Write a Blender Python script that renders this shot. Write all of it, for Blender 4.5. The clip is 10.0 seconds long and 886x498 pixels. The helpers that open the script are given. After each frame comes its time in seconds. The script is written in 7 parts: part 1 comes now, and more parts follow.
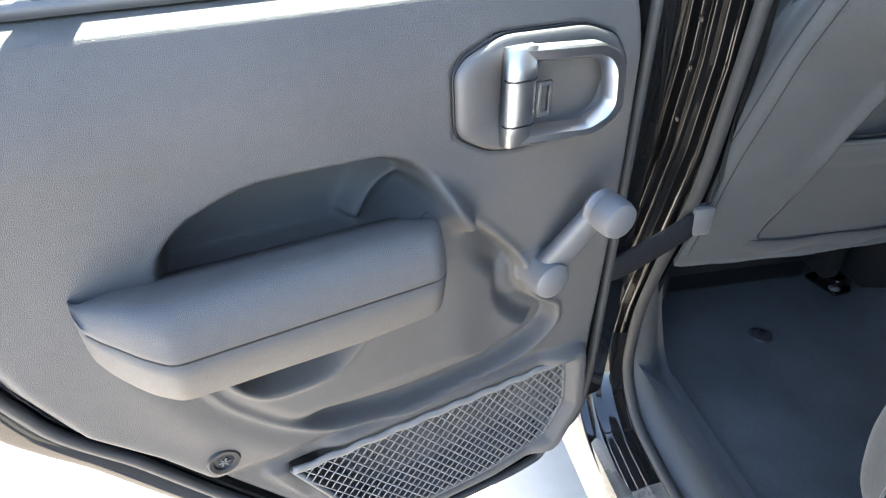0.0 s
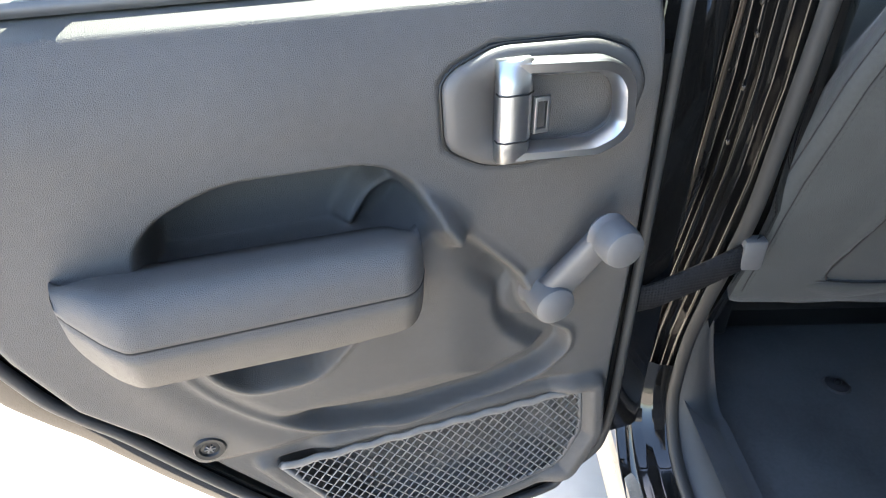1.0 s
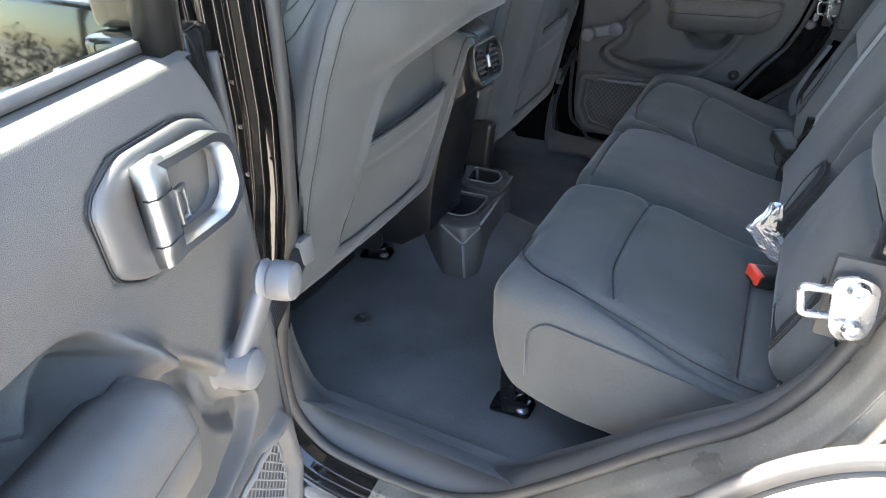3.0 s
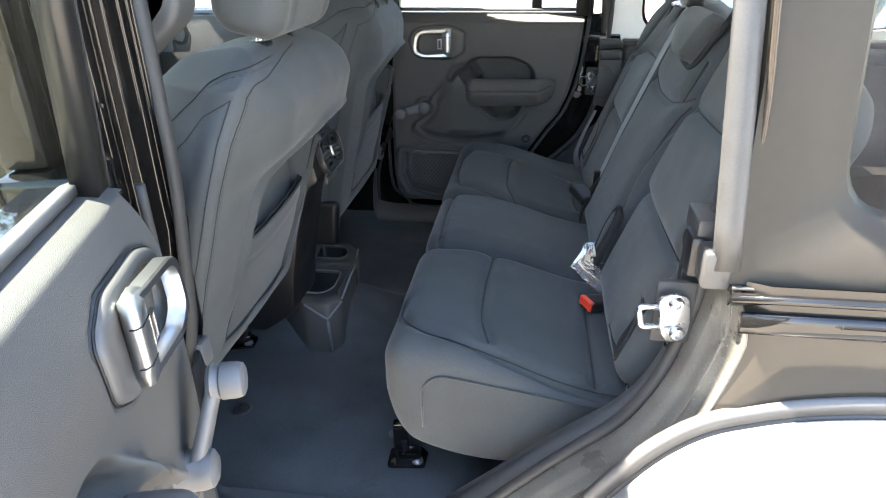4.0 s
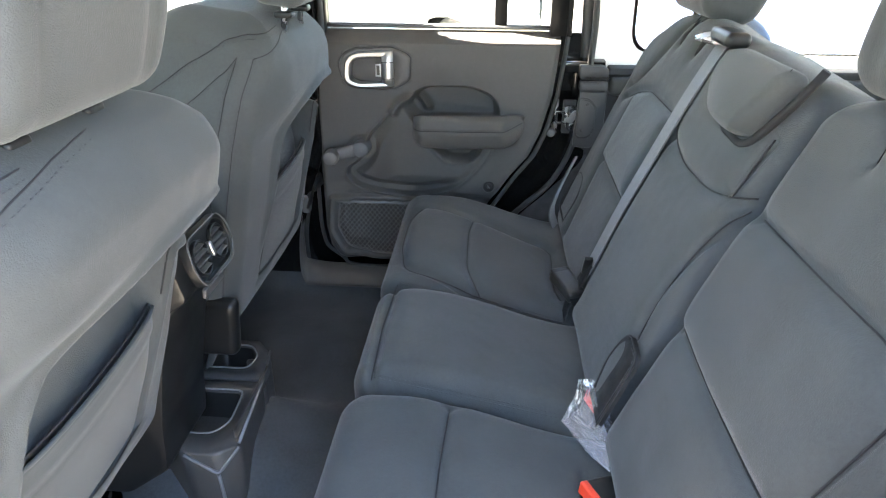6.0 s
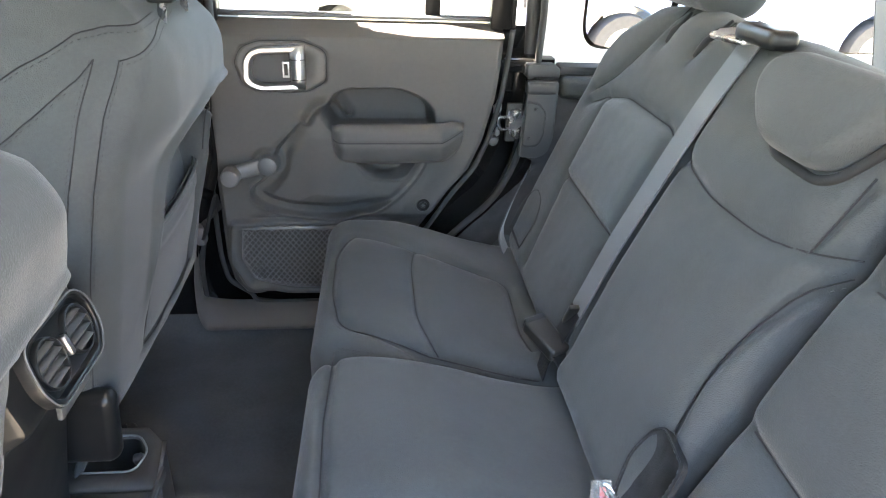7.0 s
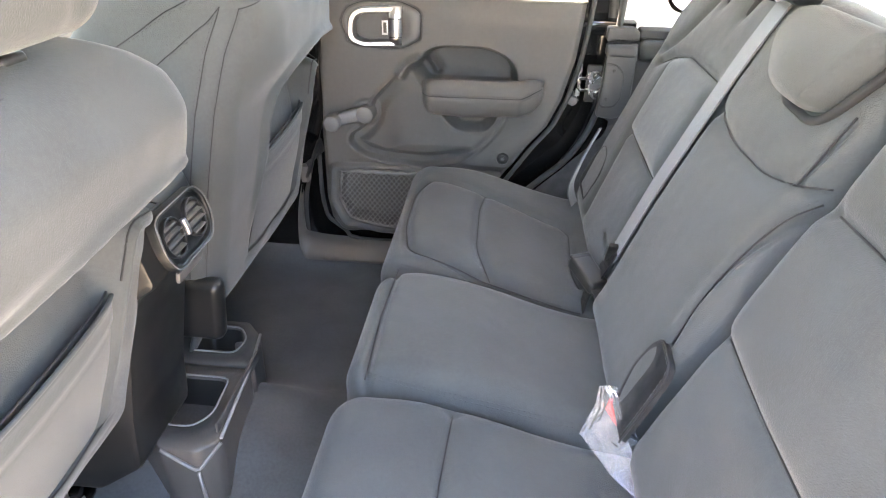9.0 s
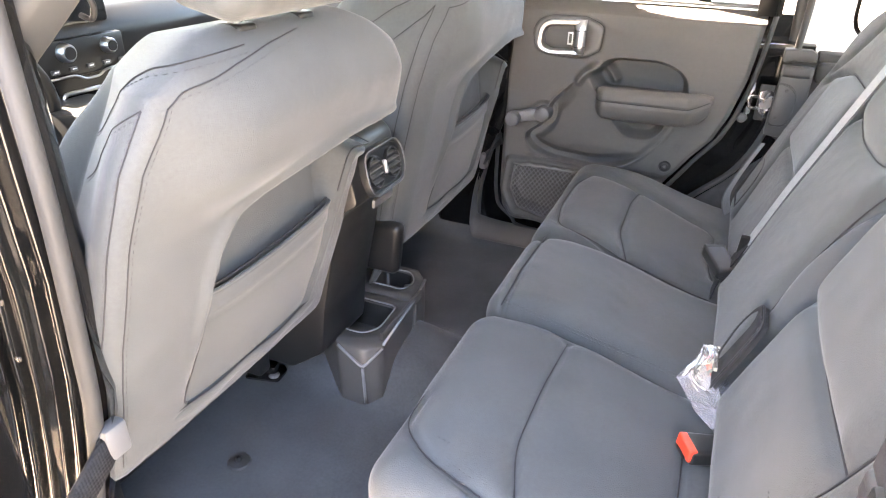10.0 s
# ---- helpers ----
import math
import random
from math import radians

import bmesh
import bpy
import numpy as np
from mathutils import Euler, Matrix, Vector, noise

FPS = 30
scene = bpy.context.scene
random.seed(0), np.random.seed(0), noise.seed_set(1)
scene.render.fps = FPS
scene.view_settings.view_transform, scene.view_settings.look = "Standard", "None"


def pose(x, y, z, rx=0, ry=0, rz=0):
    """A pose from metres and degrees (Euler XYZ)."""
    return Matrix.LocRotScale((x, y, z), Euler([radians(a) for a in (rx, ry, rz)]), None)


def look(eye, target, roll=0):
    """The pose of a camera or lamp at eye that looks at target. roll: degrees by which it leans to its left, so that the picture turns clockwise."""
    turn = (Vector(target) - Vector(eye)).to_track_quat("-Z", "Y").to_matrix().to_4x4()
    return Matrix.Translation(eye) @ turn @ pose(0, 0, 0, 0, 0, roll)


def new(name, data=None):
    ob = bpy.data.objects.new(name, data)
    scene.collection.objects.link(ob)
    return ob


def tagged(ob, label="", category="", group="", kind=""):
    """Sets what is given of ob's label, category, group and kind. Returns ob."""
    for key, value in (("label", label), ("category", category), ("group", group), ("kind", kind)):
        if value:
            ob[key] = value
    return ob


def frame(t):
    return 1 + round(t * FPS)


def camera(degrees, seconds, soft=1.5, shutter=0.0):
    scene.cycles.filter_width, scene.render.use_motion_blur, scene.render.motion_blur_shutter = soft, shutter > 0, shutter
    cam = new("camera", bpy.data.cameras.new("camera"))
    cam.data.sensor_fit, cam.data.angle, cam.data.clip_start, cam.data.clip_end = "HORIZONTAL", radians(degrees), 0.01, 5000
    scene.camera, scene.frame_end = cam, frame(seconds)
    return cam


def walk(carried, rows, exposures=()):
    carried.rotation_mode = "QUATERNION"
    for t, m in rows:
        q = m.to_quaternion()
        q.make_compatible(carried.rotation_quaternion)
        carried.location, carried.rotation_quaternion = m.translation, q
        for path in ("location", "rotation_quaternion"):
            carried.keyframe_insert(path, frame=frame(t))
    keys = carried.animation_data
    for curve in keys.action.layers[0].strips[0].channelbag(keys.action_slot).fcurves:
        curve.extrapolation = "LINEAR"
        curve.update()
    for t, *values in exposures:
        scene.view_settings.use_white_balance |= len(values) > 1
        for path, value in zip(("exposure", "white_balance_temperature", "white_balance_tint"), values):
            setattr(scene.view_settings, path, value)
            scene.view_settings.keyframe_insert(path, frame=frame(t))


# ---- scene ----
cam = camera(69.6, 10.0, soft=1.1)
PATH = [
    (0, (0.022, -1.204, 1.369), (-1.59, -0.87, 0.232), 0.5),
    (0.5, (0.013, -1.127, 1.376), (-1.619, -1.028, 0.224), -0.2),
    (1, (0.013, -1.096, 1.369), (-1.636, -1.087, 0.236), -1.0),
    (1.5, (-0.006, -1.102, 1.369), (-1.649, -1.037, 0.231), -1.6),
    (2, (-0.079, -1.16, 1.364), (-1.627, -0.602, 0.228), -2.4),
    (2.5, (-0.121, -1.233, 1.36), (-1.295, -0.085, 0.219), -3.0),
    (3, (-0.077, -1.327, 1.399), (-0.87, 0.183, 0.355), -1.2),
    (3.2, (-0.065, -1.373, 1.417), (-0.732, 0.214, 0.399), -1.6),
    (4.3, (-0.2, -1.463, 1.484), (-0.37, 0.337, 0.629), -1.0),
    (4.5, (-0.22, -1.447, 1.479), (-0.349, 0.357, 0.626), -1.5),
    (5, (-0.221, -1.346, 1.469), (-0.254, 0.461, 0.612), -0.6),
    (5.5, (-0.166, -1.148, 1.476), (-0.303, 0.645, 0.601), 0.2),
    (6, (-0.18, -0.963, 1.49), (-0.308, 0.817, 0.586), 0.3),
    (6.2, (-0.214, -0.888, 1.492), (-0.28, 0.892, 0.582), 0.6),
    (7.3, (-0.275, -0.655, 1.436), (-0.055, 1.1, 0.503), 2.7),
    (7.5, (-0.275, -0.648, 1.429), (-0.058, 1.104, 0.49), 2.7),
    (8, (-0.278, -0.654, 1.43), (-0.062, 1.088, 0.472), 2.7),
    (8.5, (-0.254, -0.714, 1.438), (-0.13, 1.031, 0.47), 1.9),
    (9, (-0.185, -0.84, 1.456), (-0.338, 0.887, 0.458), 1.3),
    (9.5, (-0.123, -0.96, 1.457), (-0.592, 0.703, 0.45), 0.8),
    (10, (-0.09, -1.06, 1.443), (-0.772, 0.574, 0.513), 1.4),
]
EXPOSURES = [(0.0, 4.0, 6500, 10), (0.8, 3.78, 6700, 10), (1.5, 3.7, 6700, 10), (2.2, 3.88, 6550, 9), (3.0, 4.52, 6900, 10), (4.4, 4.05, 6850, 10), (5.0, 4.4, 7000, 10), (5.5, 4.9, 7050, 10), (6.2, 5.1, 7200, 11), (7.5, 5.66, 7450, 13), (8.2, 5.78, 7600, 14), (9.0, 6.0, 8300, 18), (10.0, 5.96, 8450, 22)]
walk(cam, [(t, look(eye, target, roll)) for t, eye, target, roll in PATH], EXPOSURES)

# ---- world and sun ----
SUN_TO = Vector((-0.71, 0.07, 1.0)).normalized()
world = bpy.data.worlds.new("world")
scene.world = world
world.use_nodes = True
wt = world.node_tree
sky = wt.nodes.new("ShaderNodeTexSky")
sky.sky_type = "NISHITA"
sky.sun_disc = False
sky.sun_elevation = math.asin(SUN_TO.z)
sky.sun_rotation = math.atan2(SUN_TO.x, SUN_TO.y)
wt.links.new(sky.outputs[0], wt.nodes["Background"].inputs[0])
wt.nodes["Background"].inputs[1].default_value = 0.13
sun_data = bpy.data.lights.new("sun", "SUN")
sun_data.energy = 5.0
sun_data.angle = radians(0.55)
sun_data.color = (1.0, 0.95, 0.88)
sun = new("sun", sun_data)
sun.matrix_world = look(SUN_TO * 20, (0, 0, 0))


# ---- materials ----
def material(name, color, rough=0.5, metal=0.0, vary=0.15, vary_scale=6.0, grain=0.0, grain_scale=400.0, grain_kind="noise",
             coat=0.0, sheen=0.0, spec=0.5, rough_vary=0.0, spots=None, spot_scale=90.0, spot_edge=0.62, weave=0.0, weave_scale=900.0, relief=0.0006):
    """A node material: base colour with two scales of variation, roughness breakup, fine relief, optional dust spots."""
    m = bpy.data.materials.new(name)
    m.use_nodes = True
    nt = m.node_tree
    nodes, links = nt.nodes, nt.links
    b = nodes["Principled BSDF"]
    co = nodes.new("ShaderNodeTexCoord")
    n1 = nodes.new("ShaderNodeTexNoise")
    n1.inputs["Scale"].default_value = vary_scale
    n1.inputs["Detail"].default_value = 5
    n2 = nodes.new("ShaderNodeTexNoise")
    n2.inputs["Scale"].default_value = vary_scale * 23
    n2.inputs["Detail"].default_value = 3
    for n in (n1, n2):
        links.new(co.outputs["Object"], n.inputs["Vector"])
    mix = nodes.new("ShaderNodeMath")
    mix.operation = "MULTIPLY_ADD"
    links.new(n2.outputs["Fac"], mix.inputs[0])
    mix.inputs[1].default_value = 0.45
    links.new(n1.outputs["Fac"], mix.inputs[2])
    ramp = nodes.new("ShaderNodeValToRGB")
    ramp.color_ramp.elements[0].position = 0.45
    ramp.color_ramp.elements[1].position = 1.0
    ramp.color_ramp.elements[0].color = (*[c * (1 - vary) for c in color], 1)
    ramp.color_ramp.elements[1].color = (*[min(1, c * (1 + vary)) for c in color], 1)
    links.new(mix.outputs[0], ramp.inputs["Fac"])
    col = ramp.outputs["Color"]
    if spots:
        sp = nodes.new("ShaderNodeTexNoise")
        sp.inputs["Scale"].default_value = spot_scale
        sp.inputs["Detail"].default_value = 8
        sp.inputs["Roughness"].default_value = 0.75
        links.new(co.outputs["Object"], sp.inputs["Vector"])
        sr = nodes.new("ShaderNodeValToRGB")
        sr.color_ramp.elements[0].position = spot_edge
        sr.color_ramp.elements[1].position = spot_edge + 0.1
        links.new(sp.outputs["Fac"], sr.inputs["Fac"])
        mx = nodes.new("ShaderNodeMix")
        mx.data_type = "RGBA"
        links.new(sr.outputs["Color"], mx.inputs["Factor"])
        links.new(col, mx.inputs["A"])
        mx.inputs["B"].default_value = (*spots, 1)
        col = mx.outputs["Result"]
    links.new(col, b.inputs["Base Color"])
    b.inputs["Metallic"].default_value = metal
    b.inputs["Roughness"].default_value = rough
    b.inputs["Specular IOR Level"].default_value = spec
    b.inputs["Coat Weight"].default_value = coat
    b.inputs["Coat Roughness"].default_value = 0.06
    b.inputs["Sheen Weight"].default_value = sheen
    b.inputs["Sheen Roughness"].default_value = 0.4
    if rough_vary:
        rr = nodes.new("ShaderNodeMapRange")
        links.new(n1.outputs["Fac"], rr.inputs["Value"])
        rr.inputs["From Min"].default_value = 0.3
        rr.inputs["From Max"].default_value = 0.7
        rr.inputs["To Min"].default_value = max(0.02, rough - rough_vary)
        rr.inputs["To Max"].default_value = min(1, rough + rough_vary)
        links.new(rr.outputs["Result"], b.inputs["Roughness"])
    height = None
    if grain:
        if grain_kind == "leather":
            g = nodes.new("ShaderNodeTexVoronoi")
            g.feature = "DISTANCE_TO_EDGE"
            g.inputs["Scale"].default_value = grain_scale
            warp = nodes.new("ShaderNodeTexNoise")
            warp.inputs["Scale"].default_value = grain_scale * 0.6
            links.new(co.outputs["Object"], warp.inputs["Vector"])
            add = nodes.new("ShaderNodeVectorMath")
            add.operation = "MULTIPLY_ADD"
            links.new(warp.outputs["Color"], add.inputs[0])
            add.inputs[1].default_value = (0.8 / grain_scale,) * 3
            links.new(co.outputs["Object"], add.inputs[2])
            links.new(add.outputs[0], g.inputs["Vector"])
            height = g.outputs["Distance"]
        else:
            g = nodes.new("ShaderNodeTexNoise")
            g.inputs["Scale"].default_value = grain_scale
            g.inputs["Detail"].default_value = 4
            links.new(co.outputs["Object"], g.inputs["Vector"])
            height = g.outputs["Fac"]
    if weave:
        waves = []
        for axis in ("X", "Y", "Z"):
            w = nodes.new("ShaderNodeTexWave")
            w.bands_direction = axis
            w.inputs["Scale"].default_value = weave_scale / 20
            w.inputs["Distortion"].default_value = 0.6
            w.inputs["Detail Scale"].default_value = 8
            links.new(co.outputs["Object"], w.inputs["Vector"])
            waves.append(w)
        a = nodes.new("ShaderNodeMath")
        a.operation = "ADD"
        links.new(waves[0].outputs["Fac"], a.inputs[0])
        links.new(waves[1].outputs["Fac"], a.inputs[1])
        a2 = nodes.new("ShaderNodeMath")
        a2.operation = "ADD"
        links.new(a.outputs[0], a2.inputs[0])
        links.new(waves[2].outputs["Fac"], a2.inputs[1])
        if height is not None:
            a3 = nodes.new("ShaderNodeMath")
            a3.operation = "MULTIPLY_ADD"
            links.new(a2.outputs[0], a3.inputs[0])
            a3.inputs[1].default_value = weave
            links.new(height, a3.inputs[2])
            height = a3.outputs[0]
        else:
            height = a2.outputs[0]
    if height is not None:
        bump = nodes.new("ShaderNodeBump")
        bump.inputs["Strength"].default_value = min(1.0, grain if grain else weave)
        bump.inputs["Distance"].default_value = relief
        links.new(height, bump.inputs["Height"])
        links.new(bump.outputs["Normal"], b.inputs["Normal"])
    return m


def glass(name, tint=(0.9, 0.95, 0.93), rough=0.0):
    """Thin window glass: clear, with mirror reflection by Fresnel."""
    m = bpy.data.materials.new(name)
    m.use_nodes = True
    nodes, links = m.node_tree.nodes, m.node_tree.links
    nodes.remove(nodes["Principled BSDF"])
    clear = nodes.new("ShaderNodeBsdfTransparent")
    clear.inputs["Color"].default_value = (*tint, 1)
    gloss = nodes.new("ShaderNodeBsdfGlossy")
    gloss.inputs["Roughness"].default_value = rough
    fres = nodes.new("ShaderNodeFresnel")
    fres.inputs["IOR"].default_value = 1.5
    mx = nodes.new("ShaderNodeMixShader")
    links.new(fres.outputs[0], mx.inputs[0])
    links.new(clear.outputs[0], mx.inputs[1])
    links.new(gloss.outputs[0], mx.inputs[2])
    links.new(mx.outputs[0], nodes["Material Output"].inputs["Surface"])
    return m


FABRIC = material("seat_cloth", (0.044, 0.048, 0.049), 0.86, vary=0.16, vary_scale=9, grain=1.0, grain_scale=620, sheen=0.12, spec=0.3, relief=0.0006)
FABRIC_DARK = material("seat_cloth_dark", (0.036, 0.039, 0.041), 0.86, vary=0.12, vary_scale=7, grain=0.5, grain_scale=900, sheen=0.2, spec=0.25)
# felt darkened to stand in for shade in the recessed latch slots
FELT = material("felt_flap", (0.024, 0.024, 0.025), 0.97, vary=0.4, vary_scale=40, grain=1.0, grain_scale=500, spec=0.1)
MESH_CLOTH = material("perforated_cloth", (0.044, 0.048, 0.049), 0.8, vary=0.1, grain=0.6, grain_scale=420, grain_kind="leather", sheen=0.2, spec=0.3)
# near-black colour that paints the shade in seams, slits and gaps
SEAM_SHADE = material("seam_and_gap_shade", (0.010, 0.010, 0.011), 0.9, vary=0.1)
THREAD = material("thread", (0.030, 0.032, 0.034), 0.85, vary=0.1, vary_scale=40)
TRIM = material("door_trim_vinyl", (0.066, 0.063, 0.060), 0.58, spec=0.24, relief=0.0007, vary=0.12, vary_scale=5, grain=0.8, grain_scale=760, grain_kind="leather", rough_vary=0.06)
TRIM_SMOOTH = material("trim_plastic", (0.064, 0.060, 0.057), 0.5, vary=0.08, vary_scale=8, grain=0.25, grain_scale=1500, rough_vary=0.06)
TRIM_LIGHT = material("grey_plastic", (0.075, 0.075, 0.077), 0.5, vary=0.08, vary_scale=8, grain=0.25, grain_scale=1500, rough_vary=0.05)
TRIM_DEEP = material("deep_grey_plastic", (0.030, 0.030, 0.031), 0.46, spec=0.35, vary=0.1, vary_scale=8, grain=0.4, grain_scale=1300, rough_vary=0.06)
CUP_PLASTIC = material("cup_plastic", (0.052, 0.050, 0.048), 0.45, vary=0.12, vary_scale=10, grain=0.25, grain_scale=1200, rough_vary=0.06)
PLASTIC_DARK = material("black_plastic", (0.011, 0.011, 0.011), 0.36, spec=0.3, vary=0.15, vary_scale=12, grain=0.2, grain_scale=1200, rough_vary=0.08)
RAIL = material("textured_black_rail", (0.020, 0.021, 0.020), 0.4, spec=0.4, vary=0.15, vary_scale=10, grain=1.0, grain_scale=330, grain_kind="leather", relief=0.0022)
SILL = material("dark_sill_plastic", (0.034, 0.036, 0.038), 0.62, vary=0.12, vary_scale=9, grain=0.4, grain_scale=700)
RUBBER = material("rubber_seal", (0.018, 0.018, 0.018), 0.7, vary=0.2, vary_scale=20, grain=0.2, grain_scale=600)
PAINT = material("black_paint", (0.036, 0.029, 0.023), 0.08, vary=0.3, vary_scale=9, spec=0.30, spots=(0.08, 0.07, 0.06), spot_scale=300, spot_edge=0.74)
PILLAR_PAINT = material("gloss_black_jamb", (0.006, 0.0058, 0.0056), 0.05, vary=0.3, vary_scale=9, spec=0.42, spots=(0.09, 0.08, 0.065), spot_scale=260, spot_edge=0.72)
PAINT_DUSTY = material("dusty_black_paint", (0.085, 0.080, 0.068), 0.34, vary=0.5, vary_scale=14, coat=0.0, rough_vary=0.12, spots=(0.28, 0.26, 0.22), spot_scale=260, spot_edge=0.60)
HARDTOP = material("hardtop_gloss", (0.030, 0.0265, 0.0215), 0.5, spec=0.12, vary=0.12, vary_scale=3, grain=0.12, grain_scale=700, coat=0.0, spots=(0.2, 0.19, 0.17), spot_scale=350, spot_edge=0.74)
BODY_PAINT = material("taupe_body_paint", (0.026, 0.0225, 0.018), 0.10, vary=0.08, vary_scale=5, spec=0.28, spots=(0.16, 0.15, 0.13), spot_scale=300, spot_edge=0.76)
MOULDING = material("worn_pale_moulding", (0.030, 0.0295, 0.029), 0.5, vary=0.25, vary_scale=18, grain=0.2, grain_scale=500, spots=(0.14, 0.135, 0.13), spot_scale=120, spot_edge=0.68)
FABRIC_INSERT = material("seat_cloth_insert", (0.049, 0.056, 0.059), 0.82, vary=0.14, vary_scale=9, grain=1.0, grain_scale=620, sheen=0.15, spec=0.3, relief=0.0006)
# pale colour for painted highlights along the cup holder's edges
EDGE_GLINT = material("painted_edge_glint", (0.16, 0.165, 0.17), 0.4, vary=0.1, vary_scale=30)
CHROME = material("satin_chrome", (0.40, 0.41, 0.42), 0.32, metal=1.0, vary=0.05, rough_vary=0.05)
STEEL = material("bright_steel", (0.42, 0.42, 0.43), 0.26, metal=0.9, vary=0.15, vary_scale=30, rough_vary=0.1)
CARPET = material("floor_carpet", (0.058, 0.062, 0.065), 0.95, vary=0.25, vary_scale=8, grain=1.0, grain_scale=700, sheen=0.15, spec=0.1, spots=(0.080, 0.083, 0.085), spot_scale=420, spot_edge=0.74)
CARPET_FELT = material("cargo_carpet", (0.034, 0.033, 0.033), 0.97, vary=0.35, vary_scale=30, grain=1.0, grain_scale=380, spec=0.1)
NET = material("net_cord", (0.11, 0.107, 0.104), 0.75, vary=0.15, vary_scale=60)
WEBBING = material("belt_webbing", (0.056, 0.060, 0.066), 0.6, vary=0.08, vary_scale=20, grain=0.5, grain_scale=900, sheen=0.3)
WEB_BLACK = material("black_webbing", (0.010, 0.010, 0.011), 0.7, spec=0.2, vary=0.1, weave=0.6, weave_scale=1500)
RED = material("red_plastic", (0.62, 0.045, 0.02), 0.4, vary=0.08, vary_scale=30)
RED_TAG = material("red_paper_tag", (0.62, 0.10, 0.09), 0.7, vary=0.1)
CONCRETE = material("worn_asphalt", (0.38, 0.335, 0.275), 0.9, vary=0.12, vary_scale=0.7, grain=0.5, grain_scale=60, spots=(0.30, 0.265, 0.22), spot_scale=9, spot_edge=0.66)
WHITE_PAINT = material("white_car_paint", (0.78, 0.78, 0.77), 0.25, vary=0.04, coat=0.6)
BLUE_PAINT = material("blue_car_paint", (0.10, 0.16, 0.28), 0.25, vary=0.06, coat=0.6)
GREY_PAINT = material("grey_car_paint", (0.22, 0.22, 0.23), 0.25, vary=0.05, coat=0.6)
# light grey includes painted sun and sky glare on a dark flare
FLARE = material("flare_with_glare", (0.17, 0.17, 0.167), 0.4, vary=0.06, grain=0.2, grain_scale=700)
DARK_GLASS = material("tinted_glass", (0.012, 0.014, 0.014), 0.06, vary=0.1)
TYRE = material("tyre_rubber", (0.025, 0.025, 0.025), 0.8, vary=0.2, vary_scale=20, grain=0.3)
STUCCO = material("beige_stucco", (0.50, 0.43, 0.34), 0.9, vary=0.08, vary_scale=1.2, grain=0.6, grain_scale=90)
BARK = material("tree_bark", (0.10, 0.08, 0.06), 0.9, vary=0.35, vary_scale=8, grain=0.6, grain_scale=60)
LEAF = material("shade_foliage", (0.032, 0.046, 0.020), 0.6, vary=0.4, vary_scale=3)
HEADLINER = material("headliner", (0.80, 0.79, 0.77), 0.9, vary=0.06, grain=0.4, grain_scale=900)
SCREEN = material("dark_screen", (0.01, 0.011, 0.012), 0.12, vary=0.1)
LEVER_WHITE = material("white_marking", (0.7, 0.7, 0.7), 0.5, vary=0.05)
CLEAR_GLASS = glass("clear_glass", (0.88, 0.94, 0.91))
TINT_GLASS = glass("green_tint_glass", (0.50, 0.56, 0.52))
PRIVACY_GLASS = glass("privacy_glass", (0.80, 0.80, 0.77))
BAG = glass("bag_film", (0.93, 0.94, 0.97), 0.18)
_n, _l = BAG.node_tree.nodes, BAG.node_tree.links
_milk = _n.new("ShaderNodeBsdfTranslucent")
_milk.inputs["Color"].default_value = (0.9, 0.91, 0.95, 1)
_white = _n.new("ShaderNodeBsdfDiffuse")
_white.inputs["Color"].default_value = (0.85, 0.87, 0.92, 1)
_half = _n.new("ShaderNodeMixShader")
_l.new(_milk.outputs[0], _half.inputs[1])
_l.new(_white.outputs[0], _half.inputs[2])
_mix = _n.new("ShaderNodeMixShader")
_mix.inputs[0].default_value = 0.13
_l.new(_n["Mix Shader"].outputs[0], _mix.inputs[1])
_l.new(_half.outputs[0], _mix.inputs[2])
_l.new(_mix.outputs[0], _n["Material Output"].inputs["Surface"])

# rows of fine punched dots for the perforated cloth
_n, _l = MESH_CLOTH.node_tree.nodes, MESH_CLOTH.node_tree.links
_co = _n.new("ShaderNodeTexCoord")
_map = _n.new("ShaderNodeMapping")
_map.inputs["Rotation"].default_value = (0.0, -0.372, 0.0)
_l.new(_co.outputs["Object"], _map.inputs["Vector"])
_dots = _n.new("ShaderNodeTexVoronoi")
_dots.inputs["Scale"].default_value = 620
_dots.inputs["Randomness"].default_value = 0.45
_l.new(_map.outputs["Vector"], _dots.inputs["Vector"])
_cut = _n.new("ShaderNodeValToRGB")
_cut.color_ramp.elements[0].position = 0.28
_cut.color_ramp.elements[0].color = (0.037, 0.040, 0.041, 1)
_cut.color_ramp.elements[1].position = 0.46
_cut.color_ramp.elements[1].color = (0.047, 0.051, 0.053, 1)
_l.new(_dots.outputs["Distance"], _cut.inputs["Fac"])
_l.new(_cut.outputs["Color"], _n["Principled BSDF"].inputs["Base Color"])


# ---- mesh tools ----
def thing(name, label, category, at=(0, 0, 0), group="", kind="", matrix=None):
    ob = new(name)
    ob.empty_display_size = 0.05
    ob.matrix_world = matrix if matrix is not None else Matrix.Translation(at)
    return tagged(ob, label, category, group, kind)


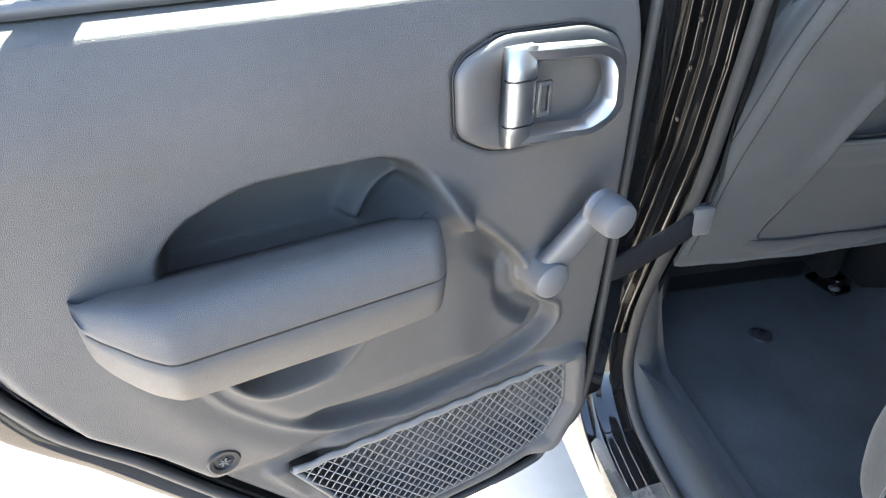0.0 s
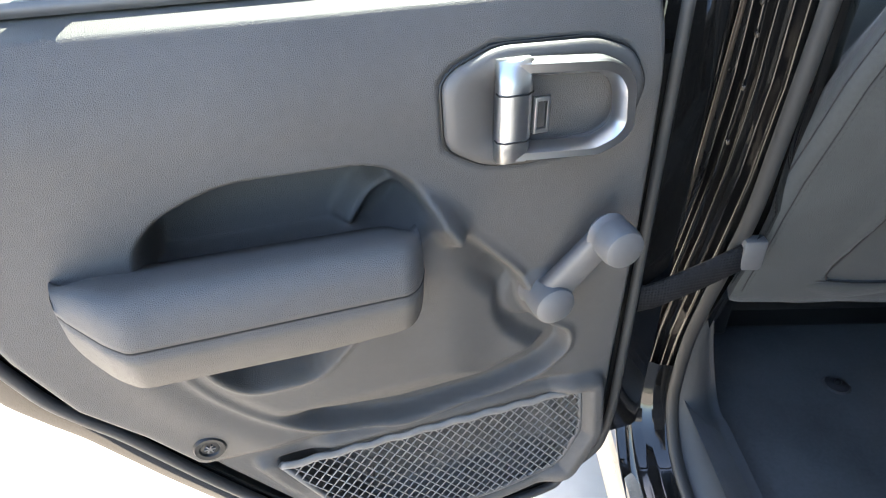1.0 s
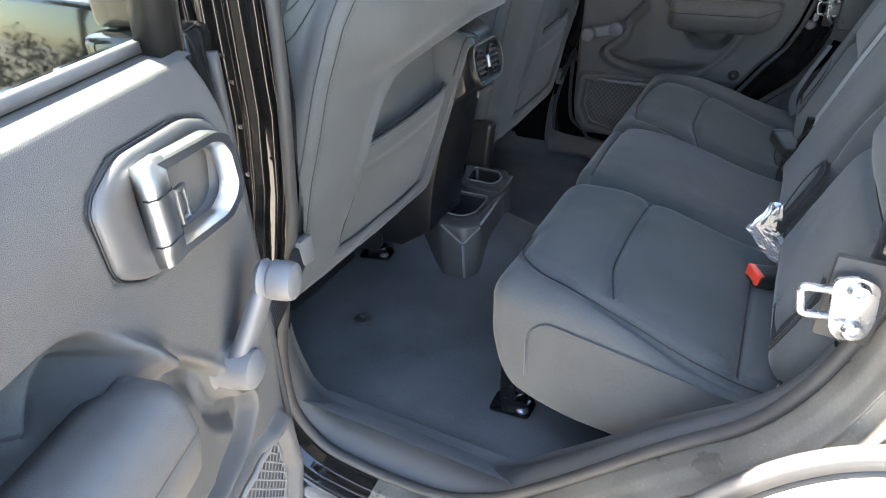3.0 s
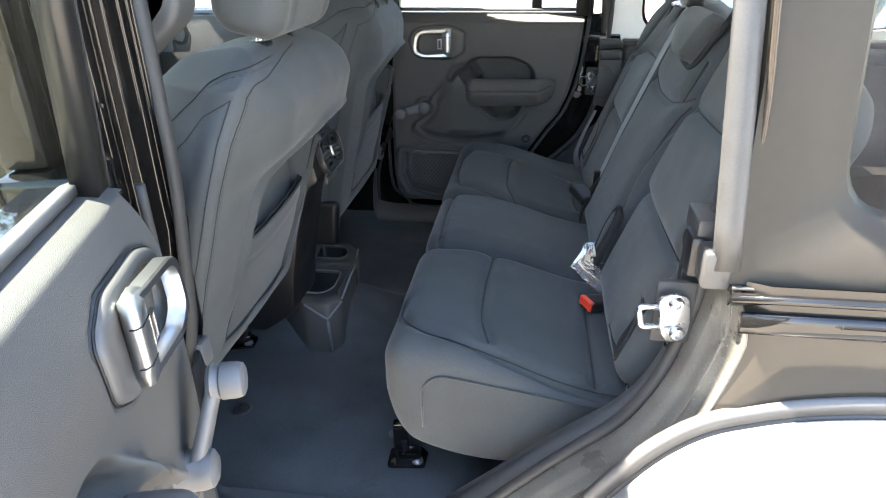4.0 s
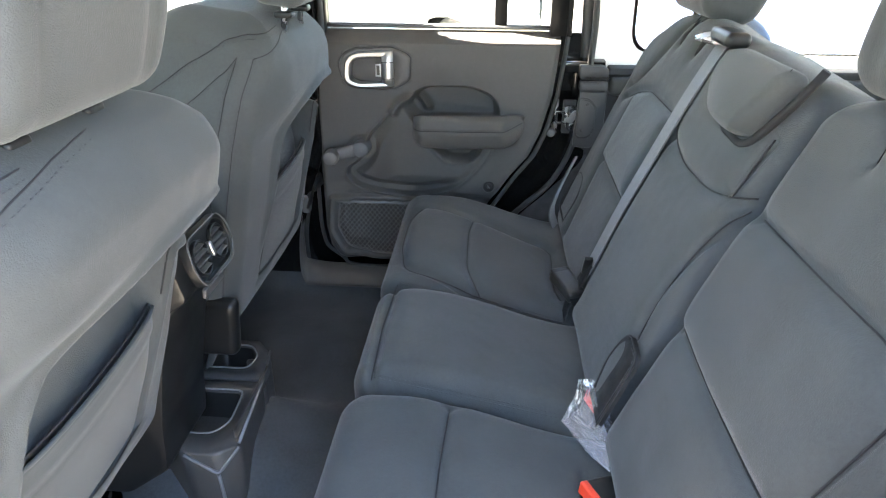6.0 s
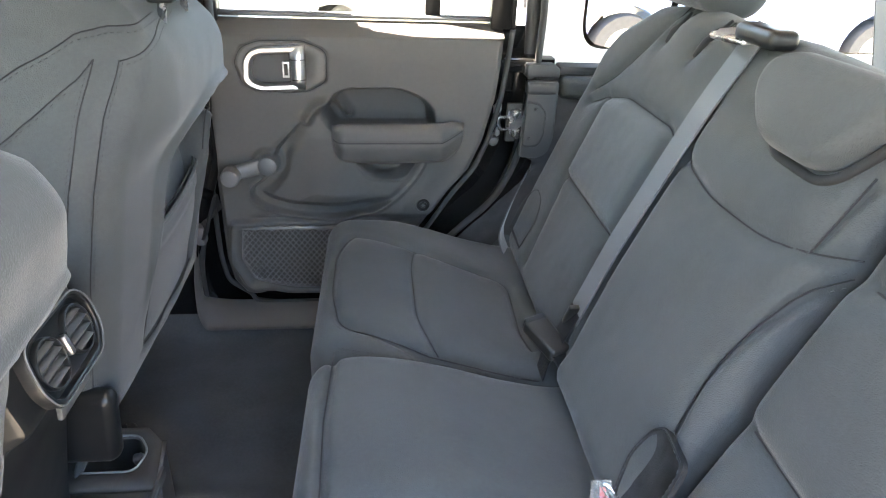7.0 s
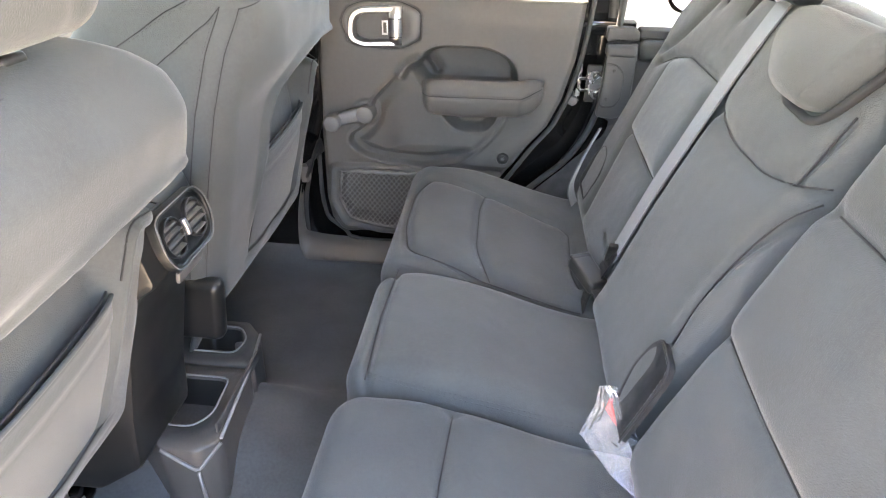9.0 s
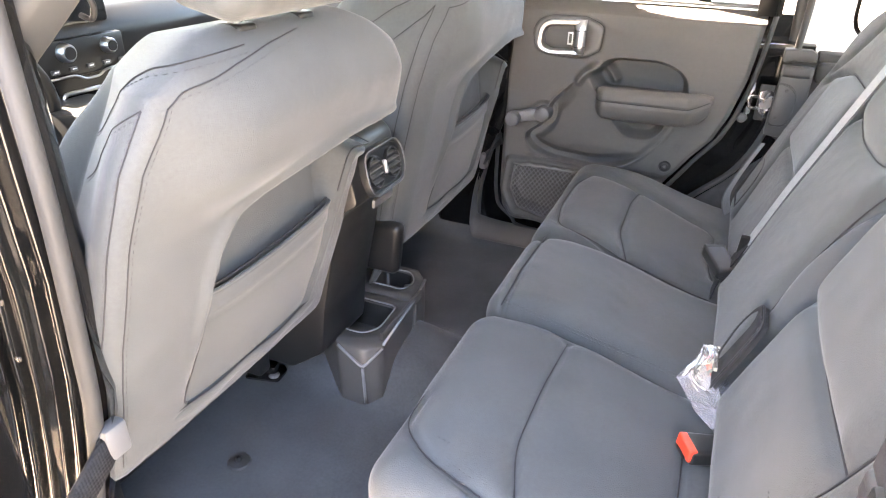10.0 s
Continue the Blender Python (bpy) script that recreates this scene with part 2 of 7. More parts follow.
def mesh_ob(name, verts, faces, mat, parent=None, label="", smooth=True, flip=False):
    """One mesh object from vertex and face lists; its coordinates are the parent's."""
    me = bpy.data.meshes.new(name)
    if flip:
        faces = [tuple(reversed(f)) for f in faces]
    me.from_pydata([tuple(v) for v in verts], [], [tuple(int(i) for i in f) for f in faces])
    me.validate()
    me.materials.append(mat)
    if smooth:
        me.polygons.foreach_set("use_smooth", [True] * len(me.polygons))
    me.update()
    ob = new(name, me)
    if parent is not None:
        ob.parent = parent
    if label:
        ob["label"] = label
    return ob


def part(name, bm, mat, parent=None, label="", smooth=True):
    me = bpy.data.meshes.new(name)
    bmesh.ops.recalc_face_normals(bm, faces=bm.faces[:])
    bm.to_mesh(me)
    bm.free()
    me.materials.append(mat)
    if smooth:
        me.polygons.foreach_set("use_smooth", [True] * len(me.polygons))
        me.set_sharp_from_angle(angle=radians(38))
    ob = new(name, me)
    if parent is not None:
        ob.parent = parent
    if label:
        ob["label"] = label
    return ob


def setting(ob, label, category):
    return tagged(ob, label, category, kind="structure")


def steps(length, r, step):
    """Coordinates across a rounded side: dense in the rounded ends."""
    h = length / 2
    k = max(1, int(math.ceil((length - 2 * r) / step)))
    mid = np.linspace(-h + r, h - r, k + 1)
    m = max(2, int(math.ceil(r * 1.6 / step)))
    left = -h + r - r * np.tan(np.linspace(1, 0, m + 1)[:-1] * math.pi / 4)
    return np.concatenate([left, mid, -left[::-1]])


def rbox(lx, ly, lz, r, step=0.02):
    """A rounded box round the origin as vertex array and quads, for shaping."""
    ax = [steps(l, r, step) for l in (lx, ly, lz)]
    half = np.array([lx, ly, lz]) / 2
    verts, faces, index = [], [], {}

    def vid(p):
        key = tuple(np.round(p, 6))
        if key not in index:
            index[key] = len(verts)
            verts.append(p)
        return index[key]

    for axis in range(3):
        a, b = [(1, 2), (2, 0), (0, 1)][axis]
        for side in (-1, 1):
            ids = np.empty((len(ax[a]), len(ax[b])), int)
            for i, u in enumerate(ax[a]):
                for j, v in enumerate(ax[b]):
                    p = [0.0, 0.0, 0.0]
                    p[axis], p[a], p[b] = side * half[axis], u, v
                    ids[i, j] = vid(tuple(p))
            for i in range(len(ax[a]) - 1):
                for j in range(len(ax[b]) - 1):
                    q = (ids[i, j], ids[i + 1, j], ids[i + 1, j + 1], ids[i, j + 1])
                    faces.append(q if side > 0 else q[::-1])
    v = np.array(verts)
    inner = np.clip(v, -(half - r), half - r)
    off = v - inner
    n = np.linalg.norm(off, axis=1, keepdims=True)
    v = inner + off / np.maximum(n, 1e-9) * r
    return v, faces


def seg_dist(p, line):
    """Distance of 2D points to a polyline."""
    best = np.full(len(p), 1e9)
    for a, b in zip(line[:-1], line[1:]):
        a, b = np.array(a, float), np.array(b, float)
        ab = b - a
        t = np.clip(((p - a) @ ab) / max(ab @ ab, 1e-12), 0, 1)
        best = np.minimum(best, np.linalg.norm(p - (a + t[:, None] * ab), axis=1))
    return best


def inside(p, poly):
    """Signed distance of 2D points to a closed polygon, positive inside."""
    dist = seg_dist(p, list(poly) + [poly[0]])
    x, y = p[:, 0], p[:, 1]
    odd = np.zeros(len(p), bool)
    n = len(poly)
    for i in range(n):
        (x1, y1), (x2, y2) = poly[i], poly[(i + 1) % n]
        hit = ((y1 > y) != (y2 > y)) & (x < (x2 - x1) * (y - y1) / (y2 - y1 + 1e-12) + x1)
        odd ^= hit
    return np.where(odd, dist, -dist)


def soft(x, a, b):
    t = np.clip((x - a) / (b - a), 0, 1)
    return t * t * (3 - 2 * t)


def groove(p, lines, width=0.005):
    """Sum of narrow dents along polylines, 0 to 1."""
    g = np.zeros(len(p))
    for line in lines:
        g = np.maximum(g, np.exp(-(seg_dist(p, line) / width) ** 2))
    return g


def round_line(points, r=0.02, n=4, closed=False):
    """A polyline with its corners rounded."""
    pts = [np.array(p, float) for p in points]
    out = []
    m = len(pts)
    for i, p in enumerate(pts):
        if not closed and i in (0, m - 1):
            out.append(p)
            continue
        a, b = pts[i - 1] - p, pts[(i + 1) % m] - p
        la, lb = np.linalg.norm(a), np.linalg.norm(b)
        k = min(r, la * 0.45, lb * 0.45)
        p0, p1 = p + a / la * k, p + b / lb * k
        for t in np.linspace(0, 1, n + 1):
            out.append((1 - t) ** 2 * p0 + 2 * t * (1 - t) * p + t * t * p1)
    return out


def sweep(path, profile, up=(0, 0, 1), closed=False, caps=True, scale=None):
    """Sweep a closed 2D profile (side, up) along a 3D path."""
    pts = [np.array(p, float) for p in path]
    n, k = len(pts), len(profile)
    verts, faces = [], []
    upv = np.array(up, float)
    for i, p in enumerate(pts):
        a = pts[i - 1] if (i > 0 or closed) else p
        b = pts[(i + 1) % n] if (i < n - 1 or closed) else p
        d = b - a
        d /= np.linalg.norm(d) + 1e-12
        side = np.cross(d, upv)
        side /= np.linalg.norm(side) + 1e-12
        top = np.cross(side, d)
        s = 1.0 if scale is None else scale[i]
        for u, v in profile:
            verts.append(p + s * (u * side + v * top))
    last = n if closed else n - 1
    for i in range(last):
        j = (i + 1) % n
        for q in range(k):
            r = (q + 1) % k
            faces.append((i * k + q, i * k + r, j * k + r, j * k + q))
    if caps and not closed:
        faces.append(tuple(range(k))[::-1])
        faces.append(tuple((n - 1) * k + q for q in range(k)))
    return verts, faces


def circle(r, n=10, ry=None):
    return [(r * math.cos(2 * math.pi * i / n), (ry or r) * math.sin(2 * math.pi * i / n)) for i in range(n)]


def plate(outline, depth, bevel=0.002, segments=2):
    """A bmesh plate: a polygon in x, y thickened along z, its edges bevelled."""
    bm = bmesh.new()
    vs = [bm.verts.new((x, y, 0)) for x, y in outline]
    f = bm.faces.new(vs)
    out = bmesh.ops.extrude_face_region(bm, geom=[f])
    top = [g for g in out["geom"] if isinstance(g, bmesh.types.BMVert)]
    bmesh.ops.translate(bm, verts=top, vec=(0, 0, depth))
    if bevel:
        rim = [e for e in bm.edges if len({round(v.co.z, 6) for v in e.verts}) == 1]
        bmesh.ops.bevel(bm, geom=rim, offset=bevel, segments=segments, affect="EDGES", profile=0.5)
    return bm


def ring_plate(outer, inner, depth, bevel=0.0015):
    """A flat ring between two outlines of equal point count."""
    bm = bmesh.new()
    n = len(outer)
    lo = [bm.verts.new((x, y, 0)) for x, y in outer]
    li = [bm.verts.new((x, y, 0)) for x, y in inner]
    ho = [bm.verts.new((x, y, depth)) for x, y in outer]
    hi = [bm.verts.new((x, y, depth)) for x, y in inner]
    for i in range(n):
        j = (i + 1) % n
        bm.faces.new((lo[i], lo[j], ho[j], ho[i]))
        bm.faces.new((li[j], li[i], hi[i], hi[j]))
        bm.faces.new((ho[i], ho[j], hi[j], hi[i]))
        bm.faces.new((lo[j], lo[i], li[i], li[j]))
    if bevel:
        rim = [e for e in bm.edges if all(abs(v.co.z - depth) < 1e-6 for v in e.verts) and len(e.link_faces) == 2
               and any(abs(f.normal.z) < 0.5 for f in e.link_faces)]
        bm.normal_update()
        rim = [e for e in bm.edges if (e.verts[0] in ho and e.verts[1] in ho) or (e.verts[0] in hi and e.verts[1] in hi)]
        bmesh.ops.bevel(bm, geom=rim, offset=bevel, segments=2, affect="EDGES", profile=0.5)
    return bm


def lathe(profile, n=24):
    """A bmesh turned round z from (radius, height) pairs."""
    bm = bmesh.new()
    rings = []
    for r, h in profile:
        if r < 1e-6:
            rings.append([bm.verts.new((0, 0, h))])
        else:
            rings.append([bm.verts.new((r * math.cos(2 * math.pi * i / n), r * math.sin(2 * math.pi * i / n), h)) for i in range(n)])
    for a, b in zip(rings[:-1], rings[1:]):
        for i in range(n):
            j = (i + 1) % n
            if len(a) == 1 and len(b) == 1:
                continue
            if len(a) == 1:
                bm.faces.new((a[0], b[j], b[i]))
            elif len(b) == 1:
                bm.faces.new((a[i], a[j], b[0]))
            else:
                bm.faces.new((a[i], a[j], b[j], b[i]))
    return bm


def move(bm, m):
    bmesh.ops.transform(bm, matrix=m, verts=bm.verts[:])
    return bm


def box(lx, ly, lz, r=0.004, at=(0, 0, 0), seg=2):
    bm = bmesh.new()
    bmesh.ops.create_cube(bm, size=1)
    bmesh.ops.scale(bm, vec=(lx, ly, lz), verts=bm.verts[:])
    if r:
        bmesh.ops.bevel(bm, geom=bm.edges[:], offset=r, segments=seg, affect="EDGES", profile=0.5)
    bmesh.ops.translate(bm, vec=at, verts=bm.verts[:])
    return bm


def smooth_noise(p, scale, amp, seed=0):
    """Cheap smooth relief from summed sines at points (n, 3)."""
    rng = np.random.RandomState(seed)
    out = np.zeros(len(p))
    for k in range(6):
        d = rng.normal(size=3)
        d /= np.linalg.norm(d)
        f = scale * (0.6 + 1.4 * rng.rand())
        out += np.sin(p @ d * f + rng.rand() * 6.28) / 6
    return amp * out


def stitches(path, mat, parent, length=0.0045, gap=0.003, r=0.0007):
    """A row of thread stitches along a 3D path."""
    pts = [np.array(p, float) for p in path]
    verts, faces = [], []
    carry = 0.0
    for a, b in zip(pts[:-1], pts[1:]):
        d = b - a
        l = np.linalg.norm(d)
        if l < 1e-6:
            continue
        d /= l
        side = np.cross(d, (0.3, 0.5, 0.81))
        side /= np.linalg.norm(side)
        up = np.cross(side, d)
        s = carry
        while s + length < l:
            c = len(verts)
            for e, w in ((s, 0.5), (s + length * 0.25, 1), (s + length * 0.75, 1), (s + length, 0.5)):
                for u, v in ((1, 0), (0, 1), (-1, 0), (0, -1)):
                    verts.append(a + d * e + (side * u + up * v) * r * w)
            for i in range(3):
                for q in range(4):
                    faces.append((c + i * 4 + q, c + i * 4 + (q + 1) % 4, c + (i + 1) * 4 + (q + 1) % 4, c + (i + 1) * 4 + q))
            s += length + gap
        carry = max(0.0, s - l)
    if not verts:
        return None
    ob = mesh_ob("stitching", verts, faces, mat, parent)
    ob["kind"] = "stuff"
    return ob


def inlay(ob, mat, mask):
    """Gives the faces whose vertices are mostly in the mask a second material."""
    ob.data.materials.append(mat)
    k = len(ob.data.materials) - 1
    for poly in ob.data.polygons:
        if sum(mask[i] for i in poly.vertices) * 2 > len(poly.vertices):
            poly.material_index = k


# ---- the parked car's shell: floor, sides, pillars, roof (all of one body, standing still) ----
FLOOR_Z = 0.515

# outdoor ground reaching the horizon
bm = bmesh.new()
bmesh.ops.create_grid(bm, x_segments=60, y_segments=60, size=1)
for v in bm.verts:
    r = max(abs(v.co.x), abs(v.co.y))
    k = 6 * r + 1500 * max(0.0, r - 0.3) ** 2.5
    v.co.x *= k / max(r, 1e-6) * 1.0 if r > 0 else 1
    v.co.y *= k / max(r, 1e-6) * 1.0 if r > 0 else 1
ground = part("ground", bm, CONCRETE, smooth=False)
setting(ground, "pale sandy asphalt of a sunlit car lot", "ground")


def offset_line(path, d):
    """A 2D polyline shifted sideways (to its left)."""
    pts = [np.array(p, float) for p in path]
    out = []
    for i, p in enumerate(pts):
        a, b = pts[max(i - 1, 0)], pts[min(i + 1, len(pts) - 1)]
        t = (b - a) / np.linalg.norm(b - a)
        out.append(p + d * np.array([-t[1], t[0]]))
    return out


# edge of the rear door opening, x and z, from the B-pillar's top down, along the sill and up the C-pillar
FLANGE = round_line([(-0.620, 1.78), (-0.622, 1.20), (-0.645, 0.95), (-0.690, 0.80), (-0.718, 0.68), (-0.715, 0.55), (-0.65, 0.483), (-0.53, 0.472),
                     (-0.40, 0.482), (-0.30, 0.54), (-0.21, 0.63), (-0.086, 0.765), (0.0, 0.845), (0.042, 0.925), (0.075, 1.05), (0.082, 1.30), (0.065, 1.45), (0.03, 1.78)], 0.05, 4)
JAMB_DEPTH = [float(np.interp(x, [-0.62, -0.52], [np.interp(z, [0.60, 0.95], [0.40, 1.0]), np.interp(z, [1.06, 1.13], [0.42, 0.10])])) for x, z in FLANGE]


def side_shell(sign):
    """Jamb, seal and sill trim round one rear door opening. sign: -1 left side, 1 right side."""
    body = thing("door_opening", "glossy black painted door jamb of the car body", "door frame", kind="structure")
    rows = [tuple(p) for p in round_line([(-0.085, 0.803), (-0.078, 0.803), (-0.070, 0.787), (-0.046, 0.777), (-0.041, 0.782), (-0.035, 0.777), (-0.028, 0.762), (-0.012, 0.748),
                                          (-0.004, 0.728), (0.0, 0.722), (0.0, 0.712)], 0.0035, 3)]
    verts, faces = [], []
    n = len(FLANGE)
    for d, y in rows:
        for (x, z), (fx, fz), k in zip(offset_line(FLANGE, d), FLANGE, JAMB_DEPTH):
            x, z = fx + (x - fx) * k, fz + (z - fz) * k
            inner_y = float(np.interp(fz, [1.08, 1.13], [y, min(y, 0.762)])) if fx > -0.3 else y
            verts.append((x, sign * inner_y, z))
    for i in range(len(rows) - 1):
        for j in range(n - 1):
            faces.append((i * n + j, i * n + j + 1, (i + 1) * n + j + 1, (i + 1) * n + j))
    cut = max(j for j in range(n) if FLANGE[j][0] < -0.60 and FLANGE[j][1] > 0.60)
    sill_jamb = mesh_ob("sill_jamb", verts, [q for q in faces if q[0] % n >= cut], PAINT_DUSTY if sign < 0 else PILLAR_PAINT, body, "dusty painted sill and rear jamb", flip=sign > 0)
    inlay(sill_jamb, PILLAR_PAINT, [v[0] < -0.52 for v in verts])
    inlay(sill_jamb, HARDTOP, [v[0] > -0.3 and v[2] > 1.09 for v in verts])
    seal_path = [(x, sign * 0.718, z) for x, z in offset_line(FLANGE, 0.006)]
    v, f = sweep(seal_path, circle(0.008, 10, 0.010), up=(0, 1, 0))
    mesh_ob("weatherstrip", v, f, RUBBER, body, "soft black rubber door seal")
    bead = [(fx + (x - fx) * k, sign * 0.772, fz + (z - fz) * k) for (x, z), (fx, fz), k in zip(offset_line(FLANGE, -0.058), FLANGE, JAMB_DEPTH)]
    v, f = sweep(bead, circle(0.0035, 8), up=(0, 1, 0))
    mesh_ob("jamb_bead", v, f, PAINT, body)
    return body


opening_left = side_shell(-1)
opening_right = side_shell(1)


def sheet(name, fn, nu, nv, mat, parent=None, label="", flip=False, smooth=True):
    verts = [fn(i / nu, j / nv) for j in range(nv + 1) for i in range(nu + 1)]
    faces = [(j * (nu + 1) + i, j * (nu + 1) + i + 1, (j + 1) * (nu + 1) + i + 1, (j + 1) * (nu + 1) + i) for j in range(nv) for i in range(nu)]
    return mesh_ob(name, verts, faces, mat, parent, label, smooth, flip)


# carpeted floor with turned-up sides
def floor_point(a, b):
    x = -1.75 + a * 1.95
    y = -0.70 + b * 1.40
    z = FLOOR_Z
    edge = abs(y)
    z += 0.05 * max(0.0, (edge - 0.60) / 0.10) ** 2
    z += 0.11 * math.exp(-((y - 0.0) / 0.12) ** 4) * (1.0 if x < -0.62 else math.exp(-((x + 0.62) / 0.10) ** 2)) * 0.55
    z += 0.030 * math.exp(-((y) / 0.14) ** 4)
    z += 0.20 * max(0.0, min(1.0, (x + 0.20) / 0.22)) ** 1.5
    z += 0.0025 * noise.noise(Vector((x * 9, y * 9, 0))) + 0.0012 * noise.noise(Vector((x * 40, y * 40, 3)))
    return (x, y, z)


floor = sheet("floor", floor_point, 150, 110, CARPET, label="")
setting(floor, "dark charcoal moulded floor carpet of the car", "floor")

# sill trims: moulded plastic strip between carpet and door seal
SILL_FULL = [(x, z) for x, z in FLANGE if z < 0.99]
for s in (-1, 1):
    SILL_BOTTOM = SILL_FULL if s < 0 else [(x, z) for x, z in SILL_FULL if x < -0.25]
    m = len(SILL_BOTTOM)
    def sill_point(a, b, s=s, m=m, SILL_BOTTOM=SILL_BOTTOM):
        k = a * (m - 1)
        i = min(int(k), m - 2)
        x, z = (np.array(SILL_BOTTOM[i]) * (1 - k + i) + np.array(SILL_BOTTOM[i + 1]) * (k - i))
        inn = np.array([x, z]) - np.array([-0.36, 1.15])
        inn /= np.linalg.norm(inn)
        t = b
        lift = 0.016 * math.sin(min(1.0, t * 1.2) * math.pi)
        wide = float(np.interp(z, [0.52, 0.80], [1.0, 0.12])) if x < -0.5 else float(np.interp(z, [0.60, 0.90], [1.0, 0.55]))
        y = 0.716 - 0.085 * t * wide
        lift *= wide
        zz = z + t * t * (max(0.0, FLOOR_Z + 0.020 - z) + 0.0)
        if s > 0:
            zz += (1 - t) * max(0.0, 0.585 - z) * 0.85 + 0.01
        return (x - inn[0] * lift * 1.2, s * y, zz - inn[1] * lift)
    sill = sheet("sill_trim", sill_point, 70, 12, SILL if s < 0 else TRIM_SMOOTH, flip=s > 0)
    setting(sill, "matt grey plastic sill trim beside the carpet", "trim")

for s in (-1, 1):
    foot = part("pillar_foot", box(0.15, 0.04, 0.36, 0.012, (-0.84, s * 0.735, 0.62)), PLASTIC_DARK)
    setting(foot, "dark plastic foot of the pillar trim", "trim")

# front door sill and kick area
for s in (-1, 1):
    side = part("side_panel", box(1.10, 0.03, 0.42, 0.006, (-1.40, s * 0.73, 0.72)), TRIM_SMOOTH)
    setting(side, "dark plastic lower side of the front footwell", "wall")


# B-pillars: painted jamb ridges outside, plastic trim inside
def b_pillar(s):
    pil = thing("b_pillar", "glossy black B-pillar with painted ridges and grey inner trim", "pillar", kind="structure")
    steps_in = [(-0.775, 0.800), (-0.698, 0.800), (-0.698, 0.776), (-0.683, 0.776), (-0.683, 0.781), (-0.676, 0.781), (-0.676, 0.756), (-0.658, 0.756), (-0.658, 0.742), (-0.652, 0.742),
                (-0.652, 0.747), (-0.645, 0.747), (-0.645, 0.728), (-0.622, 0.728), (-0.622, 0.715), (-0.612, 0.715), (-0.612, 0.69), (-0.72, 0.69), (-0.775, 0.74)]
    prof = round_line(steps_in, 0.0040, 4, closed=True)
    levels = np.linspace(0.50, 1.80, 66)
    verts, faces = [], []
    for z in levels:
        for i, (x, y) in enumerate(prof):
            wob = 0.0011 * noise.noise(Vector((i * 0.05, s * 3.0, z * 14))) + 0.0006 * noise.noise(Vector((i * 0.1, s, z * 55)))
            lean = float(np.interp(z, [0.5, 0.60, 0.68, 0.80, 0.91, 1.0, 1.12, 1.8], [-0.112, -0.112, -0.104, -0.076, -0.048, -0.028, -0.014, -0.014]))
            verts.append((x + wob + lean, s * (y + wob), z))
    k = len(prof)
    for j in range(len(levels) - 1):
        for i in range(k):
            faces.append((j * k + i, j * k + (i + 1) % k, (j + 1) * k + (i + 1) % k, (j + 1) * k + i))
    core = mesh_ob("pillar_core", verts, faces, PILLAR_PAINT, pil, flip=s > 0)
    # small spot-weld dimples and sealer beads
    rng = random.Random(5)
    for i in range(9):
        z = 1.04 + i * 0.06 + rng.uniform(-0.02, 0.02)
        v, f = rbox(0.008, 0.004, 0.006, 0.0019, 0.003)
        mesh_ob("sealer_blob", v + np.array([-0.672 + rng.uniform(-0.008, 0.008), s * 0.757, z]), f, PAINT, pil)
    # inner trim
    def inner(a, b):
        z = 0.66 + b * 1.14
        t = a
        x = -0.628 - 0.15 * t - 0.10 * max(0.0, (0.95 - z) / 0.30)
        y = 0.705 - 0.060 * math.sin(min(1, t * 2.2) * math.pi / 2)
        return (x, s * y, z)
    sheet("pillar_trim", inner, 14, 30, PILLAR_PAINT, pil, "dark plastic pillar cover", flip=s < 0)
    return pil


pillar_left = b_pillar(-1)
pillar_right = b_pillar(1)

# padded roll bar post with its foot joined to the left pillar
for s in (-1, 1):
    bar = thing("roll_bar", "grey trimmed roll bar post beside the pillar", "roll bar", kind="structure")
    frame_out = round_line([(-0.72, 1.285), (-0.665, 1.327), (-0.596, 1.382), (-0.587, 1.398), (-0.578, 1.45), (-0.560, 1.80), (-0.588, 1.80), (-0.604, 1.44), (-0.614, 1.406), (-0.66, 1.397), (-0.72, 1.394)], 0.008, 3, closed=True)
    bm = plate([tuple(p) for p in frame_out], 0.055, 0.010, 3)
    part("pad", move(bm, Matrix(((1, 0, 0, 0), (0, 0, s, s * 0.635), (0, 1, 0, 0), (0, 0, 0, 1)))), SILL, bar)
    hook = round_line([(-0.611, s * 0.640, 1.384), (-0.612, s * 0.628, 1.364), (-0.622, s * 0.625, 1.350), (-0.636, s * 0.625, 1.354)], 0.008, 3)
    v, f = sweep(hook, circle(0.0028, 8), up=(0, 1, 0))
    mesh_ob("coat_hook", v, f, PLASTIC_DARK, bar, "black wire coat hook")

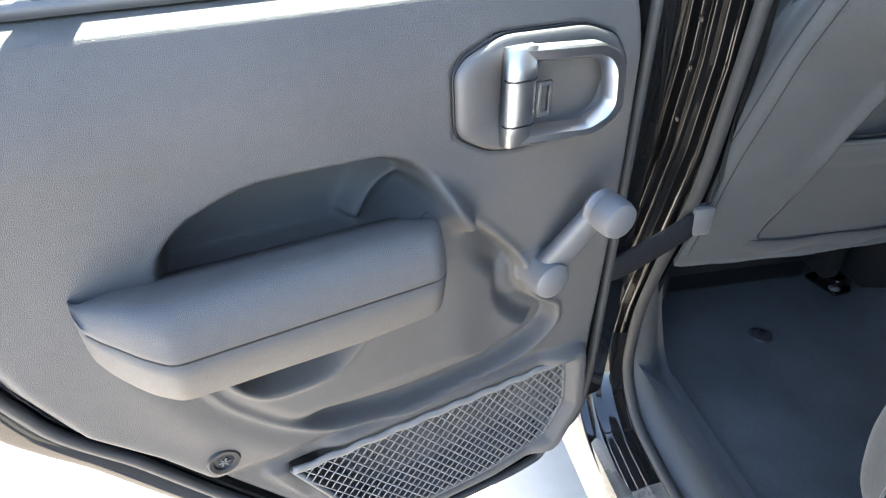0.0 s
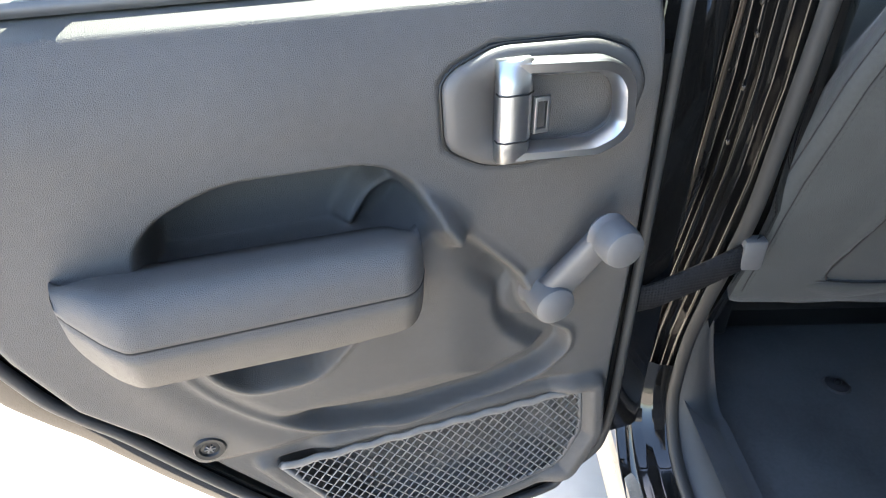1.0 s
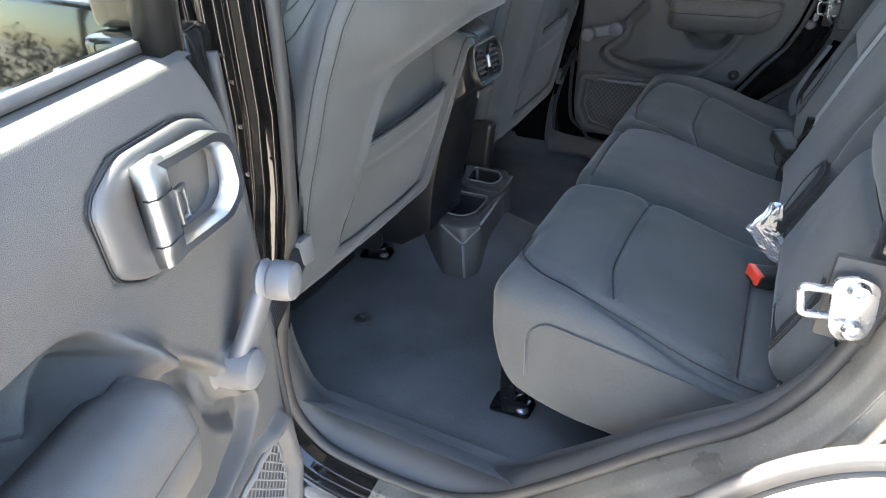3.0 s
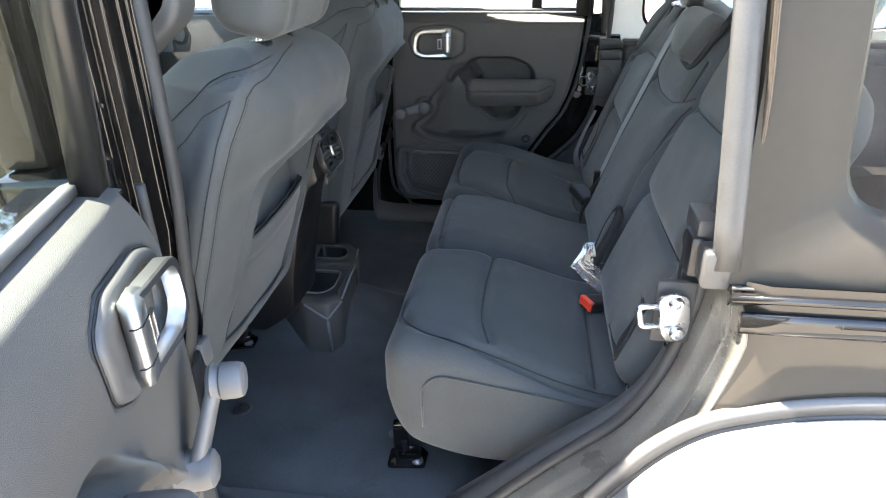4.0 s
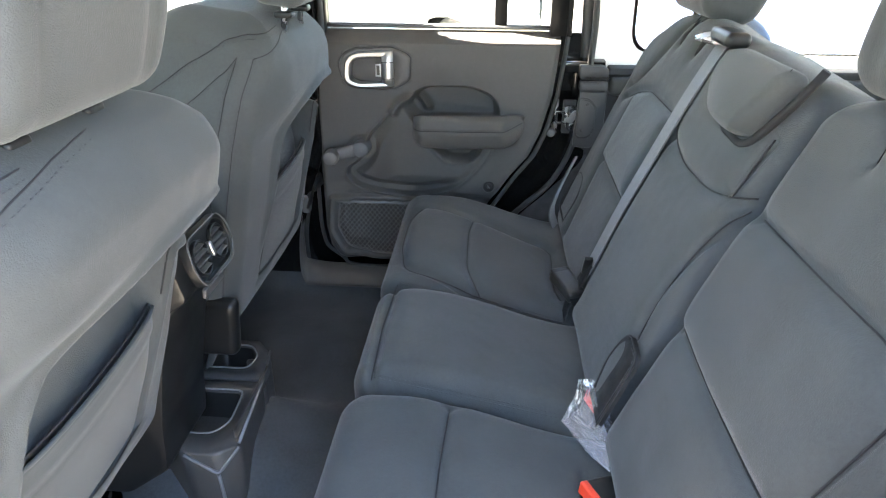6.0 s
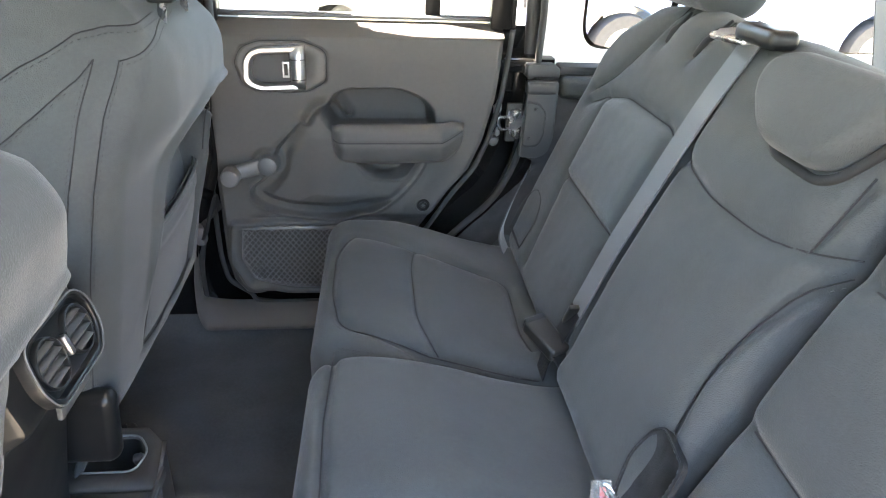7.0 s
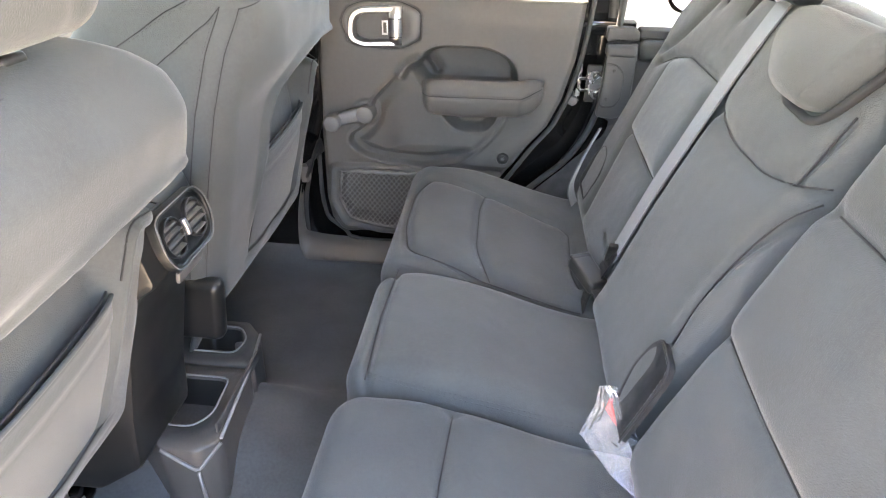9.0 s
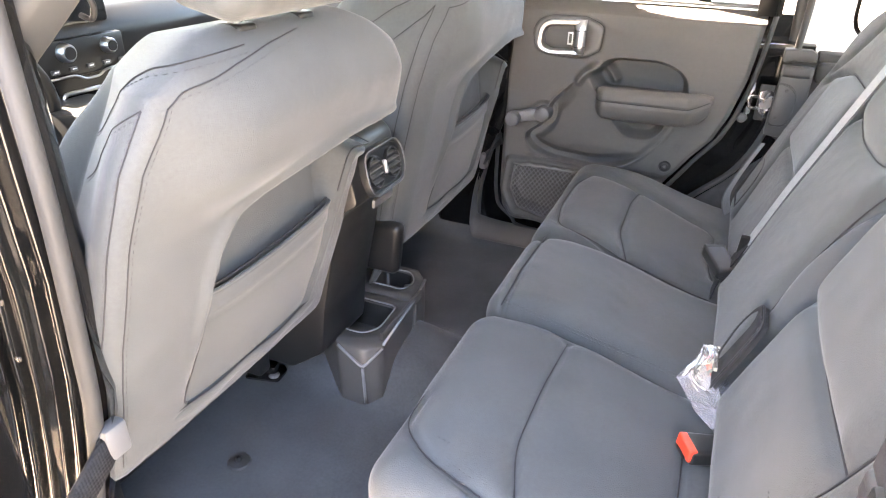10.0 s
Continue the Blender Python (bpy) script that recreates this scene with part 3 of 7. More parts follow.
# quarter panel, belt rail, hardtop side: left side seen close
def quarter(s):
    q = thing("quarter_panel", "glossy taupe rear quarter panel with dusty hardtop above it", "body panel", kind="structure")
    outer = [(fx + (x - fx) * k, fz + (z - fz) * k) for (x, z), (fx, fz), k in zip(offset_line(FLANGE, -0.085), FLANGE, JAMB_DEPTH)]
    edge = [(x, z) for x, z in outer if x > -0.5]
    zs = np.array([z for x, z in edge])
    xs = np.array([x for x, z in edge])
    low = edge.index(min(edge, key=lambda e: e[1]))
    zs, xs = zs[low:], xs[low:]

    def rim(z):
        return float(np.interp(z, zs, xs))

    def lower(a, b):
        z = 0.56 + b * 0.565
        x0 = rim(z)
        x = x0 + a * (1.55 - x0)
        bulge = 0.012 * math.sin(b * math.pi)
        roll = 0.010 * math.exp(-((x - x0) / 0.008) ** 2)
        return (x, s * (0.803 + bulge - roll), z)
    sheet("panel", lower, 60, 34, BODY_PAINT, q, "glossy taupe body paint", flip=s > 0)

    # hardtop side with a quarter window
    wx0, wx1, wz0, wz1 = 0.175, 0.95, 1.20, 1.62
    hole = round_line([(wx0, wz0), (wx1, wz0), (wx1 - 0.05, wz1), (wx0 - 0.02, wz1)], 0.06, 6, closed=True)
    n = len(hole)
    ring_out = []
    for i, (x, z) in enumerate(hole):
        c = np.array([(wx0 + wx1) / 2, (wz0 + wz1) / 2])
        d = np.array([x, z]) - c
        ring_out.append(c + d)
    rect = []
    for p in ring_out:
        c = np.array([(wx0 + wx1) / 2, (wz0 + wz1) / 2])
        d = np.array(p) - c
        hx = 1.55 - c[0] if d[0] > 0 else c[0] - 0.078
        hz = 1.83 - c[1] if d[1] > 0 else c[1] - 1.119
        k = min(hx / max(abs(d[0]), 1e-6), hz / max(abs(d[1]), 1e-6))
        rect.append(c + d * k)
    for corner in ((0.078, 1.119), (1.55, 1.119), (0.078, 1.83), (1.55, 1.83)):
        k = min(range(n), key=lambda i: np.linalg.norm(rect[i] - np.array(corner)))
        rect[k] = np.array(corner)
    verts, faces = [], []
    for x, z in rect:
        verts.append((x, s * (0.790 - 0.10 * max(0, z - 1.13)), z))
    for k, dy in ((1.0, 0.0), (0.99, 0.008), (0.975, 0.016)):
        for x, z in ring_out:
            c = np.array([(wx0 + wx1) / 2, (wz0 + wz1) / 2])
            p = c + (np.array([x, z]) - c) * k
            verts.append((p[0], s * (0.790 - 0.10 * max(0, z - 1.13) - dy), p[1]))
    for r in range(3):
        for i in range(n):
            j = (i + 1) % n
            faces.append((r * n + i, r * n + j, (r + 1) * n + j, (r + 1) * n + i))
    mesh_ob("hardtop_side", verts, faces, HARDTOP, q, "matt dark hardtop side", flip=s < 0)
    inner = [(x, s * (abs(y) - 0.024), z) for x, y, z in verts[:2 * n]] + [(x, s * (abs(y) - 0.012), z) for x, y, z in verts[n:2 * n]]
    mesh_ob("hardtop_liner", inner, faces[:2 * n], HEADLINER, q, "pale inner lining of the hardtop side", flip=s > 0, smooth=False)
    gv = []
    for x, z in ring_out:
        gv.append((x, s * (0.776 - 0.10 * max(0, z - 1.13)), z))
    mesh_ob("quarter_glass", gv, [tuple(range(n))], PRIVACY_GLASS, q, "tinted fixed quarter window", smooth=False)
    # hardtop front edge: rounded moulding beside the door opening, and the belt rail under it
    path = [(0.072 - 0.070 * (z - 1.15), s * (0.786 - 0.10 * (z - 1.13)), z) for z in np.linspace(1.135, 1.80, 14)]
    v, f = sweep(path, circle(0.010, 12, 0.016), up=(1, 0, 0))
    mesh_ob("hardtop_edge", v, f, MOULDING, q, "dusty rounded hardtop edge moulding")
    path = [(x, s * 0.798, 1.103) for x in np.linspace(0.080, 1.5, 12)]
    v, f = sweep(path, [(-0.010, 0.011), (-0.013, 0.006), (0.006, -0.011), (0.010, -0.008), (-0.004, 0.012)] if s > 0 else [(0.010, 0.011), (0.004, 0.012), (-0.010, -0.008), (-0.006, -0.011), (0.013, 0.006)], up=(0, 0, 1))
    mesh_ob("belt_rail", v, f, PILLAR_PAINT, q, "glossy sloping belt rail")
    v, f = sweep([(x, s * 0.794, 1.1165) for x in np.linspace(0.080, 1.5, 12)], circle(0.0032, 8), up=(0, 0, 1))
    mesh_ob("hardtop_seal", v, f, RUBBER, q, "black seal under the hardtop")
    v, f = sweep([(x, s * 0.808, 1.080) for x in np.linspace(0.092, 1.5, 12)], circle(0.007, 12, 0.0145), up=(0, 0, 1))
    mesh_ob("side_moulding", v, f, PILLAR_PAINT, q, "gloss black side moulding")
    # jutting fender flare over the wheel
    arc = [tuple(p) for p in round_line([(-0.075, 0.67), (-0.005, 0.800), (0.045, 0.868), (0.090, 0.908), (0.175, 0.938), (0.26, 0.951), (0.60, 0.958), (1.10, 0.950), (1.30, 0.91), (1.44, 0.80), (1.50, 0.66)], 0.05, 5)]
    verts, faces = [], []
    prof = [(0.0, 0.79), (0.012, 0.80), (0.020, 0.83), (0.018, 0.90), (0.008, 0.945), (-0.010, 0.955), (-0.05, 0.95), (-0.05, 0.80)]
    for i, p in enumerate(offset_line(arc, 0)):
        a, b = np.array(arc[max(i - 1, 0)]), np.array(arc[min(i + 1, len(arc) - 1)])
        t = (b - a) / np.linalg.norm(b - a)
        nrm = np.array([-t[1], t[0]])
        for d, y in prof:
            c = np.array(p) + nrm * d
            verts.append((c[0], s * y, c[1]))
    k = len(prof)
    for i in range(len(arc) - 1):
        for j in range(k):
            faces.append((i * k + j, i * k + (j + 1) % k, (i + 1) * k + (j + 1) % k, (i + 1) * k + j))
    mesh_ob("fender_flare", verts, faces, FLARE, q, "broad fender flare over the rear wheel", flip=s > 0)
    v, f = sweep([(x, s * 0.812, z) for x, z in offset_line(arc, 0.034)], [(-0.011, -0.006), (0.011, -0.006), (0.009, 0.006), (-0.010, 0.006)], up=(0, 1, 0))
    mesh_ob("arch_moulding", v, f, TRIM_SMOOTH, q, "dark grey moulding round the wheel arch")
    v, f = sweep([(x, s * 0.814, z) for x, z in offset_line(arc, 0.018)], circle(0.0055, 8, 0.006), up=(0, 1, 0))
    mesh_ob("arch_gap", v, f, RUBBER, q, "black gap over the flare")
    return q


quarter_left = quarter(-1)
quarter_right = quarter(1)

# rear wheel on the near side, under the flare
def wheel(at):
    w = thing("wheel", "black tyre on a grey alloy rim", "wheel", at)
    tyre = lathe([(0.24, -0.11), (0.36, -0.12), (0.395, -0.09), (0.40, 0.0), (0.395, 0.09), (0.36, 0.12), (0.24, 0.11)], 40)
    part("tyre", move(tyre, Matrix.Rotation(radians(90), 4, "X")), TYRE, w)
    rim = lathe([(0.0, 0.06), (0.08, 0.065), (0.10, 0.03), (0.21, 0.04), (0.24, 0.10), (0.24, -0.1)], 40)
    part("rim", move(rim, Matrix.Rotation(radians(90), 4, "X")), GREY_PAINT, w)


wheel((0.78, -0.77, 0.40))
wheel((0.78, 0.77, 0.40))

# roof, windscreen header, tailgate and front of the cabin
def roof_point(a, b):
    x = -1.50 + a * 3.10
    y = -0.72 + b * 1.44
    return (x, y, 1.86 - 0.05 * (y / 0.72) ** 4 - 0.02 * (a - 0.5) ** 2)


# out of view; its white is added to bounce light into the cabin
roof = sheet("ceiling", roof_point, 24, 20, HEADLINER)
sol = roof.modifiers.new("thickness", "SOLIDIFY")
sol.thickness = 0.04
sol.offset = 1
setting(roof, "unseen headliner, made white to bounce fill light", "ceiling")
for s in (-1, 1):
    v, f = sweep([(-1.50, s * 0.66, 1.82), (-0.68, s * 0.675, 1.82), (1.55, s * 0.70, 1.82)], [(-0.035, -0.04), (0.035, -0.04), (0.035, 0.05), (-0.035, 0.05)])
    rail = mesh_ob("roof_rail", v, f, PLASTIC_DARK, smooth=False)
    setting(rail, "dark roof side rail", "trim")
    v, f = sweep([(-1.75, s * 0.72, 1.20), (-1.50, s * 0.665, 1.82)], [(-0.03, -0.04), (0.03, -0.04), (0.03, 0.04), (-0.03, 0.04)])
    apillar = mesh_ob("a_pillar", v, f, TRIM_SMOOTH, smooth=False)
    setting(apillar, "dark windscreen pillar", "pillar")
header = part("windscreen_header", box(0.12, 1.36, 0.17, 0.012, (-1.50, 0, 1.765)), PLASTIC_DARK)
setting(header, "dark windscreen header bar", "trim")
gate = thing("tailgate", "closed rear tailgate with its window", "tailgate", kind="structure")
part("gate_panel", box(0.05, 1.52, 0.62, 0.01, (1.56, 0, 0.86)), PAINT, gate)
for s in (-1, 1):
    part("gate_post", box(0.05, 0.10, 0.70, 0.01, (1.56, s * 0.69, 1.50)), PLASTIC_DARK, gate)
mesh_ob("gate_glass", [(1.57, -0.66, 1.17), (1.57, 0.66, 1.17), (1.52, 0.66, 1.82), (1.52, -0.66, 1.82)], [(0, 1, 2, 3)], PRIVACY_GLASS, gate, smooth=False)
cargo = part("cargo_floor", box(1.45, 1.40, 0.04, 0.01, (0.85, 0, 0.74)), CARPET_FELT)
setting(cargo, "dark carpeted cargo floor behind the bench", "floor")

# cargo side: felt-covered wall, black rail, trim plate by the striker
for s in (-1, 1):
    def felt(a, b, s=s):
        x = -0.14 + a * 1.65
        top, bottom = 1.150, 0.58 + 0.20 * min(1, max(0, (x + 0.2) / 0.3))
        z = bottom + b * (top - bottom)
        lo = -0.24 + (z - 0.60) * 0.95
        x = max(x, min(lo, 0.075) if z < 0.97 else 0.05)
        y = 0.712 - 0.02 * math.sin(b * 3.1) + 0.003 * noise.noise(Vector((x * 25, z * 25, 1)))
        return (x, s * y, z)
    wall = sheet("cargo_side", felt, 50, 40, CARPET_FELT, flip=s > 0)
    setting(wall, "black felt carpet lining of the cargo side", "wall")
    rail = part("side_rail", box(1.43, 0.074, 0.050, 0.016, (0.835, s * 0.721, 1.129), 4), RAIL)
    setting(rail, "black textured rail along the top of the body side", "rail")
    seal = part("window_seal", box(1.43, 0.050, 0.020, 0.006, (0.835, s * 0.729, 1.163)), RUBBER)
    setting(seal, "black rubber seal under the side window", "trim")
    plate_thing = thing("pillar_cover", "dark grey plastic cover plate by the door striker", "trim panel", kind="structure")
    inward = lambda y: Matrix(((1, 0, 0, 0), (0, 0, -s, s * y), (0, 1, 0, 0), (0, 0, 0, 1)))
    out = round_line([(0.042, 0.970), (0.088, 0.968), (0.108, 0.980), (0.117, 1.012), (0.118, 1.145), (0.043, 1.143), (0.049, 1.120), (0.043, 1.00)], 0.010, 4, closed=True)
    part("cover", move(plate([tuple(p) for p in out], 0.018, 0.004), inward(0.702)), TRIM_DEEP, plate_thing)
    part("shoulder", box(0.072, 0.030, 0.030, 0.011, (0.081, s * 0.694, 1.128), 4), TRIM_DEEP, plate_thing, "rounded top of the cover")
    well = [tuple(p) for p in round_line([(0.050, 1.099), (0.078, 1.093), (0.094, 1.073), (0.092, 1.020), (0.080, 0.999), (0.048, 0.999)], 0.010, 4, closed=True)]
    mid = np.array([0.072, 1.048])
    part("recess_line", move(ring_plate([tuple(mid + (np.array(p) - mid) * 1.09) for p in well], well, 0.003, 0.001), inward(0.6855)), PLASTIC_DARK, plate_thing, "dark groove round the access plate")
    part("access_plate", move(plate([tuple(mid + (np.array(p) - mid) * 0.985) for p in well], 0.004, 0.001), inward(0.686)), TRIM_DEEP, plate_thing)
    for cx, cz in ((0.070, 1.083), (0.060, 1.016)):
        bm = lathe([(0.0, 0.0008), (0.0018, 0.001), (0.0032, 0.0016), (0.0038, 0.0)], 12)
        part("screw", move(bm, Matrix.Translation((cx, s * 0.682, cz)) @ Matrix.Rotation(radians(90 * s), 4, "X")), PLASTIC_DARK, plate_thing)
    cap = [tuple(p) for p in round_line([(0.045, 1.148), (0.045, 1.178), (0.104, 1.179), (0.117, 1.170), (0.118, 1.152), (0.064, 1.152), (0.056, 1.148)], 0.004, 3, closed=True)]
    part("cap", move(plate(cap, 0.060, 0.003), inward(0.750)), TRIM_DEEP, plate_thing, "grey end cap of the rail")


# door strikers: a bright steel loop on a bolted plate
def striker(s):
    t = thing("door_striker", "bright steel door latch striker bolted to the jamb", "striker", (0.035, s * 0.728, 1.04), group="door strikers")
    out = round_line([(-0.022, 0.030), (0.0, 0.036), (0.018, 0.027), (0.024, -0.012), (0.020, -0.034), (-0.004, -0.036), (-0.014, -0.022)], 0.008, 3, closed=True)
    bm = plate([tuple(p) for p in out], 0.007, 0.0015)
    base = Matrix.Translation((0, -0.008, 0)) @ Matrix.Rotation(radians(14), 4, "Z")
    part("base_plate", move(bm, base @ Matrix(((1, 0, 0, 0), (0, 0, -1, 0), (0, 1, 0, 0), (0, 0, 0, 1)))), STEEL, t)
    loop = round_line([(-0.004, -0.012, 0.016), (-0.043, -0.018, 0.016), (-0.037, -0.018, -0.013), (0.0, -0.012, -0.012)], 0.006, 4)
    v, f = sweep(loop, circle(0.0042, 10), up=(0, 1, 0))
    mesh_ob("loop", v, f, STEEL, t)
    for x, z in ((0.000, 0.021), (0.006, -0.022)):
        bm = lathe([(0.0, 0.0045), (0.0035, 0.0045), (0.004, 0.007), (0.0075, 0.0068), (0.0095, 0.004), (0.010, 0.0)], 18)
        part("bolt", move(bm, base @ Matrix.Translation((x, -0.007, z)) @ Matrix.Rotation(radians(90), 4, "X")), STEEL, t)
    part("backing", box(0.05, 0.012, 0.09, 0.004, (0.004, 0.004 if s < 0 else 0.0, 0.0)), RUBBER, t, "black seal behind the striker")


striker(-1)
striker(1)
# round rubber buffer under the right striker
for s in (1,):
    bm = lathe([(0.0, 0.010), (0.009, 0.009), (0.012, 0.005), (0.013, 0.0)], 18)
    stud = part("bump_stop", move(bm, Matrix.Translation((-0.012, s * 0.732, 0.995 if s > 0 else 0.955)) @ Matrix.Rotation(radians(90 * s), 4, "X")), TRIM_LIGHT)
    tagged(stud, "small round grey rubber door buffer on the jamb", "buffer")
# top catch bracket on the left C-pillar, where the hardtop meets the body
cb = thing("hardtop_bracket", "painted metal bracket joining hardtop and body", "bracket", (0.07, -0.77, 1.12))
part("plate", box(0.032, 0.040, 0.046, 0.005, (-0.006, 0.0, 0.012)), MOULDING, cb)
part("pad", box(0.022, 0.040, 0.052, 0.005, (-0.020, 0.034, 0.012)), PLASTIC_DARK, cb, "black plastic pad")


# ---- rear doors ----
HINGE = (-0.718, 0.858)
PANEL_W = 0.158
BEZEL = [(.295, 1.189), (.293, 1.134), (.259, 1.114), (.221, 1.109), (.140, 1.114), (.119, 1.126), (.106, 1.170), (.121, 1.200), (.155, 1.212), (.246, 1.214), (.284, 1.200)]
PULL = [(.556, 1.030), (.552, 1.085), (.530, 1.110), (.478, 1.132), (.363, 1.130), (.338, 1.121), (.312, 1.095), (.300, 1.072), (.330, 1.030)]
LOWER = [(.345, 1.078), (.306, 1.074), (.285, 1.058), (.212, .978), (.207, .938), (.182, .908), (.153, .889), (.150, .865), (.176, .838), (.232, .820), (.353, .811),
         (.438, .832), (.485, .870), (.530, .925), (.560, 1.00), (.560, 1.05)]
POCKET = [(.482, .786), (.121, .784), (.112, .705), (.138, .648), (.225, .628), (.385, .622), (.430, .690)]
GRIP = [(.383, .962), (.425, .915), (.494, .915), (.525, .950), (.520, .990), (.39, .990)]


PULL = [tuple(p) for p in round_line(PULL, 0.03, 4, closed=True)]
LOWER = [tuple(p) for p in round_line(LOWER, 0.03, 4, closed=True)]
GRIP = [tuple(p) for p in round_line(GRIP, 0.022, 4, closed=True)]


def shoulder(z):
    """How far the panel's rounded upper shoulder falls back at height z."""
    return 0.024 * np.clip((np.asarray(z, float) - 1.165) / 0.08, 0, 1) ** 2


def edge_front(z):
    return float(np.interp(z, [0.595, 0.612, 0.64, 0.70, 0.80, 1.27], [0.150, 0.105, 0.084, 0.074, 0.074, 0.078]))


def edge_rear(z):
    return float(np.interp(z, [0.595, 0.62, 0.70, 0.79, 0.876, 0.932, 1.0, 1.10, 1.24, 1.27], [0.395, 0.425, 0.485, 0.548, 0.603, 0.648, 0.676, 0.700, 0.714, 0.712]))


def trim_height(p, bezel, pull):
    """How far the trim panel stands in from its base plane at (u, z)."""
    u, z = p[:, 0], p[:, 1]
    h = np.zeros(len(p))
    h += 0.006 * np.sin(np.clip((z - 0.82) / 0.44, 0, 1) * np.pi)
    h -= shoulder(z)
    # deep pull pocket over the armrest
    h -= 0.076 * soft(inside(p, pull), -0.003, 0.017)
    # channel round the lower bolster, which stands back up inside it
    d = inside(p, LOWER)
    low = np.clip((1.06 - z) / 0.05, 0, 1)
    side = np.maximum(soft(-u, -0.30, -0.22), soft(-z, -0.88, -0.84) * soft(-u, -0.50, -0.42))
    h -= low * side * 0.021 * (soft(d, -0.003, 0.007) - 0.85 * soft(d, 0.018, 0.040))
    h += low * (1 - side) * 0.008 * soft(d, -0.006, 0.020)
    h += 0.004 * np.exp(-((d + 0.004) / 0.005) ** 2) * low
    h -= 0.006 * np.exp(-((d - 0.002) / 0.0032) ** 2) * low * soft(-u, -0.40, -0.34)
    # under the bolster the panel falls back to the map pocket
    under = soft(-z, -0.825, -0.800)
    h -= 0.014 * under * soft(u, 0.13, 0.17) * soft(-d, 0.0, 0.01)
    dp = inside(p, POCKET)
    h -= 0.040 * soft(dp, -0.002, 0.008)
    # raised U-shaped pocket frame
    frame_band = np.exp(-((dp + 0.016) / 0.013) ** 4) * soft(-z, -0.815, -0.80) * soft(-u, -0.47, -0.42)
    h += 0.016 * frame_band
    h += 0.010 * np.exp(-((dp + 0.014) / 0.012) ** 4) * soft(-z, -0.80, -0.78) * soft(u, 0.44, 0.50)
    # domed lip at the front of the pull pocket
    lip = round_line([(.372, 1.052), (.352, 1.082), (.325, 1.092), (.302, 1.076), (.286, 1.052)], 0.02, 3)
    h += 0.026 * np.exp(-(seg_dist(p, lip) / 0.010) ** 2)
    # crank boss
    h += 0.008 * soft(0.040 - np.hypot(u - 0.195, z - 0.950), 0.0, 0.012) * low
    # armrest grip scoop
    h -= 0.036 * soft(inside(p, GRIP), -0.003, 0.020)
    h += 0.004 * np.exp(-(inside(p, GRIP) / 0.005) ** 2) * soft(-z, -0.99, -0.96)
    # dished handle seat
    db = inside(p, bezel)
    h -= 0.004 * np.exp(-((db) / 0.0022) ** 2)
    h -= 0.006 * soft(db, 0.0, 0.02)
    # slim diagonal crease towards the rear edge
    h += 0.003 * np.exp(-((inside(p, LOWER) + 0.035) / 0.02) ** 2) * soft(u, 0.44, 0.50) * low
    # edges roll outward
    ef = np.array([edge_front(q) for q in z])
    er = np.array([edge_rear(q) for q in z])
    for gap in (u - ef, er - u, z - 0.595):
        h -= 0.016 * np.exp(-(np.maximum(gap, 0) / 0.007) ** 2)
    return h


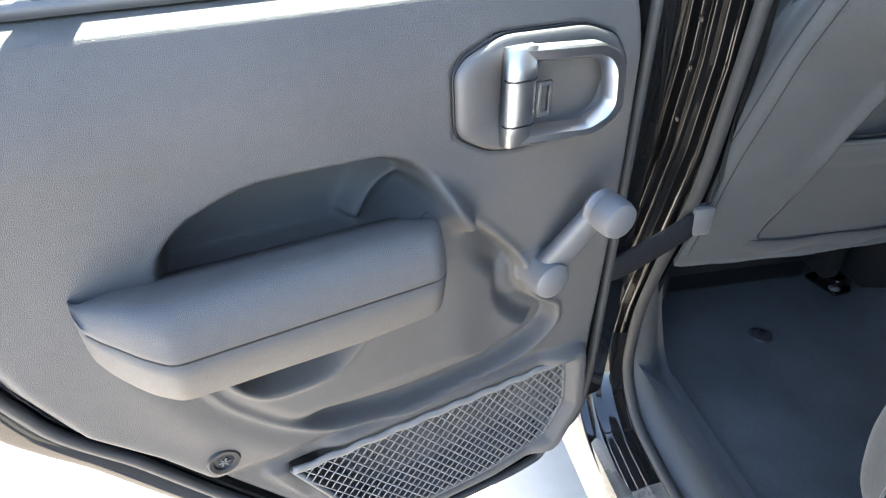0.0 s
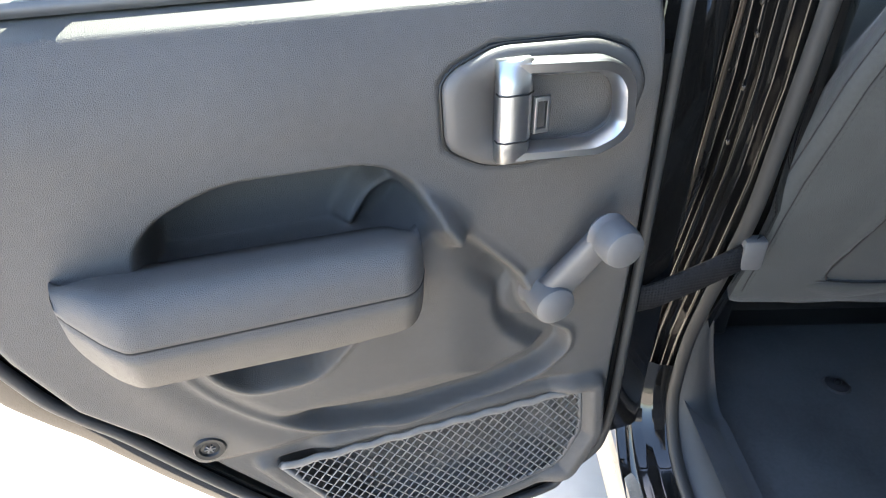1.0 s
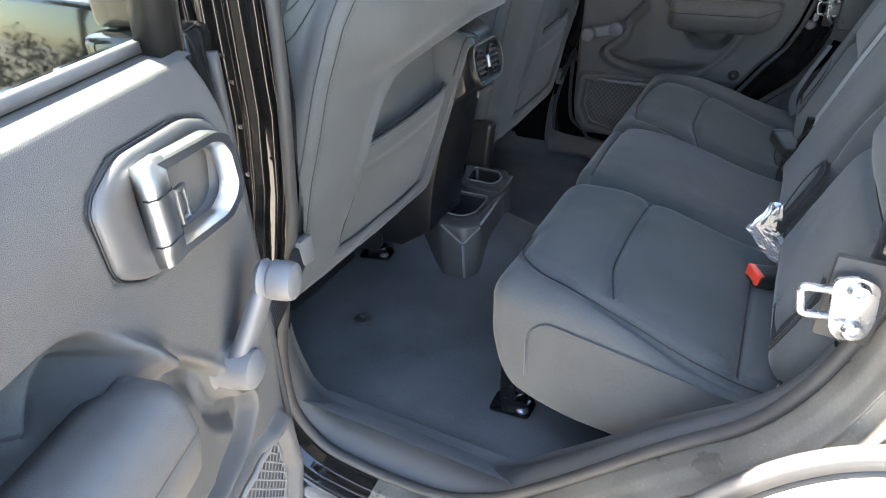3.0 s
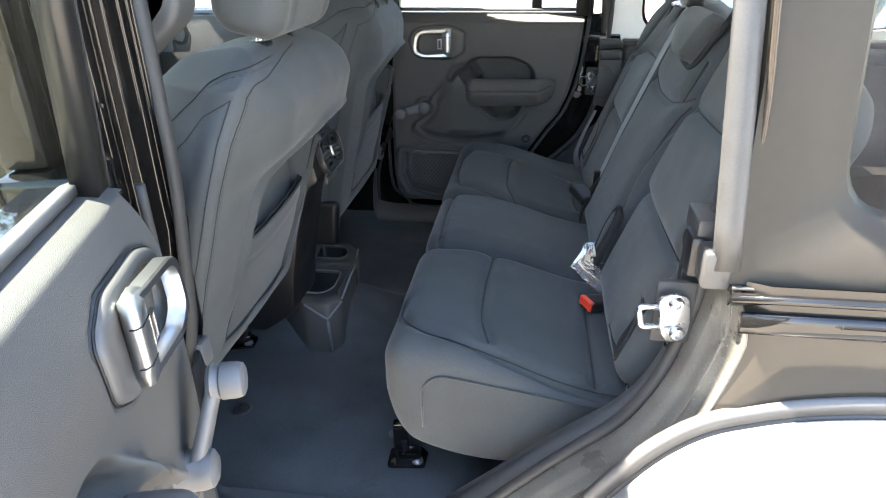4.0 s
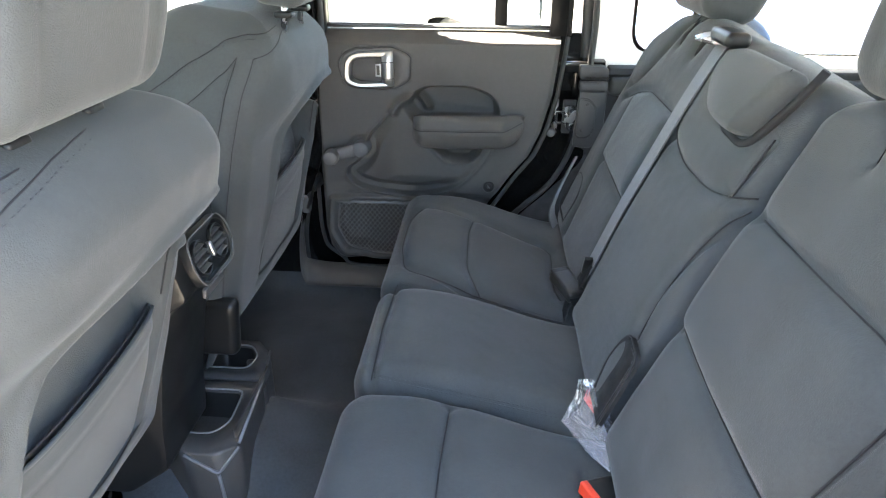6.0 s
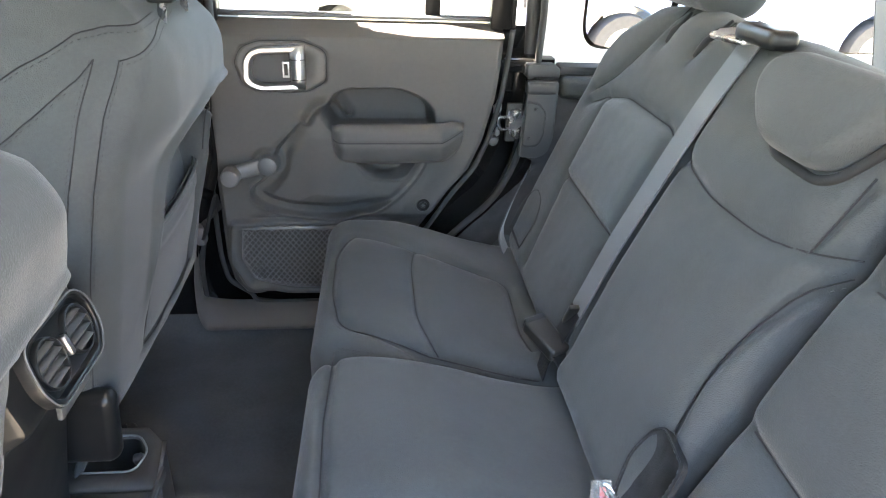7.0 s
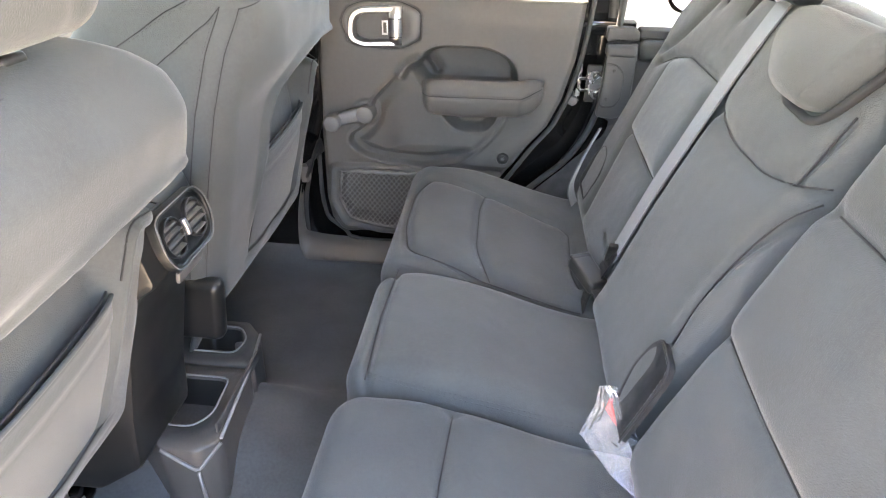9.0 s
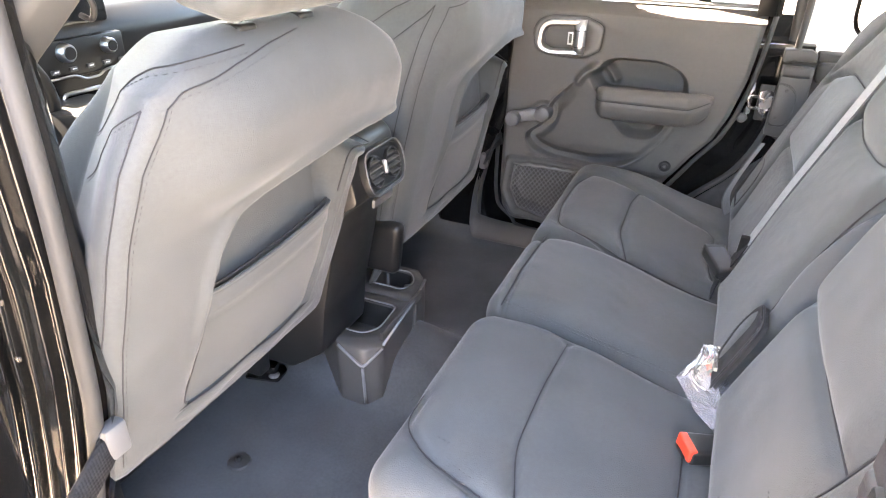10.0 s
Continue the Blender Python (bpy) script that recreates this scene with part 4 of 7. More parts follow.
def rear_door(sign, matrix, label, crank_to):
    """One rear door. sign: 1 builds the left door, -1 its mirror image. Coordinates: u from the hinge along the door, w inwards, z up."""
    d = thing("car_door", label, "car door", group="rear doors", matrix=matrix)
    flip = sign < 0
    # the closed door's handle and armrest sit a little further back and lower
    handle_du, arm_du, arm_dz = (0.0, 0.0, 0.0) if sign > 0 else (0.038, 0.017, -0.026)
    top_z = 1.245 if sign > 0 else 1.222
    bezel = [(u + handle_du, z) for u, z in BEZEL]
    pull = [(u + 0.7 * arm_du, z + 0.45 * arm_dz) for u, z in PULL]

    def W(u, w, z):
        return (u, sign * w, z)

    # trim panel as a fine relief sheet with sill ledge and turned edges
    nz, nu = 250, 230
    zs = np.concatenate([np.linspace(0.595, 0.64, 22)[:-1], np.linspace(0.64, top_z, nz)])
    grid = []
    for z in zs:
        a, b = edge_front(z), edge_rear(z)
        t = np.linspace(0, 1, nu)
        grid.append(np.stack([a + (b - a) * t, np.full(nu, z)], 1))
    flat = np.concatenate(grid)
    h = trim_height(flat, bezel, pull)
    verts = [W(u, PANEL_W + k, z) for (u, z), k in zip(flat, h)]
    rows = len(zs)
    # ledge on top, towards the glass
    top = flat[-nu:]
    ledge = ((0.1325, 0.0012), (0.129, 0.0024), (0.120, 0.0040), (0.106, 0.0060), (0.088, 0.0080))
    if sign < 0:
        ledge = ((0.1435, 0.0025), (0.138, 0.0060), (0.128, 0.0110), (0.112, 0.0190), (0.094, 0.0280))
    for dw, dz in ledge:
        verts += [W(u, dw, z + dz) for u, z in top]
        rows += 1
    faces = [(j * nu + i, j * nu + i + 1, (j + 1) * nu + i + 1, (j + 1) * nu + i) for j in range(rows - 1) for i in range(nu - 1)]
    mesh_ob("trim_panel", verts, faces, TRIM, d, "dark grey moulded vinyl door trim with pebbled grain", flip=not flip)

    # painted shell behind it: the closed door fills its opening, seen from inside
    if sign > 0:
        out = [(edge_front(z) - 0.030, z) for z in np.linspace(1.245, 0.60, 18)] + [(0.11, 0.572), (0.16, 0.560), (0.38, 0.562), (0.43, 0.585)]
        out += [(edge_rear(z) + float(np.interp(z, [0.6, 1.0, 1.15], [0.050, 0.050, 0.030])), z) for z in np.linspace(0.60, 1.245, 22)]
    else:
        out = [(x - HINGE[0], z) for x, z in offset_line(FLANGE, -0.035) if z < 1.23]
        out = [(out[0][0], 1.245)] + out + [(out[-1][0], 1.245)]
    bm = plate([tuple(p) for p in round_line(out, 0.01, 2, closed=True)], 0.045, 0.0)
    part("door_shell", move(bm, Matrix(((1, 0, 0, 0), (0, 0, sign, sign * 0.030), (0, 1, 0, 0), (0, 0, 0, 1)))), PILLAR_PAINT, d, "glossy black painted door shell")
    rim_out = [np.array([p[0], min(p[1], 1.185)]) for p in round_line(out, 0.01, 2, closed=True)]
    mid_u, mid_z = 0.37, 0.96
    rim_in = [(mid_u + (p[0] - mid_u) * 0.86, mid_z + (p[1] - mid_z) * 0.86) for p in rim_out]
    bm = ring_plate([tuple(p) for p in rim_out], rim_in, 0.066, 0.005)
    part("door_rim", move(bm, Matrix(((1, 0, 0, 0), (0, 0, sign, sign * 0.075), (0, 1, 0, 0), (0, 0, 0, 1)))), PILLAR_PAINT, d, "glossy black rim of the door shell")
    if sign > 0:
        part("hinge_flange", box(0.085, 0.10, 0.665, 0.010, (0.012, 0.048, 0.9225)), PILLAR_PAINT, d, "glossy black hinge edge of the door")
        part("frame_flange", box(0.060, 0.050, 0.505, 0.008, (0.000, 0.024, 1.5085)), BODY_PAINT, d, "glossy taupe edge behind the window frame")
    # rubber seal on the shell rim
    out = [(edge_front(z) - 0.014, z) for z in np.linspace(1.245, 0.60, 18)] + [(0.13, 0.582), (0.17, 0.574), (0.36, 0.575), (0.41, 0.592)] + [(edge_rear(z) + 0.014, z) for z in np.linspace(0.60, 1.245, 22)]
    rim = [W(u, 0.146, z) for u, z in round_line(out, 0.02, 3)]
    v, f = sweep(rim, circle(0.006, 8), up=(0, 1, 0))
    mesh_ob("door_seal", v, f, RUBBER, d, "black rubber seal round the door edge")

    # window frame and glass
    fr = round_line([(0.085, 1.244), (0.092, 1.50), (0.115, 1.735), (0.15, 1.765), (0.60, 1.765), (0.655, 1.735), (0.705, 1.45), (0.708, 1.244)], 0.04, 5)
    fd, fw = (0.012, 0.107) if sign > 0 else (0.028, 0.092)
    path = [W(u, fw + 0.08 * max(0, z - 1.262), z) for u, z in fr]
    v, f = sweep(path, [(-0.022, -fd), (0.018, -fd), (0.022, -0.4 * fd), (0.022, 0.7 * fd), (0.010, fd), (-0.022, fd)], up=(0, 1, 0))
    mesh_ob("window_frame", v, f, PLASTIC_DARK, d, "dark window frame of the door")
    v, f = sweep([W(u, 0.106 + 0.08 * max(0, z - 1.262), z) for u, z in offset_line(fr, 0.026)], circle(0.007, 8, 0.010), up=(0, 1, 0))
    mesh_ob("glass_channel", v, f, RUBBER, d, "black rubber glass channel")
    div = [W(0.560, 0.082, 1.262), W(0.552, 0.120, 1.755)]
    v, f = sweep(div, [(-0.016, -0.012), (0.016, -0.012), (0.016, 0.012), (-0.016, 0.012)], up=(0, 1, 0))
    mesh_ob("divider", v, f, PLASTIC_DARK, d, "narrow black window divider bar")
    gl = [W(u, fw - 0.009 + 0.08 * max(0, z - 1.262), z) for u, z in fr]
    g = mesh_ob("window_glass", gl, [tuple(range(len(gl)))], TINT_GLASS, d, "greenish tinted window glass, wound up", smooth=False)
    g.visible_shadow = sign > 0
    wp = [W(u, 0.092, 1.260) for u in np.linspace(0.10, 0.70, 12)]
    v, f = sweep(wp, [(-0.010, -0.006), (0.008, -0.006), (0.009, 0.001), (-0.003, 0.005), (-0.010, 0.004)], up=(0, 0, 1))
    mesh_ob("belt_moulding", v, f, TRIM_LIGHT, d, "grey belt moulding at the foot of the glass")

    # armrest lofted along the door, with a seam
    def arm_ring(u):
        e = min(1.0, (u - 0.322) / 0.030)
        r = min(1.0, (0.614 - u) / 0.042)
        fe, re = math.sqrt(max(0.0, 1 - (1 - e) ** 2)), math.sqrt(max(0.0, 1 - (1 - r) ** 2))
        front = 0.170 + (float(np.interp(u, [0.35, 0.548, 0.556, 0.562, 0.568, 0.576, 0.600, 0.608, 0.612, 0.614], [0.068, 0.073, 0.0725, 0.070, 0.066, 0.060, 0.036, 0.026, 0.014, 0.002]))) * fe
        top = 1.090 - 0.014 * (1 - e) ** 2 - 0.012 * (1 - r) ** 2 - 0.004 * (0.56 - u) / 0.2
        low = float(np.interp(u, [0.322, 0.36, 0.42, 0.50, 0.614], [1.000, 0.994, 0.992, 0.996, 1.000])) + 0.030 * (1 - fe) + 0.010 * max(0.0, (u - 0.56) / 0.054) + 0.040 * (1 - re)
        seam = float(np.interp(u, [0.322, 0.56, 0.614], [1.046, 1.050, 1.066]))
        b = 0.140
        f = front
        ring = [(b, top - 0.030), (b + (f - b) * 0.30, top - 0.017), (b + (f - b) * 0.66, top - 0.005), (b + (f - b) * 0.87, top - 0.003), (b + (f - b) * 0.968, 0.30 * seam + 0.70 * (top - 0.010)), (f - 0.0005, seam + 0.006),
                (f, seam + 0.0022), (f - 0.0032, seam), (f + 0.0004, seam - 0.0026), (f - 0.001, seam - 0.25 * (seam - low)), (b + (f - b) * 0.94, low + 0.25 * (seam - low)), (b + (f - b) * 0.80, low + 0.07 * (seam - low)), (b + (f - b) * 0.5, low), (b, low + 0.004)]
        return ring
    us = np.concatenate([0.322 + 0.030 * (1 - np.cos(np.linspace(0.05, math.pi / 2, 14))), np.linspace(0.353, 0.570, 46), 0.614 - 0.042 * (1 - np.cos(np.linspace(math.pi / 2, 0.05, 22)))])
    av, af = [], []
    for u in us:
        for w, z in arm_ring(u):
            av.append(W(u, w, z))
    k = 14
    for i in range(len(us) - 1):
        for j in range(k):
            af.append((i * k + j, i * k + (j + 1) % k, (i + 1) * k + (j + 1) % k, (i + 1) * k + j))
    af.append(tuple(range(k))[::-1])
    af.append(tuple((len(us) - 1) * k + j for j in range(k)))
    arm = mesh_ob("armrest", av, af, TRIM, d, "padded vinyl armrest with a seam", flip=not flip)
    arm.location = (arm_du, 0, arm_dz)
    seam = [W(u, arm_ring(u)[7][0] + 0.0006, arm_ring(u)[7][1]) for u in np.linspace(0.327, 0.606, 60)]
    v, f = sweep(seam, circle(0.0016, 6), up=(0, 1, 0))
    mesh_ob("seam", v, f, SEAM_SHADE, arm, "sewn seam with its shade painted dark")
    # handle: bezel ring, dished bowl, satin pull and hinge barrel
    def lay(depth0):
        return Matrix(((1, 0, 0, 0), (0, 0, sign, sign * depth0), (0, 1, 0, 0), (0, 0, 0, 1)))
    hb = new("inner_handle")
    hb.parent = d
    hb.location = (handle_du, 0, 0)
    hb.empty_display_size = 0.02
    bez = [np.array(p) for p in round_line(BEZEL, 0.012, 3, closed=True)]
    c = np.array([0.188, 1.161])
    rows_b = [(0.998, 0.150), (0.995, 0.1640), (0.975, 0.1668), (0.90, 0.1685), (0.70, 0.166), (0.66, 0.150), (0.60, 0.124), (0.15, 0.117)]
    verts, faces = [], []
    n = len(bez)
    for k, w in rows_b:
        for p in bez:
            q = c + (p - c) * k
            if k < 0.8:
                q = np.array([0.180, 1.161]) + (p - c) * np.array([k * 0.95, k * 1.02])
            verts.append(W(q[0], w - 0.8 * float(shoulder(q[1])), q[1]))
    for r in range(len(rows_b) - 1):
        for i in range(n):
            j = (i + 1) % n
            faces.append((r * n + i, r * n + j, (r + 1) * n + j, (r + 1) * n + i))
    faces.append(tuple((len(rows_b) - 1) * n + i for i in range(n)))
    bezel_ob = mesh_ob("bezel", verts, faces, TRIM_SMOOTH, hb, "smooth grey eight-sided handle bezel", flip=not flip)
    # bowl floor coloured dark to imitate the shade of its depth
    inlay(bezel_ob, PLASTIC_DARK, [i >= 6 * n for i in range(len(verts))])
    # dark line that paints the shade in the bezel's gap
    gap_ring = [W(*(lambda q: (q[0], 0.1535 - 0.8 * float(shoulder(q[1])), q[1]))(c + (p - c) * 1.008)) for p in bez]
    v, f = sweep(gap_ring, circle(0.0018, 6), up=(0, 1, 0), closed=True)
    mesh_ob("gap_line", v, f, SEAM_SHADE, hb, "gap round the bezel, its shade a dark line")
    outer = [(.236, 1.207), (.160, 1.204), (.142, 1.196), (.131, 1.180), (.127, 1.140), (.136, 1.128), (.160, 1.119), (.236, 1.121)]
    inner = [(.236, 1.192), (.165, 1.190), (.152, 1.184), (.145, 1.172), (.142, 1.147), (.148, 1.138), (.166, 1.130), (.236, 1.133)]
    o2, i2 = round_line(outer, 0.006, 3), round_line(inner, 0.006, 3)
    m = min(len(o2), len(i2))
    verts, faces = [], []
    for q, pts, w in ((0, o2, 0.002), (1, o2, 0.0145), (2, [o * 0.90 + i * 0.10 for o, i in zip(o2, i2)], 0.017), (3, [o * 0.38 + i * 0.62 for o, i in zip(o2, i2)], 0.016), (4, [o * 0.10 + i * 0.90 for o, i in zip(o2, i2)], 0.009), (5, i2, 0.0)):
        for p in pts[:m]:
            lift = 0.012 * soft(np.array([0.24 - p[0]]), 0.0, 0.09)[0]
            verts.append(W(p[0], 0.164 + w * 1.0 + lift * 0.7, p[1]))
    for r in range(5):
        for i in range(m - 1):
            faces.append((r * m + i, r * m + i + 1, (r + 1) * m + i + 1, (r + 1) * m + i))
    mesh_ob("pull_lever", verts, faces, CHROME, hb, "satin silver door pull", flip=not flip).data.set_sharp_from_angle(angle=radians(28))
    # second dark line, painting the gap's shade nearer the surface
    v, f = sweep([W(p[0], 0.1622 - float(shoulder(p[1])), p[1]) for p in [c + (q - c) * 1.008 for q in bez]], circle(0.0014, 6), up=(0, 1, 0), closed=True)
    mesh_ob("shadow_gap", v, f, PLASTIC_DARK, hb, "gap round the bezel, its shade a dark line")
    v, f = sweep([W(0.2365, 0.176, z) for z in (1.1205, 1.14, 1.18, 1.2075)], [(-.0145, -.009), (-.0145, .001), (-.010, .005), (.010, .005), (.0145, .001), (.0145, -.009)], up=(0, sign, 0))
    mesh_ob("hinge_barrel", v, f, CHROME, hb, "satin silver handle barrel")
    for z in (1.1395, 1.1805):
        v, f = sweep([W(0.2365 - 0.0150, 0.1725, z), W(0.2365 - 0.0150, 0.1775, z), W(0.2365 - 0.0095, 0.1816, z), W(0.2365 + 0.0095, 0.1816, z), W(0.2365 + 0.0150, 0.1775, z), W(0.2365 + 0.015, 0.172, z)], circle(0.0008, 6), up=(0, 0, 1))
        mesh_ob("barrel_joint", v, f, PLASTIC_DARK, hb)
    # flat dark sheet that stands in for shade in the bowl
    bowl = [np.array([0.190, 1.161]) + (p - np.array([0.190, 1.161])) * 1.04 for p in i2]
    mesh_ob("bowl_shadow", [W(p[0], 0.1265, p[1]) for p in bowl], [tuple(range(len(bowl)))], PLASTIC_DARK, hb, "dark sheet painting the shade behind the pull", smooth=False, flip=not flip)
    bm = ring_plate([(-.008, -.016), (.006, -.016), (.006, .016), (-.008, .016)], [(-.005, -.012), (.003, -.012), (.003, .012), (-.005, .012)], 0.004, 0.001)
    part("lock_tab", move(bm, Matrix.Translation((0.214, sign * 0.002, 1.160)) @ lay(0.174)), CHROME, hb, "small silver lock tab")

    # window crank
    cr = new("window_crank")
    cr.parent = d
    cr.empty_display_size = 0.02
    hub = np.array([0.189, 0.960]) if sign > 0 else np.array([0.197, 0.952])
    kn = np.array(crank_to[:2])
    bm = lathe([(0.0, 0.038), (0.014, 0.0375), (0.0205, 0.033), (0.0225, 0.024), (0.0225, 0.0), (0.025, -0.004)], 24)
    part("hub", move(bm, Matrix.Translation((hub[0], sign * 0.162, hub[1])) @ Matrix.Rotation(radians(-90 * sign), 4, "X")), TRIM_LIGHT, cr)
    path = [W((hub + (kn - hub) * t)[0], 0.178 + 0.026 * t, (hub + (kn - hub) * t)[1]) for t in np.linspace(0, 1, 10)]
    v, f = sweep(path, [(x * 1.0, y) for x, y in [(-.015, -.006), (-.0135, .003), (-.010, .006), (.010, .006), (.0135, .003), (.015, -.006)]], up=(0, sign, 0), scale=[1.25 - 0.20 * t for t in np.linspace(0, 1, 10)])
    mesh_ob("arm", v, f, TRIM_LIGHT, cr)
    bm = lathe([(0.0, 0.030), (0.014, 0.0295), (0.0185, 0.027), (0.0205, 0.020), (0.0205, 0.005), (0.0185, 0.003), (0.0195, -0.003), (0.021, -0.005), (0.018, -0.010), (0.0, -0.010)], 24)
    part("knob", move(bm, Matrix.Translation((kn[0], sign * 0.206, kn[1])) @ Matrix.Rotation(radians(-90 * sign), 4, "X")), TRIM_LIGHT, cr, "round grey plastic crank knob")

    # map pocket: net with hem over the hollow
    net = new("map_pocket")
    net.parent = d
    net.empty_display_size = 0.02
    poly = [np.array(p) for p in POCKET]
    verts, faces = [], []

    def strand(a, b, r=0.0011, sag=0.0):
        pts = []
        for t in np.linspace(0, 1, 5):
            q = a + (b - a) * t
            pts.append(W(q[0], PANEL_W + 0.001 + sag * math.sin(t * math.pi), q[1]))
        vv, ff = sweep(pts, circle(r, 4, r * 0.7), up=(0, 1, 0), caps=False)
        c0 = len(verts)
        verts.extend(vv)
        faces.extend([tuple(i + c0 for i in q) for q in ff])

    P = np.array(POCKET)
    # diamond mesh clipped to the pocket outline
    pitch_u, pitch_z = 0.0135, 0.0085
    for i in range(-6, 34):
        for j in range(0, 22):
            u0 = 0.10 + i * pitch_u + (0.5 * pitch_u if j % 2 else 0)
            z0 = 0.620 + j * pitch_z
            for du in (-0.5, 0.5):
                a, b = np.array([u0, z0]), np.array([u0 + du * pitch_u, z0 + pitch_z])
                if inside(np.array([a, b]), POCKET).min() > -0.002:
                    q0, q1 = a, b
                    strand(q0, q1, 0.0012)
    mesh_ob("net", verts, faces, NET, net, "grey diamond mesh net")["kind"] = "stuff"
    hem = [W(u, PANEL_W + 0.003, 0.788 + 0.0015 * math.sin(u * 160)) for u in np.linspace(0.121, 0.482, 60)]
    v, f = sweep(hem, circle(0.0055, 8, 0.003), up=(0, 1, 0))
    mesh_ob("hem", v, f, NET, net, "gathered elastic hem of the net")
    pin = round_line([(.121, .784), (.112, .705), (.138, .648), (.225, .628), (.385, .622), (.430, .690), (.482, .786)], 0.02, 4)
    v, f = sweep([W(u, PANEL_W - 0.002, z) for u, z in pin], circle(0.004, 8), up=(0, 1, 0))
    mesh_ob("pocket_lip", v, f, TRIM_SMOOTH, net)

    screw_w = PANEL_W + 0.0005 + float(trim_height(np.array([[0.544, 0.845]]), bezel, pull)[0])
    # trim screw, lower plug and edge details
    bm = lathe([(0.0, 0.001), (0.004, 0.0015), (0.009, 0.001), (0.0105, 0.003), (0.0145, 0.0035), (0.0165, 0.0)], 22)
    sc = part("trim_screw", move(bm, Matrix.Translation((0.544, sign * screw_w, 0.845)) @ Matrix.Rotation(radians(-90 * sign), 4, "X")), PLASTIC_DARK, d, "recessed black trim screw")
    for k in range(3):
        b2 = box(0.011, 0.0016, 0.0016, 0.0, (0, 0, 0))
        part("slot", move(b2, Matrix.Translation((0.544, sign * (screw_w + 0.0022), 0.845)) @ Matrix.Rotation(radians(60 * k), 4, "Y")), TRIM_LIGHT, sc)
    # hinge-side pull strap anchor and latch on the free edge
    lt = box(0.012, 0.05, 0.10, 0.004, (edge_rear(1.04) + 0.030, sign * 0.10, 1.04))
    part("latch", lt, STEEL, d, "steel latch face on the door edge")
    for z in (0.74, 1.18):
        hg = lathe([(0.0, 0.03), (0.014, 0.03), (0.014, -0.03), (0.0, -0.03)], 12)
        hinge_part = part("hinge", move(hg, Matrix.Translation((0.0, 0.0, z))), PAINT, d)
        lf = box(0.07, 0.012, 0.05, 0.003, (0.035, sign * 0.035, z))
        part("leaf", lf, PAINT, hinge_part)
    return d


OPEN = -73
left_matrix = Matrix.Translation((HINGE[0], -HINGE[1], 0)) @ Matrix.Rotation(radians(OPEN), 4, "Z")
door_left = rear_door(1, left_matrix, "rear car door standing wide open, dark grey trim, crank window", (0.147, 1.043))
right_matrix = Matrix.Translation((HINGE[0], HINGE[1], 0))
door_right = rear_door(-1, right_matrix, "closed rear car door with dark grey trim and crank window", (0.122, 0.938))


# door check straps
def strap(points, label):
    t = thing("door_strap", label, "strap")
    v, f = sweep(round_line(points, 0.03, 4), [(-0.016, -0.004), (0.016, -0.004), (0.018, 0.0), (0.016, 0.004), (-0.016, 0.004), (-0.018, 0.0)], up=(0.6, 0.2, 0.1))
    mesh_ob("webbing", v, f, WEB_BLACK, t)
    e = np.array(points[-1])
    part("anchor", box(0.02, 0.03, 0.045, 0.005, tuple(e)), TRIM_LIGHT, t, "grey plastic strap anchor")


strap([(-0.632, -0.925, 0.845), (-0.600, -0.85, 0.862), (-0.625, -0.76, 0.885), (-0.640, -0.705, 0.905)], "black webbing check strap from the open door to the pillar")
strap([(-0.645, 0.70, 0.855), (-0.640, 0.66, 0.865), (-0.655, 0.63, 0.835), (-0.675, 0.64, 0.80)], "folded black check strap beside the closed door")


# ---- seats ----
def cushion(name, x0, x1, y0, y1, z_top, thick, lines, parent, base, near_side=0, seed=1, crown=0.010, label="", front_roll=0.0, r=0.05, dip_rear=0.068, inlays=()):
    """A padded seat cushion, its seams pressed in along the given x, y lines."""
    lx, ly = x1 - x0, y1 - y0
    v, f = rbox(lx, ly, thick, r, 0.0065)
    cx, cy, cz = (x0 + x1) / 2, (y0 + y1) / 2, z_top - thick / 2
    p = v + np.array([cx, cy, cz])
    s, t = (p[:, 0] - x0) / lx, (p[:, 1] - y0) / ly
    up = soft(v[:, 2], -thick * 0.1, thick / 2 - 0.01)
    down = soft(-v[:, 2], 0.0, thick / 2 - 0.01)
    z = p[:, 2].copy()
    z += up * (crown * np.sin(np.clip(t, 0, 1) * np.pi) * np.sin(np.clip(s, 0, 1) * np.pi) - dip_rear * soft(s, 0.20, 0.92))
    z += up * front_roll * np.exp(-((s - 0.12) / 0.12) ** 2)
    z += down * (-0.05 * np.sin(np.clip(s * 1.05, 0, 1) * np.pi) + 0.085 * soft(s, 0.55, 1.0) + 0.0)
    x = p[:, 0] + 0.018 * soft(-s, -0.2, 0.0) * soft(-v[:, 2], 0.0, thick / 2) * 1.0
    g = groove(p[:, :2], lines, 0.0075) * up
    z -= 0.0095 * g
    broad = groove(p[:, :2], lines, 0.024) * up
    z -= 0.0055 * broad
    q = np.stack([x, p[:, 1], z], 1)
    q[:, 2] += smooth_noise(q, 40, 0.0012, seed) + smooth_noise(q, 120, 0.0004, seed + 7)
    # side face piping line on the outer flank
    ob = mesh_ob(name, q - np.array(base), f, FABRIC, parent, label)
    for poly, mat in inlays:
        inlay(ob, mat, (inside(p[:, :2], poly) > 0) & (up > 0.2))

    def top(xx, yy):
        ss, tt = (xx - x0) / lx, (yy - y0) / ly
        return z_top + crown * math.sin(min(1, max(0, tt)) * math.pi) * math.sin(min(1, max(0, ss)) * math.pi) - dip_rear * float(soft(np.array([ss]), 0.20, 0.92)[0]) + front_roll * math.exp(-((ss - 0.12) / 0.12) ** 2)
    return ob, top


